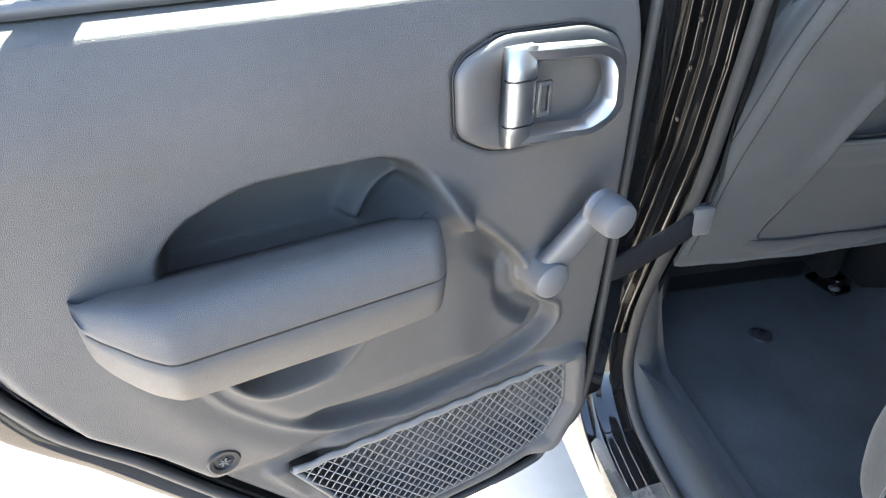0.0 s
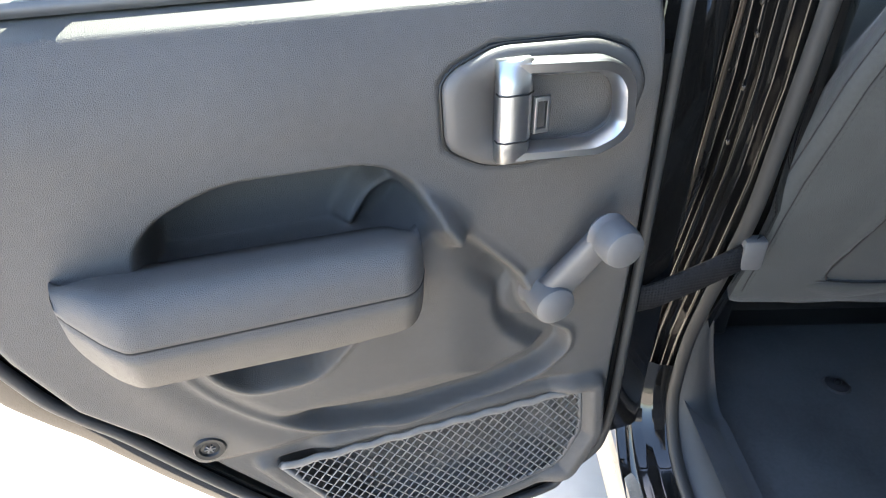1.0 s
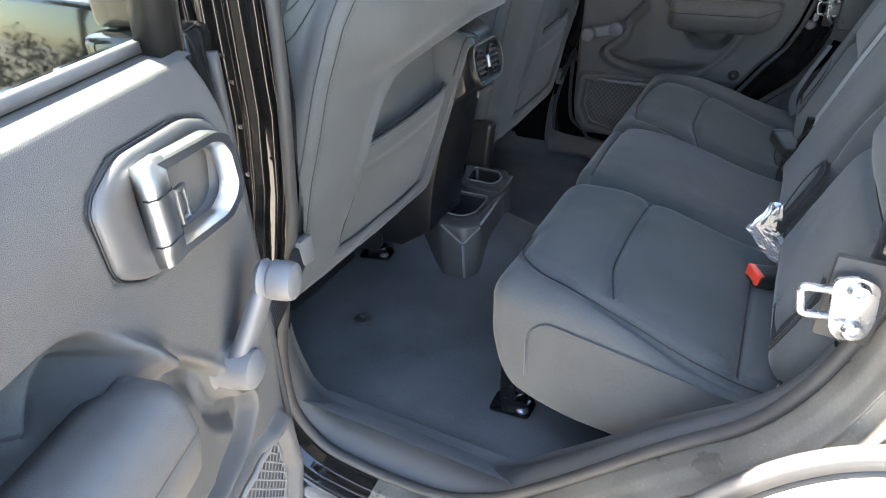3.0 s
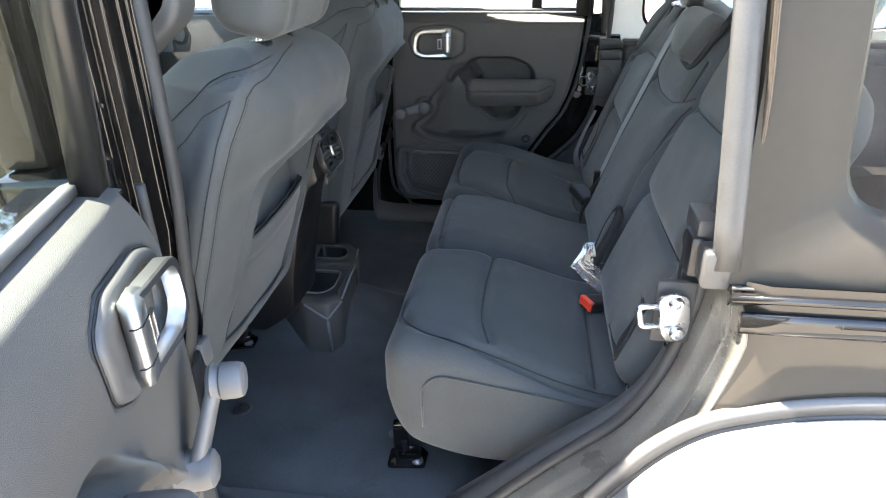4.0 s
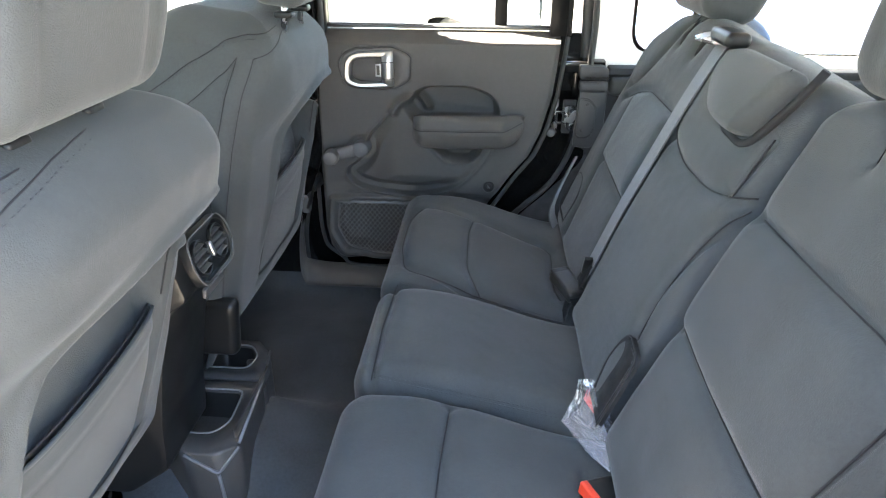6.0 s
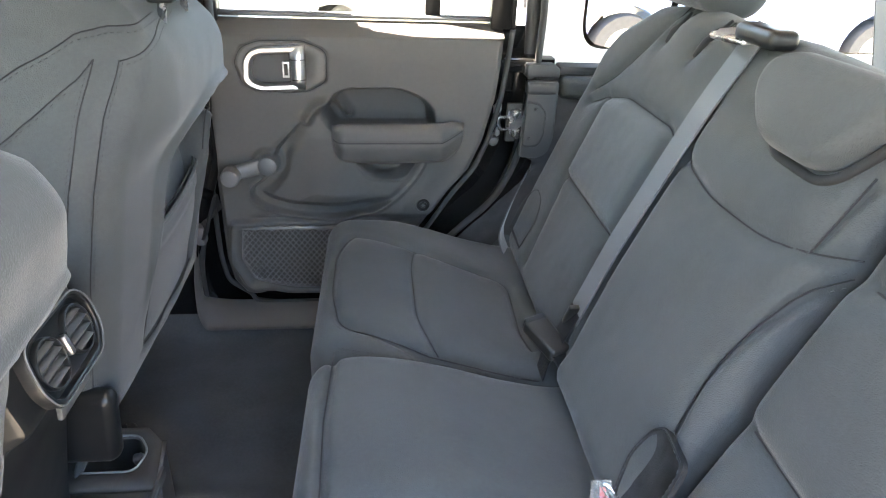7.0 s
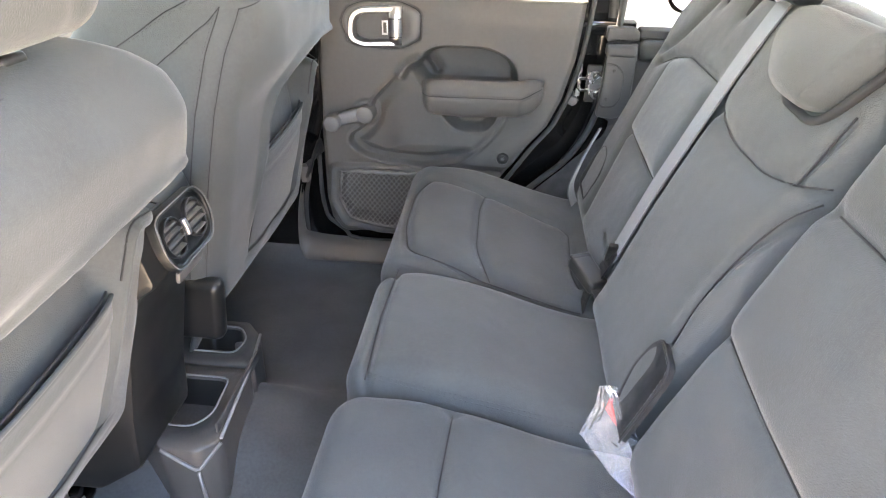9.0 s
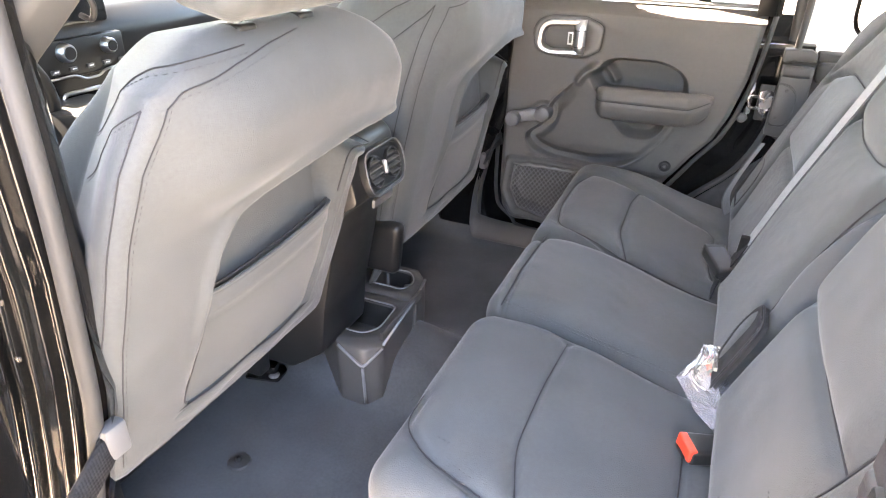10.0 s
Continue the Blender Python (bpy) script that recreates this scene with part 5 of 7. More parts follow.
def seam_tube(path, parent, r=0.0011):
    """A dark tube that paints the shade of the cloth lying in a seam."""
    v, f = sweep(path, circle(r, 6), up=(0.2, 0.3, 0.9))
    mesh_ob("seam", v, f, SEAM_SHADE, parent, "sewn seam with its shade painted dark")


def dense(path, k=4):
    return [a + (b - a) * i / k for a, b in zip(path[:-1], path[1:]) for i in range(k)] + [path[-1]]


def seam_rows(lines, top, base, parent, gaps=(0.007,), lift=-0.002):
    for line in lines:
        pts = round_line(line, 0.02, 4)
        for d in gaps:
            off = offset_line(pts, d)
            path = [np.array([a, b, top(a, b) + lift]) - np.array(base) for a, b in off]
            fine = []
            for a, b in zip(path[:-1], path[1:]):
                for k in range(4):
                    fine.append(a + (b - a) * k / 4)
            stitches(fine + [path[-1]], THREAD, parent)


BENCH = (-0.19, 0.0, FLOOR_Z)
bench = thing("rear_bench", "dark grey cloth rear bench seat with three cushions", "car seat", BENCH)
left_lines = [round_line([(-0.372, -0.44), (-0.372, -0.50), (-0.320, -0.545), (-0.224, -0.572), (-0.10, -0.585), (0.01, -0.588)], 0.03, 5),
              round_line([(-0.222, -0.225), (-0.228, -0.35), (-0.228, -0.48), (-0.208, -0.545)], 0.03, 5),
              [(-0.030, -0.300), (-0.029, -0.435), (-0.026, -0.575)], round_line([(-0.320, -0.520), (-0.208, -0.545), (-0.10, -0.563), (-0.02, -0.570)], 0.03, 5)]
cl, cl_top = cushion("cushion", -0.388, 0.055, -0.606, -0.194, 0.868, 0.205, left_lines[:3], bench, BENCH, -1, 1, label="outer cushion with a cross seam")
def seam_set(lines, top, parent, depth=0.0125):
    for line in lines:
        pts = dense([np.array(p, float) for p in line], 5)
        seam_tube([np.array([a, b, top(a, b) - depth]) - np.array(BENCH) for a, b in pts], parent)


seam_rows([left_lines[0]], cl_top, BENCH, cl, (0.006, -0.006))
seam_rows([left_lines[3]], cl_top, BENCH, cl, (0.005,), 0.0)
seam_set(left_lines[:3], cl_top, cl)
mid_lines = [[(-0.345, -0.190), (-0.350, -0.05), (-0.345, 0.10)]]
cm, cm_top = cushion("cushion", -0.382, 0.055, -0.196, 0.106, 0.876, 0.205, mid_lines, bench, BENCH, 0, 2, crown=0.006, label="narrow middle cushion", front_roll=0.004)
right_lines = [round_line([(-0.20, 0.118), (-0.26, 0.142), (-0.342, 0.180), (-0.360, 0.285), (-0.360, 0.43), (-0.335, 0.500), (-0.300, 0.492), (-0.210, 0.448), (-0.128, 0.432), (-0.040, 0.415), (-0.022, 0.395), (-0.028, 0.235), (-0.016, 0.190)], 0.03, 5),
               round_line([(-0.209, 0.443), (-0.217, 0.384), (-0.215, 0.215), (-0.185, 0.122)], 0.03, 5),
               round_line([(-0.20, 0.118), (-0.10, 0.116), (-0.02, 0.112)], 0.03, 5)]
crr, cr_top = cushion("cushion", -0.388, 0.055, 0.104, 0.606, 0.868, 0.205, right_lines, bench, BENCH, 1, 3, label="outer cushion with a cross seam")
seam_rows([[(-0.34, -0.188), (-0.05, -0.186)], [(-0.34, 0.098), (-0.05, 0.096)]], cm_top, BENCH, cm, (0.0, -0.008))

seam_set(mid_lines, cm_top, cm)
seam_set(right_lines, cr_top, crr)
seam_rows([right_lines[0]], cr_top, BENCH, crr, (0.007,))

# stitched flank line on the near cushion
flank = round_line([(-0.315, -0.6075, 0.705), (-0.317, -0.6075, 0.790), (-0.290, -0.6080, 0.818), (-0.17, -0.6080, 0.800), (-0.02, -0.6078, 0.775), (0.03, -0.607, 0.770)], 0.03, 5)
v, f = sweep([np.array(p) - np.array(BENCH) for p in flank], circle(0.0022, 6), up=(0, 1, 0))
mesh_ob("piping", v, f, FABRIC_DARK, cl, "sewn edge on the cushion flank")

# backrests: built in a tilted frame (a across, b up the slope, c out towards the knees)
SLOPE = math.atan(0.39)
BACK0 = np.array([0.045, 0.0, 0.95])
E_UP = np.array([math.sin(SLOPE), 0, math.cos(SLOPE)])
E_OUT = np.array([-math.cos(SLOPE), 0, math.sin(SLOPE)])


def back_at(y, z, c=0.0):
    """A place on the backrest's front face from y and z, c proud of it."""
    b = (z - BACK0[2]) / math.cos(SLOPE)
    return BACK0 + E_UP * b + np.array([0, y, 0]) + E_OUT * c


def backrest(name, y0, y1, z0, z1, lines, parent, base, seed, label, top_shape=None, thick=0.13, dents=(), bulges=(), inlays=()):
    ly, lz = y1 - y0, (z1 - z0) / math.cos(SLOPE)
    v, f = rbox(ly, lz, thick, 0.045, 0.0058)
    p = np.stack([v[:, 0] + (y0 + y1) / 2, (v[:, 1] + lz / 2) * math.cos(SLOPE) + z0], 1)
    front = soft(v[:, 2], 0.0, thick / 2 - 0.012)
    t, s = (p[:, 0] - y0) / ly, (p[:, 1] - z0) / (z1 - z0)
    c = v[:, 2] - thick / 2 + 0.004
    c = c - 0.0085 * front * groove(p, lines, 0.0075) - 0.005 * front * groove(p, lines, 0.022)
    for poly, amount in bulges:
        c = c + front * amount * soft(inside(p, poly), -0.004, 0.02)
    for poly, amount in dents:
        c = c - amount * soft(inside(p, poly), -0.002, 0.008) * soft(v[:, 2], -thick / 2, 0)
    c = c + front * 0.008 * np.sin(np.clip(t, 0, 1) * np.pi) * np.sin(np.clip(s, 0, 1) * np.pi)
    y, z = p[:, 0], p[:, 1].copy()
    if top_shape is not None:
        ty, tz = np.array(top_shape).T
        z = z + soft(s, 0.72, 1.0) * (np.interp(y, ty, tz) - z1)
    b = (z - BACK0[2]) / math.cos(SLOPE)
    w = BACK0 + E_UP * b[:, None] + np.stack([np.zeros(len(y)), y, np.zeros(len(y))], 1) + E_OUT * c[:, None]
    w += (E_OUT * (smooth_noise(w, 38, 0.0014, seed) + smooth_noise(w, 110, 0.0005, seed + 3))[:, None])
    ob = mesh_ob(name, w - np.array(base), f, FABRIC, parent, label)
    for poly, mat in inlays:
        inlay(ob, mat, (inside(p, poly) > 0) & (v[:, 2] > -thick * 0.3))
    return ob


def back_lines(lines, base, parent, gaps=(0.006,), lift=0.0045):
    for line in lines:
        pts = round_line(line, 0.02, 4)
        for d in gaps:
            path = [back_at(a, b, lift) - np.array(base) for a, b in offset_line(pts, d)]
            fine = [a + (b - a) * k / 4 for a, b in zip(path[:-1], path[1:]) for k in range(4)] + [path[-1]]
            stitches(fine, THREAD, parent)


def back_seams(lines, base, parent, y0, y1, z0=0.815, z1=1.352, bulges=()):
    """Dark tubes that paint the shade in the grooves of a backrest."""
    for line in lines:
        pts = np.array(dense([np.array(p, float) for p in line], 5))
        t, s = np.clip((pts[:, 0] - y0) / (y1 - y0), 0, 1), np.clip((pts[:, 1] - z0) / (z1 - z0), 0, 1)
        c = 0.004 + 0.008 * np.sin(t * np.pi) * np.sin(s * np.pi) - 0.0125
        for poly, amount in bulges:
            c = c + amount * soft(inside(pts, poly), -0.004, 0.02)
        seam_tube([back_at(a, b, k) - np.array(base) for (a, b), k in zip(pts, c)], parent, 0.0012)


# perforated bolster inlays beside the split
# the middle place stands a little proud of the outer one
MIDDLE = [(.080, .80), (.080, 1.40), (-.30, 1.40), (-.30, .80)]
PERF = [(-.26, .972), (-.26, 1.190), (-.244, 1.186), (-.210, 1.156), (-.188, 1.100), (-.176, 1.030), (-.186, .962)]
PANEL_R = [(.412, 1.182), (.345, 1.197), (.173, 1.198), (.146, 1.188), (.144, 1.030), (.416, 1.031)]
PANEL_L = [(-.22, 1.188), (-.525, 1.196), (-.572, 1.174), (-.562, 1.028), (-.22, 1.030)]
lines_r = [round_line([(.505, 1.175), (.440, 1.212), (.36, 1.30), (.31, 1.36)], 0.03, 4), round_line([(.490, 1.153), (.412, 1.185), (.416, 1.031), (.395, .86)], 0.02, 4),
           round_line([(.412, 1.182), (.345, 1.197), (.173, 1.198), (.146, 1.188), (.144, 1.030), (.110, .87)], 0.02, 4), [(.416, 1.031), (.144, 1.030)],
           round_line([(.093, 1.330), (.093, 1.279), (.086, 1.200), (.060, 1.177), (-.012, 1.164), (-.124, 1.167), (-.186, 1.182), (-.240, 1.203)], 0.03, 4),
           [(-.186, 1.182), (-.196, 1.262)], round_line([(-.186, .962), (-.176, 1.03), (-.188, 1.10), (-.210, 1.156), (-.244, 1.188)], 0.04, 5),
           [(.221, 1.290), (.207, 1.315), (.178, 1.345)], [(.323, 1.291), (.317, 1.311), (.298, 1.340)],
           round_line([(.086, 1.200), (.074, 1.175), (.087, 1.124), (.090, 1.005), (.076, .880)], 0.03, 4)]
br = backrest("backrest", -0.222, 0.562, 0.815, 1.352, lines_r, bench, BENCH, 11, "wide section of the split backrest",
              top_shape=[(-.25, 1.335), (-.10, 1.345), (.02, 1.352), (.14, 1.350), (.30, 1.362), (.42, 1.345), (.50, 1.30), (.565, 1.21)],
              bulges=((PANEL_R, 0.006), (MIDDLE, 0.012)), inlays=((PERF, MESH_CLOTH), (PANEL_R, FABRIC_INSERT)))
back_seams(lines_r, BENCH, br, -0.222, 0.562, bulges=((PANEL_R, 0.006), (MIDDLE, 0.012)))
# tapered dark strips paint the shade inside the two slits
for slit in (lines_r[7], lines_r[8]):
    path = [back_at(a, b, -0.002) - np.array(BENCH) for a, b in dense([np.array(p) for p in round_line(slit, 0.02, 4)], 3)]
    v, f = sweep(path, circle(0.0078, 8), up=(1, 0, 0), scale=[0.25 + 0.75 * math.sin(math.pi * (0.08 + 0.92 * k / (len(path) - 1)) ** 0.8) for k in range(len(path))])
    mesh_ob("slit", v, f, SEAM_SHADE, br, "slit in the cloth cover, its shade a dark strip")
back_lines([lines_r[6]], BENCH, br, (0.007, -0.007))
back_lines([lines_r[5], lines_r[9]], BENCH, br, (0.006,), 0.012)
lines_l = [round_line([(-.262, 1.189), (-.525, 1.196), (-.572, 1.174), (-.562, 1.028), (-.545, .87)], 0.02, 4),
           [(-.256, 1.030), (-.562, 1.028)], [(-.453, 1.285), (-.474, 1.335)], [(-.365, 1.295), (-.352, 1.345)]]
bl = backrest("backrest", -0.606, -0.228, 0.815, 1.352, lines_l, bench, BENCH, 12, "narrow section of the split backrest",
              top_shape=[(-.61, 1.27), (-.55, 1.325), (-.45, 1.350), (-.30, 1.350), (-.25, 1.335)], bulges=((PANEL_L, 0.006),))

back_seams(lines_l, BENCH, bl, -0.606, -0.228, bulges=((PANEL_L, 0.006),))


# felt flaps over the latch slots at the foot of the backrests
def slot_flap(outline, parent, proud=0.0):
    pts = [np.array(p) for p in round_line(outline, 0.02, 5)]
    c = np.mean(pts, axis=0)
    verts, faces = [], []
    rings = ((1.03, -0.004 + proud), (1.0, 0.0060 + proud), (0.96, 0.0065 + proud), (0.92, 0.0020 + proud), (0.0, 0.0010 + proud))
    for k, out in rings[:-1]:
        verts += [back_at(*(c + (p - c) * k), out) - np.array(BENCH) for p in pts]
    verts.append(back_at(*c, 0.0010 + proud) - np.array(BENCH))
    n = len(pts)
    for r in range(len(rings) - 2):
        faces += [(r * n + i, r * n + (i + 1) % n, (r + 1) * n + (i + 1) % n, (r + 1) * n + i) for i in range(n)]
    r = len(rings) - 2
    faces += [(r * n + i, r * n + (i + 1) % n, (r + 1) * n) for i in range(n)]
    fl = mesh_ob("slot_flap", verts, faces, FELT, parent, "felt flap over the latch slot, darkened for recess shade")
    seam_tube([back_at(*(c + (p - c) * 1.05), 0.004 + proud) - np.array(BENCH) for p in pts], fl, 0.0016)
    stitches([back_at(*(c + (p - c) * 0.98), 0.0068 + proud) - np.array(BENCH) for p in pts], THREAD, fl)


slot_flap([(-.186, .850), (-.164, .905), (-.172, .945), (-.186, .962), (-.206, .960), (-.238, .958), (-.244, .905), (-.246, .850)], br, 0.012)
slot_flap([(-.472, .850), (-.462, .894), (-.472, .936), (-.490, .948), (-.540, .948), (-.566, .905), (-.568, .850)], bl)
slot_flap([(.440, .860), (.430, .925), (.452, .962), (.505, .968), (.540, .930), (.545, .860)], br)

# middle head pad lying folded on the backrest
v, f = rbox(0.22, 0.125, 0.05, 0.022, 0.006)
pz = 1.2895 + v[:, 1] * 0.72
left = np.interp(pz, [1.243, 1.252, 1.262, 1.273, 1.283, 1.295, 1.308, 1.318, 1.326, 1.336], [-.090, -.068, -.052, -.036, -.024, -.015, -.013, -.019, -.032, -.055])
right = np.interp(pz, [1.243, 1.252, 1.270, 1.290, 1.310, 1.337, 1.37], [-.148, -.168, -.184, -.198, -.211, -.226, -.238])
py = (left + right) / 2 + v[:, 0] / 0.22 * (left - right)
dome = np.sin(np.clip(v[:, 0] / 0.22 + 0.5, 0, 1) * np.pi) * np.sin(np.clip(v[:, 1] / 0.125 + 0.62, 0, 1) * np.pi)
pw = np.array([back_at(a, b, 0.030 + c * 0.8 + 0.010 * k * (c > 0)) for a, b, c, k in zip(py, pz, v[:, 2], dome)])
pad = mesh_ob("head_pad", pw - np.array(BENCH), f, FABRIC, bench, "low padded middle head rest")
# dark tube along the pad's edge paints the shade below it
gap = round_line([(-.022, 1.318), (-.010, 1.306), (-.010, 1.293), (-.020, 1.280), (-.033, 1.268), (-.054, 1.253), (-.078, 1.239), (-.150, 1.237), (-.172, 1.247), (-.190, 1.270), (-.216, 1.31), (-.232, 1.345)], 0.02, 4)
v, f = sweep([back_at(a, b, 0.017) - np.array(BENCH) for a, b in gap], circle(0.0052, 8), up=(1, 0, 0))
mesh_ob("pad_gap", v, f, SEAM_SHADE, pad, "painted shade in the gap under the head pad")
stitches(dense([back_at(a, b, 0.043) - np.array(BENCH) for a, b in round_line([(-.150, 1.254), (-.172, 1.270), (-.196, 1.305), (-.214, 1.335)], 0.02, 4)], 3), THREAD, pad)


def head_restraint(center, size, tilt, parent, base, seed, posts):
    v, f = rbox(size[1], size[2], size[0], 0.032, 0.011)
    a, b, c = v.T
    s = b / size[2] + 0.5
    a = a * (0.86 + 0.14 * np.sin(np.clip(s * 0.9 + 0.15, 0, 1) * np.pi))
    c = c * (0.85 + 0.2 * np.sin(np.clip(s, 0, 1) * np.pi))
    g = np.exp(-((np.abs(a) - size[1] * 0.30) / 0.004) ** 2)
    c = c - np.sign(c) * 0.004 * g
    m = Matrix.Translation(center) @ Matrix.Rotation(tilt, 4, "Y")
    p = np.array([m @ Vector((-k, i, j)) for i, j, k in zip(a, b, c)])
    p += smooth_noise(p, 40, 0.001, seed)[:, None] * np.array([1, 0.3, 0.3])
    h = mesh_ob("head_restraint", p - np.array(base), f, FABRIC, parent, "cloth head restraint")
    for k in (-1, 1):
        top = m @ Vector((0, k * posts, -size[2] / 2 + 0.02))
        foot = m @ Vector((0, k * posts, -size[2] / 2 - 0.05))
        v, f = sweep([np.array(top) - np.array(base), np.array(foot) - np.array(base)], circle(0.006, 10), up=(0, 1, 0))
        mesh_ob("post", v, f, STEEL, h, "steel head restraint post")
        v, f = rbox(0.035, 0.03, 0.012, 0.005, 0.008)
        mesh_ob("guide_sleeve", v + np.array(m @ Vector((0, k * posts, -size[2] / 2 - 0.018))) - np.array(base), f, PLASTIC_DARK, h, "black guide sleeve")
    return h


head_restraint((0.255, 0.370, 1.435), (0.11, 0.27, 0.20), SLOPE * 0.7, bench, BENCH, 31, 0.06)
head_restraint((0.245, -0.405, 1.440), (0.11, 0.27, 0.21), SLOPE * 0.7, bench, BENCH, 32, 0.06)

# folding feet and brackets of the bench
def seat_bracket(at, turn, label):
    t = thing("seat_bracket", label, "bracket", group="floor brackets", matrix=Matrix.Translation(at) @ Matrix.Rotation(turn, 4, "Z"))
    bm = plate([tuple(p) for p in round_line([(-.040, -.026), (.036, -.030), (.044, .010), (.030, .028), (-.034, .026)], 0.008, 3, closed=True)], 0.006, 0.0015)
    part("foot_plate", bm, PILLAR_PAINT, t)
    part("upright", box(0.030, 0.020, 0.085, 0.006, (-0.012, 0.012, 0.045)), PILLAR_PAINT, t)
    part("jaw", box(0.05, 0.030, 0.026, 0.008, (0.004, -0.004, 0.017)), PILLAR_PAINT, t)
    bm = lathe([(0.0, 0.008), (0.007, 0.0075), (0.011, 0.004), (0.0115, 0.0)], 14)
    part("bolt", move(bm, Matrix.Translation((0.022, -0.014, 0.006))), STEEL, t)


seat_bracket((-0.372, -0.497, FLOOR_Z + 0.002), 0.15, "glossy black steel foot bracket under the bench")
seat_bracket((-0.372, 0.44, FLOOR_Z + 0.002), 0.15, "glossy black steel foot bracket under the bench")
part("seat_riser", box(0.28, 1.04, 0.14, 0.02, (-0.03, 0, 0.63)), PLASTIC_DARK, None)
tagged(bpy.data.objects["seat_riser"], "dark plastic pedestal carrying the bench cushion", "seat base")


# front seats seen from behind
S_TILT = math.atan(0.30)


def front_seat(yc, tail, zip_turn, fall, taper, tilt, widths, swell, label):
    """A front seat as its back shows: zipped flank, arched hollow, map pocket, skirt."""
    base = (-0.80, yc, FLOOR_Z)
    seat = thing("front_seat", label, "car seat", base, group="front seats")
    B = np.array(base)
    p0 = np.array([-0.62, yc, 1.05])
    up = np.array([math.sin(tilt), 0, math.cos(tilt)])
    rear = np.array([math.cos(tilt), 0, -math.sin(tilt)])
    W, z0, z1, thick, R = 0.560, 0.735, 1.345, 0.200, 0.060
    H = (z1 - z0) / math.cos(tilt)
    hollow = [(-0.139, 0.825), (-0.114, 1.03), (-0.104, 1.098), (-0.078, 1.138), (-0.030, 1.170), (0.035, 1.190), (0.10, 1.195), (0.19, 1.186), (0.34, 1.180),
              (0.34, 1.090), (0.245, 1.108), (0.185, 1.126), (0.172, 1.06), (0.172, 0.825)]
    hollow = [tuple(p) for p in round_line(hollow, 0.03, 4, closed=True)]

    def shape(av, cv, z):
        """Seat-back relief: width-wise place and depth behind the seat plane for points of the rounded block."""
        s = (z - z0) / (z1 - z0)
        a = av * np.interp(s, [0, 0.15, 0.45, 0.66, 0.80, 0.92, 1.0], widths)
        back = soft(cv, 0.0, thick / 2 - 0.012)
        fore = soft(-cv, -0.02, thick / 2)
        c = cv - thick / 2
        c = c - 0.10 * fore * soft(np.abs(av) / (W / 2), 0.60, 0.95) * np.sin(np.clip(s * 0.95 + 0.05, 0, 1) * np.pi)
        c = c + back * 0.022 * (1 - (a / (W / 2)) ** 2) * np.sin(np.clip(s, 0, 1) * np.pi)
        p = np.stack([a, z], 1)
        d = inside(p, hollow)
        deep = 0.026 + 0.032 * soft(z, 1.00, 1.13)
        # the upper back swells out over the hollow and rolls off under the head restraint
        c = c + back * swell * soft(z, 1.125, 1.215) * (1 - soft(z, 1.255, 1.345)) * (1 - np.where(a > 0, soft(a, 0.225, 0.29), soft(-a, 0.10, 0.25)))
        c = c - soft(cv, -0.03, 0.06) * deep * soft(d, -0.002, 0.012)
        c = c + back * 0.012 * np.exp(-((d + 0.009) / 0.008) ** 2) * soft(z, 0.85, 1.05)
        # the flanks draw in towards the front of the backrest
        draw = soft(s, -0.3, 0.95)
        a = a * (1 - taper * np.clip(-c / 0.2, 0, 1) * draw)
        c = c * (1 - taper * draw * np.interp(s, [0, 0.5, 0.8, 1.0], [0.45, 0.45, 0.36, 0.2]))
        q = np.stack([c, a, z], 1)
        c = c + back * (smooth_noise(q + yc, 28, 0.0022, 41) + smooth_noise(q + yc, 90, 0.0006, 50))
        return a, c, (cv - thick / 2) * fall * soft(s, 0.60, 1.0)

    def place(a, c, z):
        return p0 + np.stack([np.zeros(len(a)), a, np.zeros(len(a))], 1) + up * ((z - 1.05) / math.cos(tilt))[:, None] + rear * c[:, None]

    def skin(turns, zs, lift=0.0):
        """Points on the cloth: a turn of 0 to 90 wraps from the flat back round the flank, minus towards the door side."""
        out = []
        for t, z in zip(turns, zs):
            if abs(t) > 90:
                av, drop = math.copysign(W / 2, t), R + (abs(t) - 90) / 1000
            elif abs(t) <= 1:
                av, drop = t * (W / 2 - R), 0.0
            else:
                k = radians(min(89.0, abs(t)))
                av, drop = math.copysign(W / 2 - R + R * math.sin(k), t), R * (1 - math.cos(k))
            hz = abs((z - (z0 + z1) / 2) / math.cos(tilt)) - (H / 2 - R)
            if hz > 0:
                drop += R - math.sqrt(max(0.0, R * R - min(hz, R) ** 2))
            a, c, dz = shape(np.array([av]), np.array([thick / 2 - drop]), np.array([z]))
            side = np.array([0, math.copysign(lift, t), 0]) if abs(t) > 60 else 0
            out.append(place(a, c + lift, np.array([z]) + dz)[0] + side - B)
        return out

    v, f = rbox(W, H, thick, R, 0.0056)
    z = (v[:, 1] + H / 2) * math.cos(tilt) + z0
    a, c, dz = shape(v[:, 0], v[:, 2], z)
    bk = mesh_ob("backrest", place(a, c, z + dz) - B, f, FABRIC, seat, "cloth seat back with a zipped flank and arched hollow")
    # sewn rim round the hollow
    rim = [p for p in hollow if p[0] < 0.30 and p[1] > 0.83]
    rim = [p for p in dense([np.array(p) for p in rim], 3) if not (p[0] > 0.16 and p[1] < 1.05)]
    k_at = np.interp([(p[1] - z0) / (z1 - z0) for p in rim], [0, 0.15, 0.45, 0.66, 0.80, 0.92, 1.0], widths)
    ra, rc, rz = shape(np.array([p[0] for p in rim]) / k_at, np.full(len(rim), thick / 2), np.array([p[1] for p in rim]))
    seam_tube(list(place(ra, rc + 0.0008, np.array([p[1] for p in rim]) + rz) - B), bk, 0.0014)
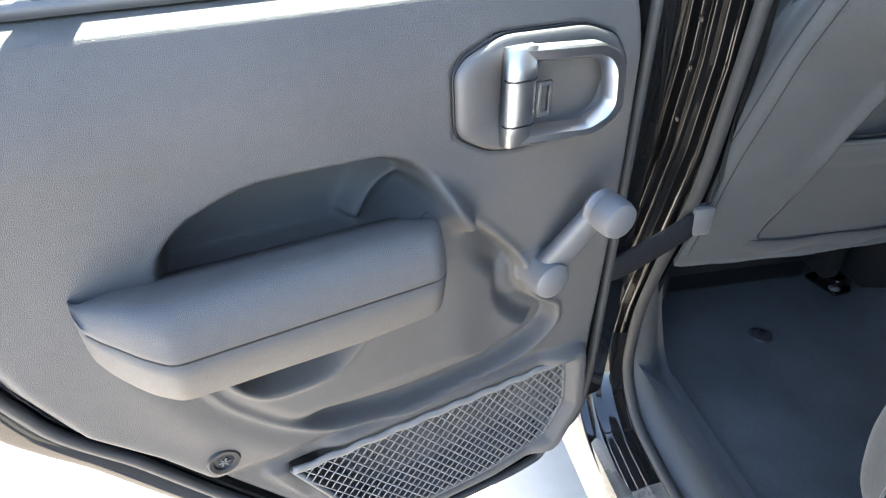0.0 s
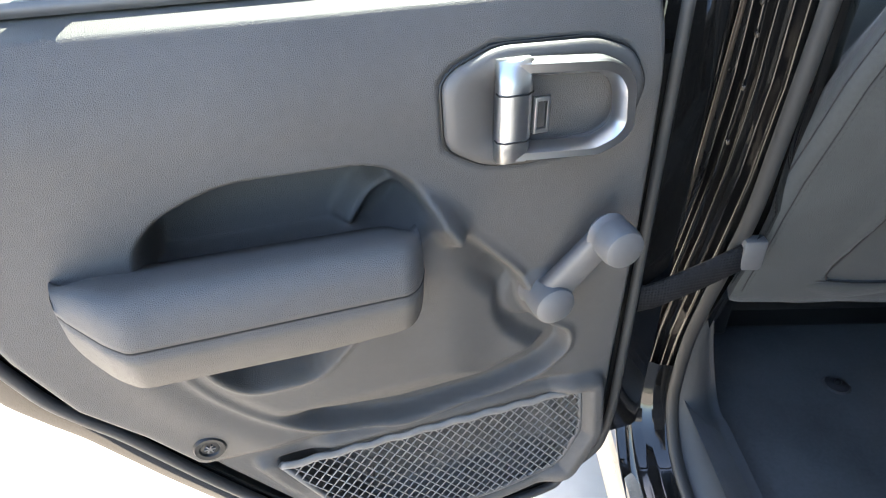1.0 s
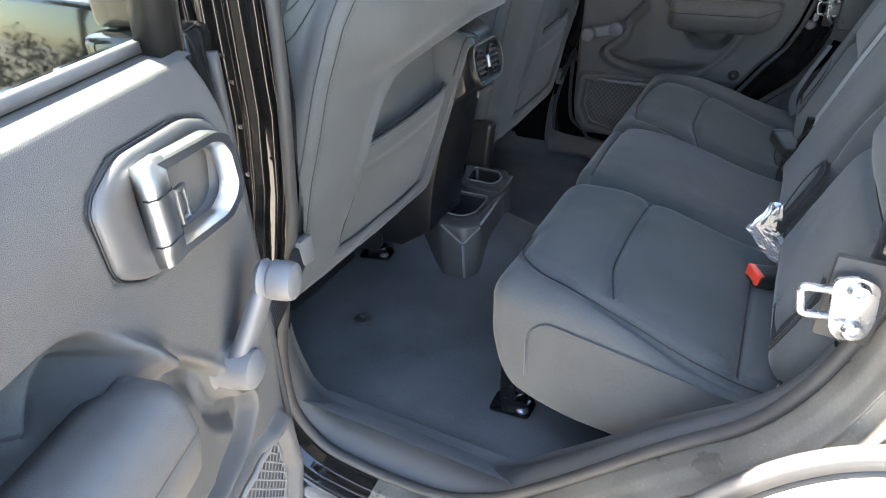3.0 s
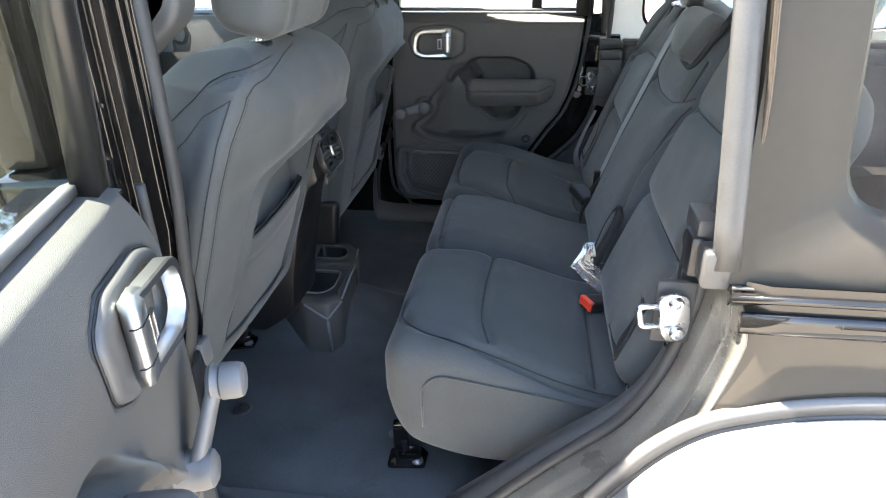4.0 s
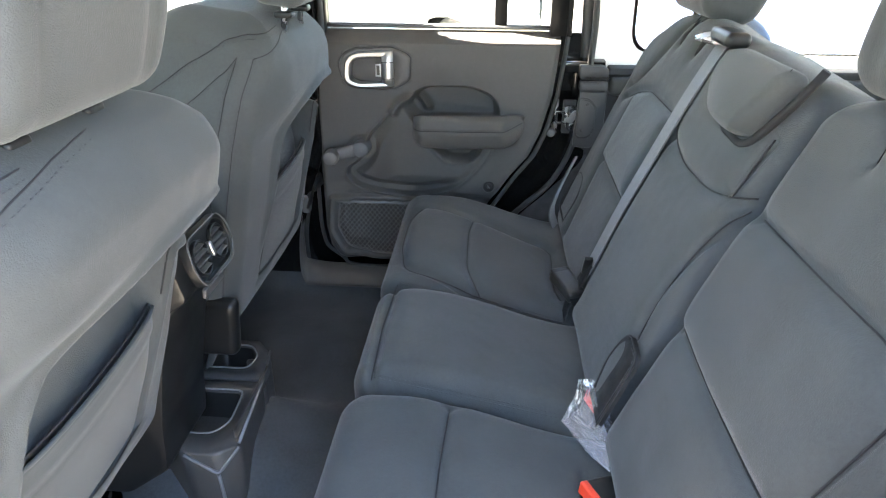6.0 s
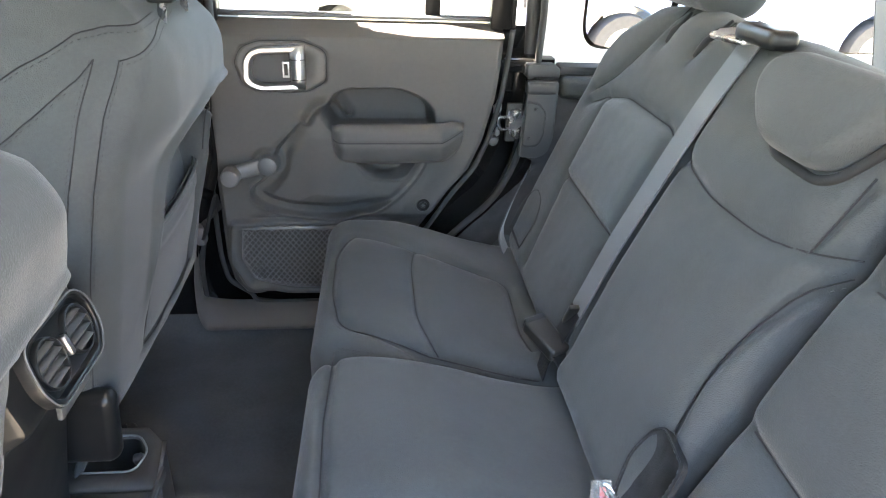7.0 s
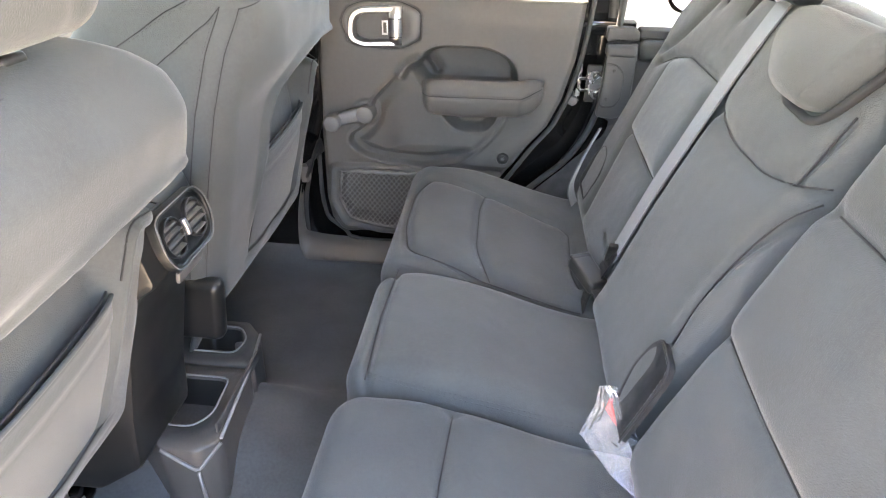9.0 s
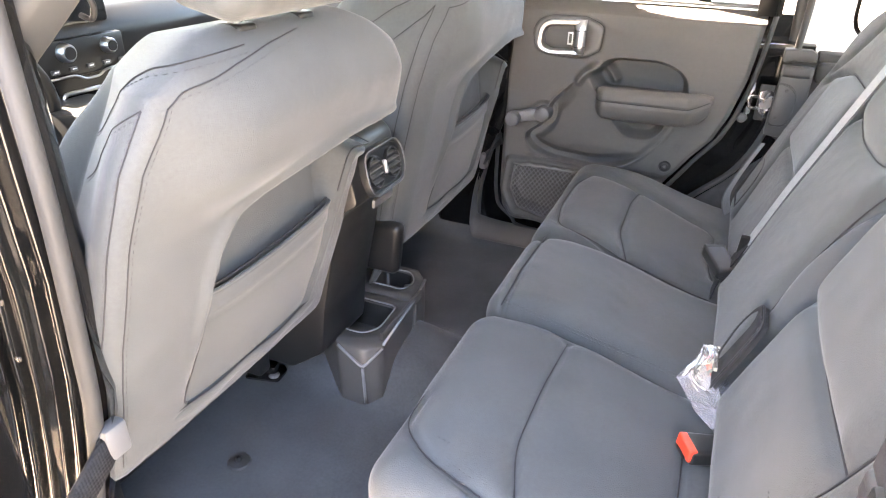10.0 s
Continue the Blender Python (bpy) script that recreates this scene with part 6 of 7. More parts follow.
    # zip strip down the flank, its two seams and the seams over the shoulder
    t0, t1 = zip_turn
    zs = np.linspace(0.80, 1.285, 40)
    v, f = [], []
    for i, zz in enumerate(zs):
        v += skin([t0, t0 * 0.75 + t1 * 0.25, t0 * 0.25 + t1 * 0.75, t1], [zz] * 4, 0.0)
        k = np.array(v[-4:])
        for j, out in enumerate((0.0002, 0.0022, 0.0022, 0.0002)):
            v[-4 + j] = k[j] + rear * out * math.cos(radians(t0)) + np.array([0, -out, 0]) * abs(math.sin(radians(t0)))
        if i:
            f += [(i * 4 - 4 + j, i * 4 - 3 + j, i * 4 + 1 + j, i * 4 + j) for j in range(3)]
    mesh_ob("zip_strip", v, f, FABRIC, bk, "raised cloth strip over the zip")
    for t in (t0, t1):
        seam_tube(skin([t] * 40, zs, 0.0003), bk, 0.0010)
        stitches(skin([t + (4 if t == t0 else -4)] * 40, zs, 0.0006), THREAD, bk)
    for path in ([(t0, 1.285), (-1.0, 1.300), (-0.7, 1.312), (-0.3, 1.322), (0.1, 1.328)], [(t1, 1.285), (-82, 1.262), (-90, 1.252), (-125, 1.205), (-165, 1.130)], [(-0.55, 1.325), (-1.0, 1.322), (-60, 1.318), (-90, 1.308), (-140, 1.262), (-180, 1.185)]):
        n = np.linspace(0, len(path) - 1, 24)
        tt = np.interp(n, range(len(path)), [q[0] if abs(q[0]) > 1 else q[0] for q in path])
        zz = np.interp(n, range(len(path)), [q[1] for q in path])
        tt = [t if abs(t) > 1 or path[-1][0] > -80 else t for t in tt]
        seam_tube(skin(tt, zz, 0.0003), bk, 0.0010)
        stitches(skin(tt, zz - 0.006, 0.0006), THREAD, bk)
    # map pocket: a stretched cloth panel with a hemmed, slightly gaping mouth
    verts, faces = [], []
    nu, nv = 30, 26
    for j in range(nv + 1):
        for i in range(nu + 1):
            k, l = i / nu, j / nv
            zz = 0.815 + l * (1.018 + 0.016 * k + 0.006 * math.sin(k * math.pi) - 0.815)
            left, right = np.interp(zz, [0.80, 1.02], [-0.146, -0.116]), 0.177
            aa = left + (right - left) * k
            s = (zz - z0) / (z1 - z0)
            crown = 0.022 * (1 - (aa / (W / 2)) ** 2) * math.sin(s * math.pi)
            cc = crown - 0.004 + 0.005 * math.sin(k * math.pi) * l - 0.006 * (abs(2 * k - 1) ** 8) + 0.0012 * math.sin(l * 9 + k * 3)
            cc += 0.0028 * math.exp(-((l - 0.86) / 0.04) ** 2) - 0.002 * math.exp(-((l - 0.80) / 0.02) ** 2)
            verts.append(place(np.array([aa]), np.array([cc]), np.array([zz]))[0] - B)
    for j in range(nv):
        for i in range(nu):
            faces.append((j * (nu + 1) + i, j * (nu + 1) + i + 1, (j + 1) * (nu + 1) + i + 1, (j + 1) * (nu + 1) + i))
    pk = mesh_ob("map_pocket", verts, faces, FABRIC, seat, "stretched cloth map pocket")
    sm = pk.modifiers.new("thickness", "SOLIDIFY")
    sm.thickness = 0.003
    sm.offset = -1
    hem = [np.array(verts[nv * (nu + 1) + i]) - rear * 0.0015 for i in range(nu + 1)]
    v2, f2 = sweep(hem, circle(0.0028, 8), up=(0, 0, 1))
    mesh_ob("hem", v2, f2, FABRIC, pk)
    # dark tube behind the hem paints the shade in the mouth
    v2, f2 = sweep([h - rear * 0.0055 + np.array([0, 0, 0.0045]) for h in hem], circle(0.0017, 6), up=(0, 0, 1))
    mesh_ob("mouth_gap", v2, f2, SEAM_SHADE, pk, "painted shade in the gap at the pocket's mouth")
    for col in (0, nu):
        seam_tube([np.array(verts[j * (nu + 1) + col]) + rear * 0.0004 for j in range(nv + 1)], pk, 0.0013)
    # lower skirt flap, hanging forward under the backrest
    verts, faces = [], []
    nu, nv = 44, 12
    for j in range(nv + 1):
        for i in range(nu + 1):
            k, l = i / nu, j / nv
            aa = -0.258 + 0.540 * k
            drop = 0.088 + 0.012 * math.sin(k * math.pi) + tail * max(0.0, 1 - k / 0.16) ** 1.5
            zz = 0.828 - l * drop
            s = max(0.0, (zz - z0) / (z1 - z0))
            cc = 0.004 + 0.022 * (1 - (aa / (W / 2)) ** 2) * math.sin(s * math.pi) - 0.040 * (2 * k - 1) ** 6 - 0.004 * math.exp(-(l / 0.08) ** 2) - 0.03 * l * l
            pt = place(np.array([aa]), np.array([cc + 0.0015 * math.sin(k * 23 + l * 2)]), np.array([zz]))[0]
            verts.append(pt - B)
    for j in range(nv):
        for i in range(nu):
            faces.append((j * (nu + 1) + i, j * (nu + 1) + i + 1, (j + 1) * (nu + 1) + i + 1, (j + 1) * (nu + 1) + i)[::-1])
    sk = mesh_ob("skirt", verts, faces, FABRIC, seat, "cloth skirt flap under the seat back")
    sm = sk.modifiers.new("thickness", "SOLIDIFY")
    sm.thickness = 0.005
    seam_tube([np.array(verts[i]) + rear * 0.001 for i in range(nu + 1)], sk, 0.0014)
    # cushion, seat frame and rails
    v, f = rbox(0.52, 0.50, 0.15, 0.05, 0.02)
    mesh_ob("cushion", v + np.array([-1.00, yc, 0.835]) - B, f, FABRIC, seat)
    part("seat_frame", box(0.40, 0.53, 0.17, 0.02, tuple(np.array([-1.05, yc, 0.705]) - B)), PLASTIC_DARK, seat)
    part("seat_riser", box(0.30, 0.50, 0.15, 0.01, tuple(np.array([-1.08, yc, 0.59]) - B)), PLASTIC_DARK, seat)
    for k in (-1, 1):
        part("seat_rail", box(0.44, 0.035, 0.10, 0.006, tuple(np.array([-1.03, yc + k * 0.185, 0.66]) - B)), PLASTIC_DARK, seat)
    out_side = 1 if yc > 0 else -1
    v, f = rbox(0.46, 0.052, 0.20, 0.022, 0.012)
    v[:, 0] += 0.25 * v[:, 2]
    mesh_ob("side_shield", v + np.array([-1.04, yc + out_side * 0.288, 0.72]) - B, f, PLASTIC_DARK, seat, "dark plastic side shield")
    if tail > 0:
        v, f = rbox(0.17, 0.036, 0.125, 0.016, 0.012)
        v[:, 0] += 0.10 * v[:, 2]
        mesh_ob("side_cover", v + np.array([-0.735, yc - 0.272, 0.790]) - B, f, PLASTIC_DARK, seat, "dark plastic recliner cover")
    head_restraint(tuple(p0 + np.array([0.070, 0.0, 0.396 if tail == 0 else 0.41])), (0.115, 0.265, 0.20), tilt * 0.7, seat, base, 61, 0.055)
    return seat


front_left = front_seat(-0.435, 0.0, (-14, -38), 0.42, 0.6, S_TILT, (0.97, 1.0, 1.02, 1.0, 0.95, 0.84, 0.60), 0.056, "dark grey cloth front seat with a map pocket behind")
front_right = front_seat(0.318, 0.15, (-48, -72), 0.05, 0.0, math.atan(0.19), (0.97, 1.0, 1.02, 0.97, 0.86, 0.70, 0.50), 0.030, "dark grey cloth passenger seat with a map pocket behind")


# ---- centre console ----
def resample(poly, center, n):
    """Points of a star-shaped outline at even angles round a centre."""
    out = []
    for i in range(n):
        a = 2 * math.pi * i / n
        d = np.array([math.cos(a), math.sin(a)])
        best = None
        for p, q in zip(poly, list(poly[1:]) + [poly[0]]):
            p, q = np.array(p) - center, np.array(q) - center
            e = q - p
            den = d[0] * e[1] - d[1] * e[0]
            if abs(den) < 1e-12:
                continue
            t = (p[0] * e[1] - p[1] * e[0]) / den
            s = (p[0] * d[1] - p[1] * d[0]) / den
            if t > 0 and -1e-9 <= s <= 1 + 1e-9 and (best is None or t < best):
                best = t
        out.append(center + d * best)
    return out


def cup_half(outer, hole, z_top, z_low, parent, n=64, notch=False):
    """One half of the cup-holder block: top face, well, and outer walls."""
    c = np.mean(np.array(hole), axis=0)
    ro, rh = resample(outer, c, n), resample([tuple(p) for p in round_line(hole, 0.014, 4, closed=True)], c, n)
    rings = []
    rings.append([(p[0], p[1], z_low) for p in [c + (q - c) * 0.97 for q in ro]])
    rings.append([(p[0], p[1], z_top - 0.006) for p in ro])
    rings.append([(p[0], p[1], z_top) for p in [c + (q - c) * 0.965 for q in ro]])
    lip = []
    for q in rh:
        lip.append(c + (q - c) * 1.06)
    rings.append([(p[0], p[1], z_top - 0.001) for p in lip])
    rings.append([(p[0], p[1], z_top - 0.005) for p in rh])
    rings.append([(p[0], p[1], z_top - 0.085) for p in [c + (q - c) * 0.86 for q in rh]])
    verts = [p for r in rings for p in r]
    faces = []
    for r in range(len(rings) - 1):
        for i in range(n):
            j = (i + 1) % n
            faces.append((r * n + i, r * n + j, (r + 1) * n + j, (r + 1) * n + i))
    faces.append(tuple((len(rings) - 1) * n + i for i in range(n)))
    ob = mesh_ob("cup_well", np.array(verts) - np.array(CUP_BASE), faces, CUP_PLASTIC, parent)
    # well walls and floor coloured darker to deepen their shade
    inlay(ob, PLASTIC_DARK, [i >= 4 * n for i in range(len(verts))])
    # pale ring paints the highlight on the well's rim
    v, f = sweep([np.array([p[0], p[1], z_top + 0.0012]) - np.array(CUP_BASE) for p in lip], circle(0.0018, 6), closed=True)
    mesh_ob("rim_line", v, f, EDGE_GLINT, ob)
    return ob


CUP_BASE = (-0.70, 0.0, FLOOR_Z)
cups = thing("cup_holder", "dark plastic rear cup holder with two square wells on the tunnel", "cup holder", CUP_BASE)
near_out = [(-0.800, 0.035), (-0.800, -0.080), (-0.690, -0.166), (-0.632, -0.168), (-0.600, -0.140), (-0.612, 0.035)]
near_hole = [(-0.765, 0.000), (-0.765, -0.065), (-0.705, -0.115), (-0.660, -0.115), (-0.640, -0.085), (-0.645, 0.000)]
far_out = [(-0.800, 0.036), (-0.612, 0.036), (-0.630, 0.130), (-0.665, 0.168), (-0.800, 0.168)]
far_hole = [(-0.745, 0.070), (-0.660, 0.070), (-0.652, 0.110), (-0.675, 0.145), (-0.745, 0.145)]
cup_half(near_out, near_hole, 0.668, FLOOR_Z, cups)
cup_half(far_out, far_hole, 0.672, FLOOR_Z, cups)
# bright rubber fingers in the wells
for x, y in ((-0.735, -0.015), (-0.675, 0.128)):
    bm = lathe([(0.0, 0.010), (0.006, 0.008), (0.009, 0.003), (0.0095, -0.006), (0.0, -0.008)], 14)
    part("grip_finger", move(bm, Matrix.Translation(np.array([x, y, 0.640]) - np.array(CUP_BASE)) @ Matrix.Rotation(radians(70), 4, "Y")), TRIM_LIGHT, cups)
# pale tubes that paint the highlights on the chamfered edges at the tip
for pts in ([(-0.690, -0.1675, 0.664), (-0.632, -0.1700, 0.625), (-0.600, -0.1420, 0.664)], [(-0.632, -0.1695, 0.622), (-0.630, -0.166, 0.530)], [(-0.600, -0.138, 0.671), (-0.612, 0.035, 0.678), (-0.628, 0.125, 0.676)]):
    v, f = sweep([np.array(p) - np.array(CUP_BASE) for p in round_line(pts, 0.01, 3)], circle(0.0032, 6), up=(1, 1, 1))
    mesh_ob("edge_line", v, f, EDGE_GLINT, cups)
# raised flap along the rear wall of the near well
part("wall_lip", box(0.006, 0.19, 0.022, 0.0028, tuple(np.array([-0.612, -0.03, 0.676]) - np.array(CUP_BASE))), CUP_PLASTIC, cups)

console = thing("centre_console", "black centre console with rear air vents", "console", (-0.80, -0.05, FLOOR_Z + 0.03))
CB = np.array((-0.80, -0.05, FLOOR_Z + 0.03))
prof = [(-0.78, 0.60), (-0.700, 0.66), (-0.690, 0.76), (-0.655, 0.93), (-0.640, 0.975), (-0.605, 1.000), (-0.628, 1.095), (-0.66, 1.115), (-1.45, 1.06), (-1.45, 0.60)]
bm = plate([tuple(p) for p in round_line(prof, 0.012, 3, closed=True)], 0.17, 0.010)
part("console_body", move(bm, Matrix.Translation(-CB) @ Matrix(((1, 0, 0, 0), (0, 0, 1, -0.205), (0, 1, 0, 0), (0, 0, 0, 1)))), PLASTIC_DARK, console)
part("console_side", box(0.62, 0.14, 0.40, 0.02, tuple(np.array([-1.13, 0.020, 0.755]) - CB)), PLASTIC_DARK, console)
# vent surround: two round-cornered outlets side by side with blades
vent = new("vent_panel")
vent.parent = console
vent.empty_display_size = 0.02
VM = Matrix.Translation(Vector((-0.612, -0.110, 1.040)) - Vector(CB)) @ Matrix.Rotation(radians(-14), 4, "Y") @ Matrix(((0, 0, 1, 0), (1, 0, 0, 0), (0, 1, 0, 0), (0, 0, 0, 1))) @ Matrix.Scale(0.84, 4)
out = round_line([(-.076, .050), (.060, .050), (.082, .022), (.080, -.020), (.058, -.048), (-.070, -.048), (-.084, -.010)], 0.022, 5, closed=True)
inn = [p * np.array([0.90, 0.84]) for p in out]
part("surround", move(ring_plate([tuple(p) for p in out], [tuple(p) for p in inn], 0.016, 0.004), VM), PLASTIC_DARK, vent, "dark vent surround with a pale edge")
v, f = sweep([np.array(VM @ Vector((p[0] * 0.985, p[1] * 0.975, 0.0165))) for p in out], circle(0.0011, 6), up=(1, 0, 0), closed=True)
mesh_ob("edge_line", v, f, TRIM_LIGHT, vent)
part("face", move(plate([tuple(p) for p in inn], 0.006, 0.0), VM), PLASTIC_DARK, vent)
for k in (-1, 1):
    ring_o = [(0.031 * math.cos(q), 0.034 * math.sin(q)) for q in np.linspace(0, 2 * math.pi, 28, endpoint=False)]
    ring_i = [(0.027 * math.cos(q), 0.030 * math.sin(q)) for q in np.linspace(0, 2 * math.pi, 28, endpoint=False)]
    part("outlet", move(ring_plate(ring_o, ring_i, 0.008, 0.002), VM @ Matrix.Translation((k * 0.037, 0, 0.006))), PLASTIC_DARK, vent)
    for j in range(4):
        w = 2 * 0.027 * math.sqrt(1 - ((j - 1.5) * 0.5) ** 2 * 0.8)
        part("blade", move(box(w, 0.0020, 0.010, 0.0007), VM @ Matrix.Translation((k * 0.037, -0.020 + j * 0.0133, 0.009)) @ Matrix.Rotation(radians(25), 4, "X")), TRIM_SMOOTH, vent)
part("thumb_wheel", move(box(0.010, 0.030, 0.012, 0.004), VM @ Matrix.Translation((0.0, 0, 0.012))), CHROME, vent, "bright vent thumb wheel")
part("port_panel", move(box(0.085, 0.020, 0.008, 0.003), VM @ Matrix.Translation((-0.005, -0.068, -0.010)) @ Matrix.Rotation(radians(20), 4, "X")), TRIM_SMOOTH, vent, "dark strip under the vents")

# ---- floor fittings ----
for at in ((-0.775, -0.395), (-0.789, 0.330)):
    plug = thing("floor_plug", "round black carpet retaining plug on the floor", "plug", (at[0], at[1], FLOOR_Z + 0.001), group="floor plugs")
    part("disc", lathe([(0.0, 0.004), (0.006, 0.005), (0.010, 0.0045), (0.013, 0.003), (0.020, 0.0035), (0.023, 0.0)], 24), TRIM_DEEP, plug)
    part("post", lathe([(0.0, 0.014), (0.004, 0.013), (0.006, 0.009), (0.0055, 0.004)], 14), PLASTIC_DARK, plug)
for at in ((-0.408, -0.430, FLOOR_Z + 0.002), (-0.405, 0.285, FLOOR_Z + 0.012)):
    ringo = part("floor_eyelet", move(lathe([(0.008, 0.0), (0.009, 0.003), (0.014, 0.003), (0.017, 0.0)], 20), Matrix.Translation(at)), TRIM_LIGHT)
    tagged(ringo, "small grey metal eyelet in the carpet", "eyelet", "floor eyelets")
for at, k in (((-0.862, -0.190, FLOOR_Z + 0.035), 0.3), ((-0.84, 0.20, FLOOR_Z + 0.03), -0.3)):
    seat_bracket(at, k, "glossy black front seat anchor bracket with a bolt")


# ---- belts and buckles ----
def ribbon(name, points, width, mat, parent, base, across=(0, 1, 0), thick=0.0014):
    path = round_line([np.array(p) - np.array(base) for p in points], 0.03, 5)
    n = len(path)
    verts, faces = [], []
    ac = np.array(across, float)
    for i, p in enumerate(path):
        d = path[min(i + 1, n - 1)] - path[max(i - 1, 0)]
        d /= np.linalg.norm(d) + 1e-12
        a = ac - d * (ac @ d)
        a /= np.linalg.norm(a)
        nrm = np.cross(d, a)
        for s, h in ((-0.5, 0.0), (-0.48, 0.5), (0.48, 0.5), (0.5, 0.0), (0.48, -0.5), (-0.48, -0.5)):
            verts.append(p + a * width * s + nrm * thick * 2 * h)
    for i in range(n - 1):
        for j in range(6):
            faces.append((i * 6 + j, i * 6 + (j + 1) % 6, (i + 1) * 6 + (j + 1) % 6, (i + 1) * 6 + j))
    ob = mesh_ob(name, verts, faces, mat, parent)
    ob.data.set_sharp_from_angle(angle=radians(40))
    return ob


base = tuple(back_at(0.11, 0.86, 0.01))
belt = thing("seat_belt", "grey centre seat belt lying down the backrest", "seat belt", base)
pts = [back_at(0.066, 1.347, 0.018), back_at(0.071, 1.326, 0.021), back_at(0.086, 1.250, 0.022), back_at(0.093, 1.19, 0.021), back_at(0.107, 1.035, 0.018), back_at(0.110, 0.91, 0.012)]
ribbon("webbing", pts, 0.044, WEBBING, belt, base)
pts = [back_at(0.110, 0.925, 0.014), back_at(0.112, 0.88, 0.014), back_at(0.118, 0.83, 0.012), back_at(0.120, 0.800, 0.004)]
ribbon("lower_strap", pts, 0.040, WEB_BLACK, belt, base)
part("adjuster", move(box(0.050, 0.016, 0.008, 0.002), Matrix.Translation(Vector(back_at(0.110, 0.915, 0.018)) - Vector(base)) @ Matrix.Rotation(radians(90), 4, "Z") @ Matrix.Rotation(radians(60), 4, "Y")), PLASTIC_DARK, belt)
tp = back_at(0.090, 1.324, 0.030)
bm = plate([tuple(p) for p in round_line([(-.040, -.016), (.030, -.019), (.042, .0), (.030, .019), (-.030, .017)], 0.008, 3, closed=True)], 0.006, 0.002)
part("tongue", move(bm, Matrix.Translation(Vector(tp) - Vector(base)) @ Matrix.Rotation(radians(100), 4, "Z") @ Matrix.Rotation(radians(-12), 4, "X")), STEEL, belt, "steel belt tongue")
v, f = rbox(0.086, 0.036, 0.022, 0.009, 0.006)
part_ob = mesh_ob("tongue_cover", v @ np.array(((0, 1, 0), (1, 0, 0), (0, 0, 1))).T + np.array(tp) + np.array([0.006, -0.050, 0.012]) - np.array(base), f, PLASTIC_DARK, belt, flip=True)


def buckle(at, direction, label, button):
    """A belt buckle block with its push button at the outer end."""
    t = thing("belt_buckle", label, "buckle", at, group="belt buckles")
    d = Vector(direction).normalized()
    m = d.to_track_quat("X", "Z").to_matrix().to_4x4()
    v, f = rbox(0.075, 0.040, 0.024, 0.006, 0.006)
    v[:, 1] *= 1 + 0.10 * (v[:, 0] / 0.0375)
    mesh_ob("body", [m @ Vector(p) for p in v], f, PLASTIC_DARK, t)
    v, f = rbox(0.012, 0.039, 0.020, 0.003, 0.004)
    mesh_ob("button", [m @ (Vector(p) + Vector((0.0345, 0, 0.0025))) for p in v], f, button, t, "push button")
    v, f = rbox(0.004, 0.024, 0.004, 0.001, 0.004)
    mesh_ob("slot", [m @ (Vector(p) + Vector((0.0405, 0, -0.006))) for p in v], f, PLASTIC_DARK, t)
    ribbon("stalk", [at, tuple(Vector(at) - d * 0.05), tuple(Vector(at) - d * 0.075 + Vector((0.01, 0, -0.03)))], 0.034, WEB_BLACK, t, at, tuple(m @ Vector((0, 1, 0))))


buckle((0.002, -0.335, 0.817), (-0.78, -0.40, 0.10), "black belt buckle with a bright red button on the cushion", RED)
buckle((-0.016, 0.116, 0.874), (-0.40, 0.86, 0.22), "black belt buckle standing between the cushions", PLASTIC_DARK)
ob2 = thing("outer_belt", "grey lap belt end emerging beside the cushion", "seat belt", (0.0, 0.545, 0.80))
ribbon("webbing", [(0.04, 0.575, 0.98), (0.005, 0.565, 0.90), (-0.015, 0.552, 0.84), (0.005, 0.545, 0.79)], 0.045, WEBBING, ob2, (0.0, 0.545, 0.80), (0.4, 1, 0))
ob3 = thing("outer_belt", "black lap belt anchor beside the near cushion", "seat belt", (0.035, -0.595, 0.78))
ribbon("webbing", [(0.085, -0.625, 0.90), (0.055, -0.612, 0.84), (0.030, -0.600, 0.79), (0.035, -0.59, 0.75)], 0.042, WEB_BLACK, ob3, (0.035, -0.595, 0.78), (0.3, 1, 0))
part("anchor_plate", box(0.004, 0.016, 0.045, 0.0015, (-0.012, 0.0, 0.018)), STEEL, ob3, "steel anchor tab")
rear_strap = thing("shoulder_belt", "grey shoulder belt hanging behind the bench", "seat belt", (0.75, 0.55, 1.17))
ribbon("webbing", [(0.60, 0.58, 1.80), (0.68, 0.57, 1.45), (0.76, 0.55, 1.16)], 0.047, WEBBING, rear_strap, (0.75, 0.55, 1.17), (1, 0.3, 0))

# ---- clear plastic bag with a red tag ----
rng = random.Random(11)
BAGP = (0.0, -0.215, 0.82)
BAG_AT = (-0.008, -0.238, 0.823)
bag = thing("plastic_bag", "small clear plastic bag with red tag in the seat crease", "bag", BAG_AT)
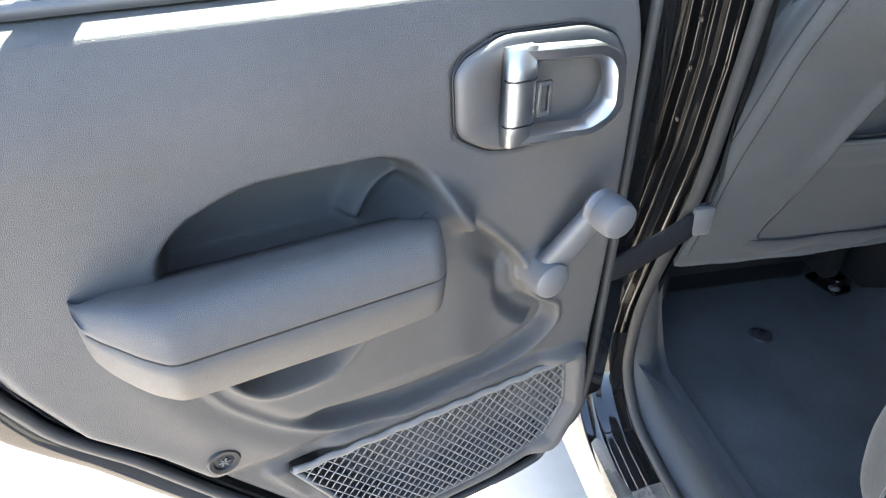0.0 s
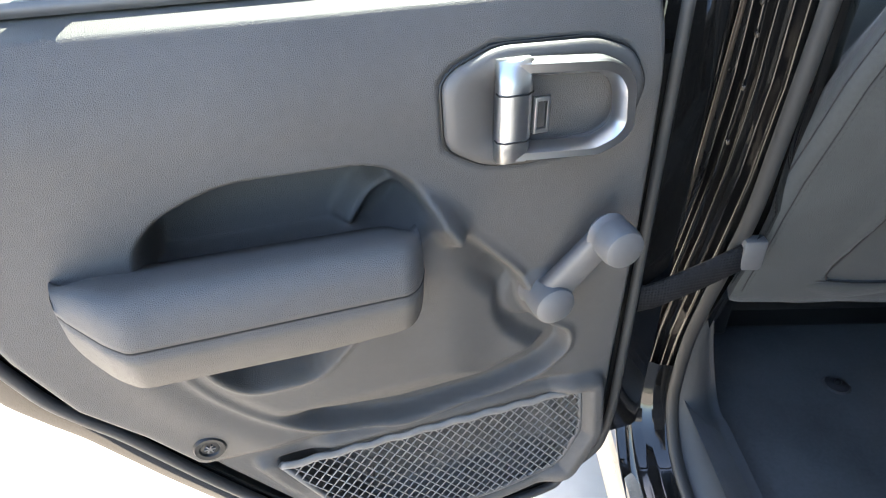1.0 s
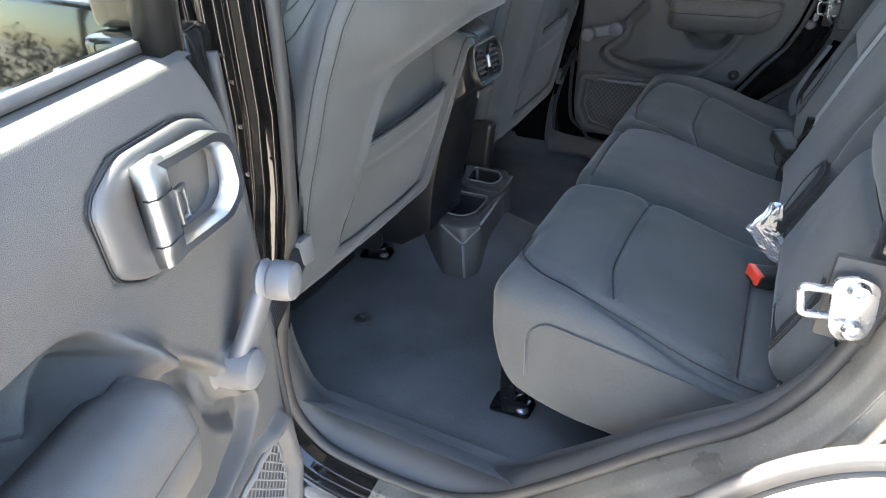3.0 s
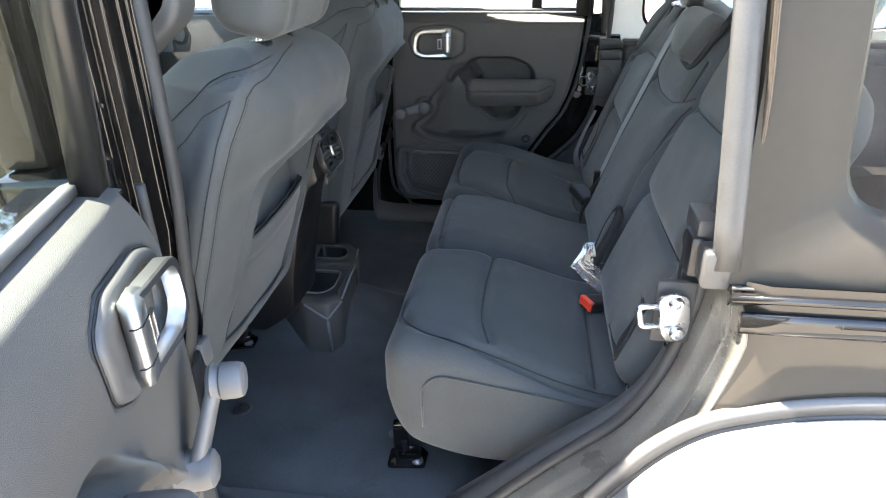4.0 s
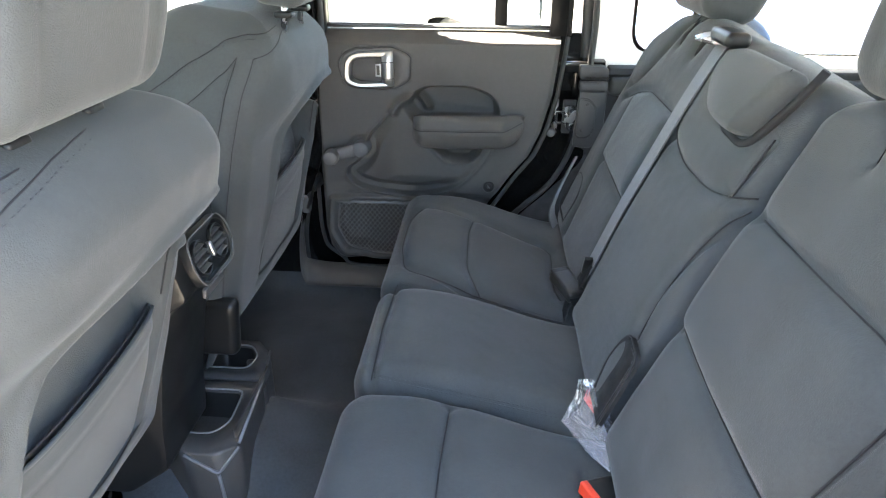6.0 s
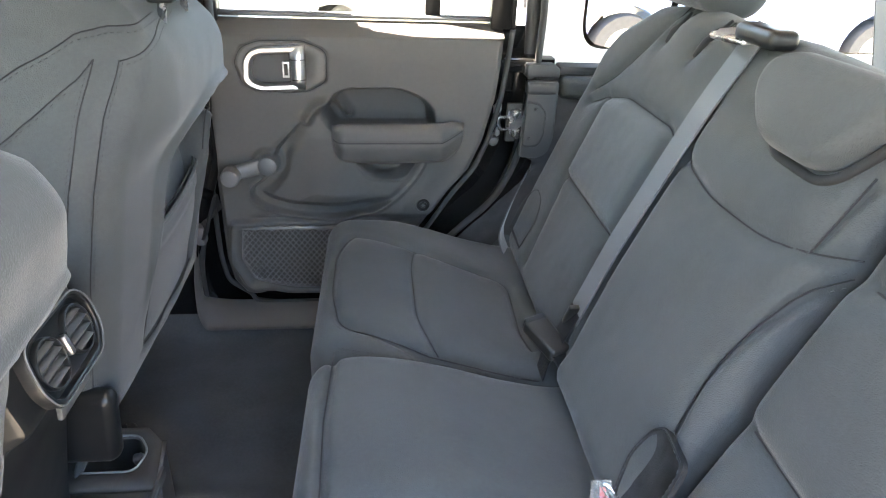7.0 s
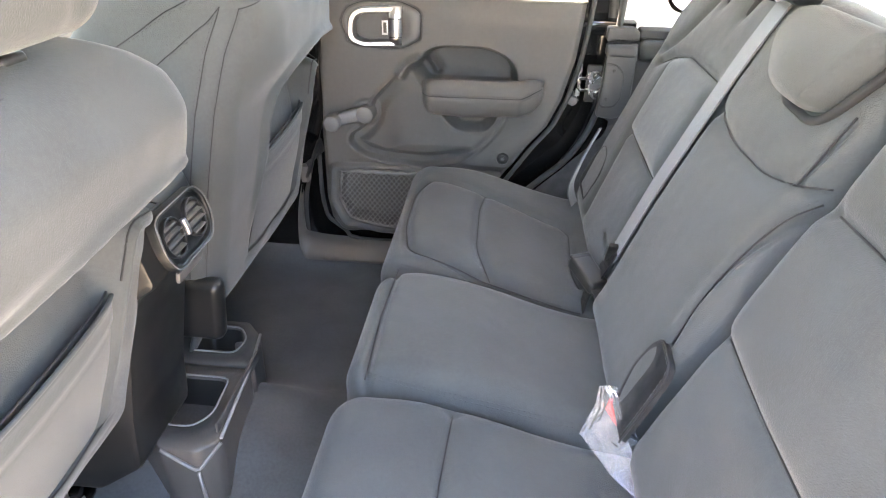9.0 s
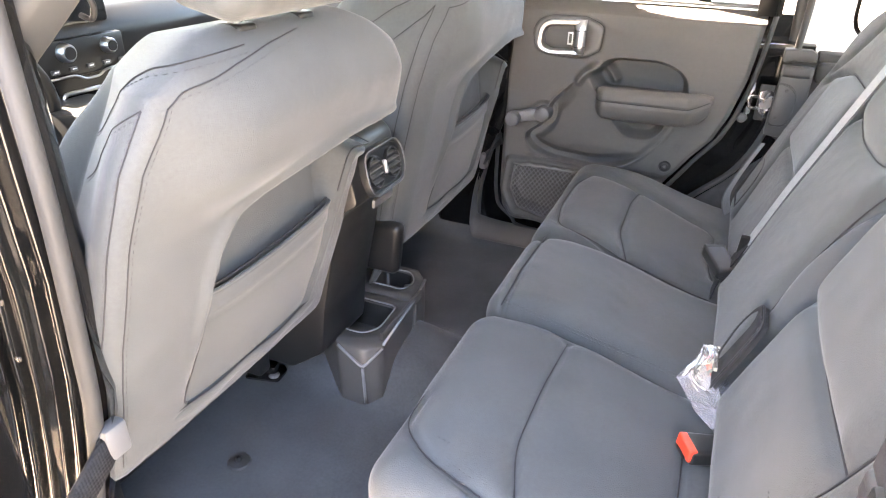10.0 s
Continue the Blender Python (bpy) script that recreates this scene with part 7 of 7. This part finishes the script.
# two crumpled layers of film between a left and a right edge, narrowing to a tail
steps_b = (0.0, 0.22, 0.45, 0.75, 1.0)
edge_l = np.array([(-0.018, -0.136, 0.856), (-0.024, -0.160, 0.848), (-0.050, -0.205, 0.832), (-0.012, -0.255, 0.818), (0.024, -0.290, 0.806)])
edge_r = np.array([(0.004, -0.142, 0.862), (0.014, -0.165, 0.858), (0.022, -0.195, 0.844), (0.030, -0.240, 0.826), (0.031, -0.289, 0.807)])
verts, faces = [], []
nu, nv = 14, 18
for layer in (1, -1):
    for j in range(nv + 1):
        for i in range(nu + 1):
            a, b = i / nu, j / nv
            l = np.array([np.interp(b, steps_b, edge_l[:, k]) for k in range(3)])
            r = np.array([np.interp(b, steps_b, edge_r[:, k]) for k in range(3)])
            p = l + (r - l) * a
            belly = math.sin(a * math.pi) * math.sin(max(0.03, b) * math.pi)
            k = Vector((a * 2.6, b * 3.4, layer * 2.0))
            p[2] += layer * 0.007 * belly + 0.010 * math.exp(-((a - 0.72) / 0.10) ** 2) * belly + 0.006 * noise.noise(k) * belly + 0.003 * abs(noise.noise(k * 2.7)) + 0.004
            p[0] += 0.004 * noise.noise(k * 1.4 + Vector((5, 1, 0)))
            verts.append(p - np.array(BAGP))
n1 = (nu + 1) * (nv + 1)
for l in range(2):
    for j in range(nv):
        for i in range(nu):
            q = (l * n1 + j * (nu + 1) + i, l * n1 + j * (nu + 1) + i + 1, l * n1 + (j + 1) * (nu + 1) + i + 1, l * n1 + (j + 1) * (nu + 1) + i)
            faces.append(q if l == 0 else q[::-1])
mesh_ob("film", verts, faces, BAG, bag, smooth=False)
for size, at, turn in (((0.016, 0.036), (-0.002, -0.176, 0.8500), 25), ((0.012, 0.020), (-0.004, -0.150, 0.8505), -15)):
    v, f = rbox(*size, 0.0012, 0.0005, 0.006)
    v[:, 2] += 0.003 * np.sin(v[:, 1] * 70)
    mesh_ob("tag", v @ np.array(Matrix.Rotation(radians(turn), 3, "Z")).T + np.array(at) - np.array(BAGP), f, RED_TAG, bag, "red paper tag")
ribbon("tail", [(0.028, -0.285, 0.808), (0.032, -0.315, 0.790), (0.036, -0.355, 0.768)], 0.008, BAG, bag, BAGP, (1, 0, 0))

# ---- front cabin glimpsed past the seats ----
dash = thing("dashboard", "dark dashboard with climate controls and a screen", "dashboard", (-1.62, 0, 0.85))
DB = np.array((-1.62, 0, 0.85))
prof = [(-1.86, 0.80), (-1.50, 0.80), (-1.47, 1.03), (-1.455, 1.18), (-1.50, 1.235), (-1.60, 1.265), (-1.86, 1.24)]
bm = plate([tuple(p) for p in round_line(prof, 0.02, 3, closed=True)], 1.40, 0.008)
part("dash_body", move(bm, Matrix.Translation(-DB) @ Matrix(((1, 0, 0, 0), (0, 0, 1, -0.70), (0, 1, 0, 0), (0, 0, 0, 1)))), PLASTIC_DARK, dash)
part("control_panel", box(0.02, 0.27, 0.085, 0.008, tuple(np.array([-1.455, -0.012, 1.135]) - DB)), PLASTIC_DARK, dash, "black climate control panel")
part("screen", box(0.02, 0.25, 0.11, 0.008, tuple(np.array([-1.470, -0.02, 1.255]) - DB)), SCREEN, dash, "dark centre screen")
for y, r in ((-0.045, 0.022), (0.070, 0.019)):
    bm = lathe([(0.0, 0.022), (r * 0.75, 0.022), (r * 0.9, 0.018), (r, 0.0)], 24)
    k = part("knob", move(bm, Matrix.Translation(np.array([-1.447, y, 1.150]) - DB) @ Matrix.Rotation(radians(90), 4, "Y")), CHROME, dash, "silver ringed rotary knob")
    part("cap", move(lathe([(0.0, 0.0245), (r * 0.62, 0.024), (r * 0.66, 0.021)], 20), Matrix.Translation(np.array([-1.447, y, 1.150]) - DB) @ Matrix.Rotation(radians(90), 4, "Y")), PLASTIC_DARK, k)
for i in range(6):
    part("button", box(0.008, 0.020, 0.010, 0.002, tuple(np.array([-1.443, -0.125 + i * 0.046, 1.112]) - DB)), TRIM_LIGHT, dash)
    part("marking", box(0.001, 0.010, 0.002, 0.0, tuple(np.array([-1.4385, -0.125 + i * 0.046, 1.113]) - DB)), LEVER_WHITE, dash)
v, f = sweep([np.array(p) - DB for p in round_line([(-1.440, -0.14, 1.098), (-1.440, -0.03, 1.098), (-1.440, -0.01, 1.086), (-1.440, 0.03, 1.086), (-1.440, 0.05, 1.098), (-1.440, 0.115, 1.098)], 0.01, 3)], circle(0.003, 8), up=(1, 0, 0))
mesh_ob("accent_strip", v, f, CHROME, dash, "bright accent strip")
fr = round_line([(-0.105, 0.985), (-0.105, 1.072), (0.0, 1.072), (0.0, 0.985)], 0.012, 3, closed=True)
v, f = sweep([np.array((-1.40, a, b)) - DB for a, b in fr], circle(0.005, 8), up=(1, 0, 0), closed=True)
mesh_ob("shifter_frame", v, f, CHROME, dash, "bright frame of the shifter panel")
part("shifter_panel", box(0.01, 0.10, 0.085, 0.003, tuple(np.array([-1.406, -0.052, 1.028]) - DB)), SCREEN, dash)
wheel_t = thing("steering_wheel", "black steering wheel in front of the dash", "steering wheel", (-1.33, -0.37, 1.06))
ringp = [(0.07 * math.sin(a) * 0.4, 0.185 * math.cos(a), 0.175 * math.sin(a)) for a in np.linspace(0, 2 * math.pi, 40, endpoint=False)]
v, f = sweep(ringp, circle(0.015, 10), up=(1, 0, 0), closed=True)
mesh_ob("rim", v, f, PLASTIC_DARK, wheel_t)
part("boss", box(0.06, 0.16, 0.12, 0.03, (-0.02, 0, -0.005)), PLASTIC_DARK, wheel_t)
for y in (-1, 1):
    part("spoke", box(0.02, 0.10, 0.03, 0.006, (-0.01, y * 0.12, 0)), TRIM_LIGHT, wheel_t)


def front_door(s):
    d = thing("front_door", "closed front car door with dark trim and its window", "car door", (-1.25, s * 0.75, 0.60))
    B = np.array((-1.25, s * 0.75, 0.60))
    part("trim_panel", box(0.98, 0.03, 0.64, 0.012, tuple(np.array([-1.27, s * 0.715, 0.925]) - B)), TRIM, d)
    part("door_shell", box(1.00, 0.06, 0.72, 0.012, tuple(np.array([-1.27, s * 0.768, 0.90]) - B)), PILLAR_PAINT, d, "glossy black outer skin")
    part("armrest", box(0.34, 0.075, 0.075, 0.022, tuple(np.array([-1.12, s * 0.67, 1.03]) - B), 4), TRIM, d)
    bez = round_line([(-1.545, 1.185), (-1.52, 1.215), (-1.36, 1.215), (-1.335, 1.185), (-1.35, 1.125), (-1.52, 1.118)], 0.012, 3, closed=True)
    R = Matrix(((1, 0, 0, -B[0]), (0, 0, -s, s * 0.700 - B[1]), (0, 1, 0, -B[2]), (0, 0, 0, 1)))
    part("bezel", move(plate([tuple(p) for p in bez], 0.006, 0.002), R), TRIM_SMOOTH, d)
    o = [(-1.500, 1.205), (-1.40, 1.205), (-1.40, 1.125), (-1.500, 1.128)]
    i = [(-1.480, 1.190), (-1.42, 1.190), (-1.42, 1.140), (-1.480, 1.142)]
    part("pull_lever", move(ring_plate([tuple(p) for p in round_line(o, 0.014, 4, closed=True)], [tuple(p) for p in round_line(i, 0.008, 4, closed=True)], 0.022, 0.003), R), CHROME, d, "satin silver door pull")
    fr = round_line([(-1.74, 1.25), (-1.50, 1.77), (-0.84, 1.77), (-0.79, 1.25)], 0.05, 5)
    path = [np.array([x, s * (0.755 - 0.08 * max(0, z - 1.25)), z]) - B for x, z in fr]
    v, f = sweep(path, [(-0.02, -0.022), (0.02, -0.022), (0.02, 0.022), (-0.02, 0.022)], up=(0, 1, 0))
    mesh_ob("window_frame", v, f, PLASTIC_DARK, d)
    gl = mesh_ob("window_glass", path, [tuple(range(len(path)))], TINT_GLASS, d, smooth=False)
    gl.visible_shadow = False
    mir = box(0.09, 0.20, 0.17, 0.03, tuple(np.array([-1.60, s * 0.98, 1.32]) - B))
    part("door_mirror", mir, PLASTIC_DARK, d, "black outside mirror housing")
    part("mirror_arm", box(0.06, 0.10, 0.05, 0.012, tuple(np.array([-1.61, s * 0.84, 1.26]) - B)), PLASTIC_DARK, d)


front_door(-1)
front_door(1)
hood = thing("bonnet", "long glossy black bonnet ahead of the windscreen", "bonnet", (-2.6, 0, 0.9))
part("bonnet_panel", box(1.45, 1.30, 0.10, 0.03, (0.0, 0, 0.25)), PAINT, hood)
part("engine_bay", box(1.45, 1.35, 0.75, 0.03, (0.0, 0, -0.18)), PAINT, hood)
ws = mesh_ob("windscreen", [(-1.76, -0.70, 1.24), (-1.76, 0.70, 1.24), (-1.52, 0.64, 1.78), (-1.52, -0.64, 1.78)], [(0, 1, 2, 3)], CLEAR_GLASS, smooth=False)
setting(ws, "clear windscreen glass", "window")
fire = part("firewall", box(0.04, 1.44, 0.80, 0.005, (-1.86, 0, 0.85)), PLASTIC_DARK)
setting(fire, "dark bulkhead ahead of the footwells", "wall")
under = part("underbody", box(3.4, 1.46, 0.06, 0.01, (-0.15, 0, 0.42)), PLASTIC_DARK)
setting(under, "black underbody pan below the floor", "floor")
for s in (-1, 1):
    rk = part("rocker", box(2.3, 0.085, 0.13, 0.02, (-1.05, s * 0.762, 0.395)), PAINT_DUSTY if s < 0 else PAINT)
    setting(rk, "dusty black rocker panel under the doors", "trim")


# ---- other parked cars and the lot ----
def parked_car(at, turn, paint, label, length=4.6, width=1.85, height=1.65):
    c = thing("parked_car", label, "car", group="parked cars", matrix=Matrix.Translation(at) @ Matrix.Rotation(radians(turn), 4, "Z"))
    L, Hh = length / 2, height
    side = [(-L, 0.45), (-L + 0.05, 0.80), (-L + 0.25, 0.98), (-L + 1.25, 1.05), (-L + 1.85, Hh - 0.05), (-L + 2.3, Hh), (L - 0.8, Hh), (L - 0.25, 1.12), (L - 0.05, 1.0), (L, 0.5), (L - 0.1, 0.32)]
    arch = lambda cx: [(cx + 0.40 * math.cos(a), 0.34 + 0.40 * math.sin(a)) for a in np.linspace(0, math.pi, 12)]
    low = arch(L - 0.95) + arch(-L + 0.95)
    pts = [tuple(p) for p in round_line(side, 0.10, 3)] + low + [(-L + 0.1, 0.32)]
    bm = plate(pts, width, 0.05)
    part("body", move(bm, Matrix(((1, 0, 0, 0), (0, 0, 1, -width / 2), (0, 1, 0, 0), (0, 0, 0, 1)))), paint, c)
    for s in (-1, 1):
        for x0, x1 in ((-L + 1.75, -L + 2.6), (-L + 2.68, L - 0.95)):
            g = plate([tuple(p) for p in round_line([(x0, 1.07), (x1, 1.07), (x1 - 0.05, Hh - 0.10), (x0 + (0.30 if x0 < -0.3 else 0.0), Hh - 0.10)], 0.05, 3, closed=True)], 0.012, 0.002)
            part("side_window", move(g, Matrix(((1, 0, 0, 0), (0, 0, -s, s * (width / 2 + 0.004)), (0, 1, 0, 0), (0, 0, 0, 1)))), DARK_GLASS, c)
        for cx in (L - 0.95, -L + 0.95):
            tw = part("wheel", move(lathe([(0.20, -0.11), (0.32, -0.12), (0.34, 0.0), (0.32, 0.12), (0.20, 0.11)], 28), Matrix.Translation((cx, s * (width / 2 - 0.10), 0.34)) @ Matrix.Rotation(radians(90), 4, "X")), TYRE, c)
            part("rim", move(lathe([(0.0, 0.09), (0.06, 0.09), (0.08, 0.06), (0.19, 0.07), (0.21, 0.11)], 28), Matrix.Translation((cx, s * (width / 2 - 0.10), 0.34)) @ Matrix.Rotation(radians(-90 * s), 4, "X")), CHROME, tw)
        part("headlamp", box(0.10, 0.34, 0.14, 0.03, (-L + 0.10, s * (width / 2 - 0.26), 0.82)), LEVER_WHITE, c)
    part("grille", box(0.06, 0.90, 0.28, 0.02, (-L + 0.03, 0, 0.78)), PLASTIC_DARK, c)
    for i in range(7):
        part("grille_bar", box(0.03, 0.055, 0.24, 0.012, (-L - 0.005, -0.39 + i * 0.13, 0.78)), CHROME, c)
    return c


parked_car((3.5, 6.6, 0), 0, BLUE_PAINT, "pale blue parked car beyond the passenger side")
parked_car((-2.4, 6.2, 0), 180, WHITE_PAINT, "white parked van beyond the passenger side", 5.4, 2.0, 2.3)
parked_car((1.9, -6.6, 0), 90, GREY_PAINT, "grey parked car facing the open door", 4.6, 1.9, 1.8)


# trees and a hedge at the front of the lot
def leaf_cloud(centres, count, leaf, rng):
    """Many small bent leaves scattered round clump centres (x, y, z, radius)."""
    verts, faces = [], []
    for _ in range(count):
        cx, cy, cz, r = rng.choice(centres)
        d = Vector((rng.gauss(0, 1), rng.gauss(0, 1), rng.gauss(0, 0.8)))
        p = Vector((cx, cy, cz)) + d.normalized() * r * (rng.random() ** 0.4)
        a = Vector((rng.gauss(0, 1), rng.gauss(0, 1), rng.gauss(0, 1))).normalized()
        b = a.orthogonal().normalized()
        size = leaf * rng.uniform(0.6, 1.4)
        k = len(verts)
        verts += [p - a * size, p + b * size * 0.45, p + a * size + a.cross(b) * size * 0.3, p - b * size * 0.45]
        faces.append((k, k + 1, k + 2, k + 3))
    return verts, faces


def tree(at, height, seed):
    rng = random.Random(seed)
    t = thing("tree", "leafy dark green tree at the edge of the lot", "tree", at, group="trees")
    lean = rng.uniform(-0.25, 0.25)
    path = [(lean * k * k, 0.1 * math.sin(k * 4), height * 0.55 * k) for k in np.linspace(0, 1, 9)]
    v, f = sweep(path, circle(0.16, 9), up=(0, 1, 0), scale=[1.0 - 0.55 * k for k in np.linspace(0, 1, 9)])
    trunk = mesh_ob("trunk", v, f, BARK, t)
    centres = []
    for i in range(7):
        a, k = i * 0.9 + rng.random(), rng.uniform(0.5, 1.0)
        start = np.array([lean * k * k, 0, height * 0.55 * k])
        end = start + np.array([math.cos(a), math.sin(a), 0.8]) * height * rng.uniform(0.16, 0.28)
        mid = (start + end) / 2 + np.array([0, 0, 0.08 * height])
        v, f = sweep([start, mid, end], circle(0.06, 7), up=(0, 1, 0.2), scale=[1.0, 0.7, 0.35])
        mesh_ob("limb", v, f, BARK, trunk)
        centres += [(*end, height * rng.uniform(0.10, 0.16)), (*mid, height * rng.uniform(0.07, 0.12)), (*(end + np.array([0, 0, 0.1 * height])), height * 0.11)]
    v, f = leaf_cloud(centres, 3200, 0.085, rng)
    mesh_ob("crown", v, f, LEAF, t, smooth=False)


for at, h, seed in (((-8.2, -5.2, 0), 5.4, 1), ((-9.4, -1.6, 0), 6.0, 2), ((-7.0, -9.0, 0), 5.0, 3), ((-9.0, 2.4, 0), 5.2, 4)):
    tree(at, h, seed)
rng = random.Random(8)
v, f = leaf_cloud([(-7.0 + rng.uniform(-0.5, 0.5) - 0.06 * y, y, rng.uniform(0.2, 1.1), 0.42) for y in np.linspace(-11, 4, 110)], 9000, 0.07, rng)
hedge = mesh_ob("hedge", v, f, LEAF, smooth=False)
tagged(hedge, "clipped dark green hedge along the lot", "hedge", kind="stuff")

shop = thing("building", "low beige stucco building at the edge of the lot", "building", (0, 26, 0))
part("wall", box(60, 6, 5.0, 0.05, (0, 3, 2.5)), STUCCO, shop)
part("parapet", box(60.4, 0.5, 0.5, 0.05, (0, 0, 5.1)), STUCCO, shop)
for i in range(9):
    part("window", box(2.4, 0.08, 1.8, 0.02, (-24 + i * 6, -0.02, 2.0)), DARK_GLASS, shop)
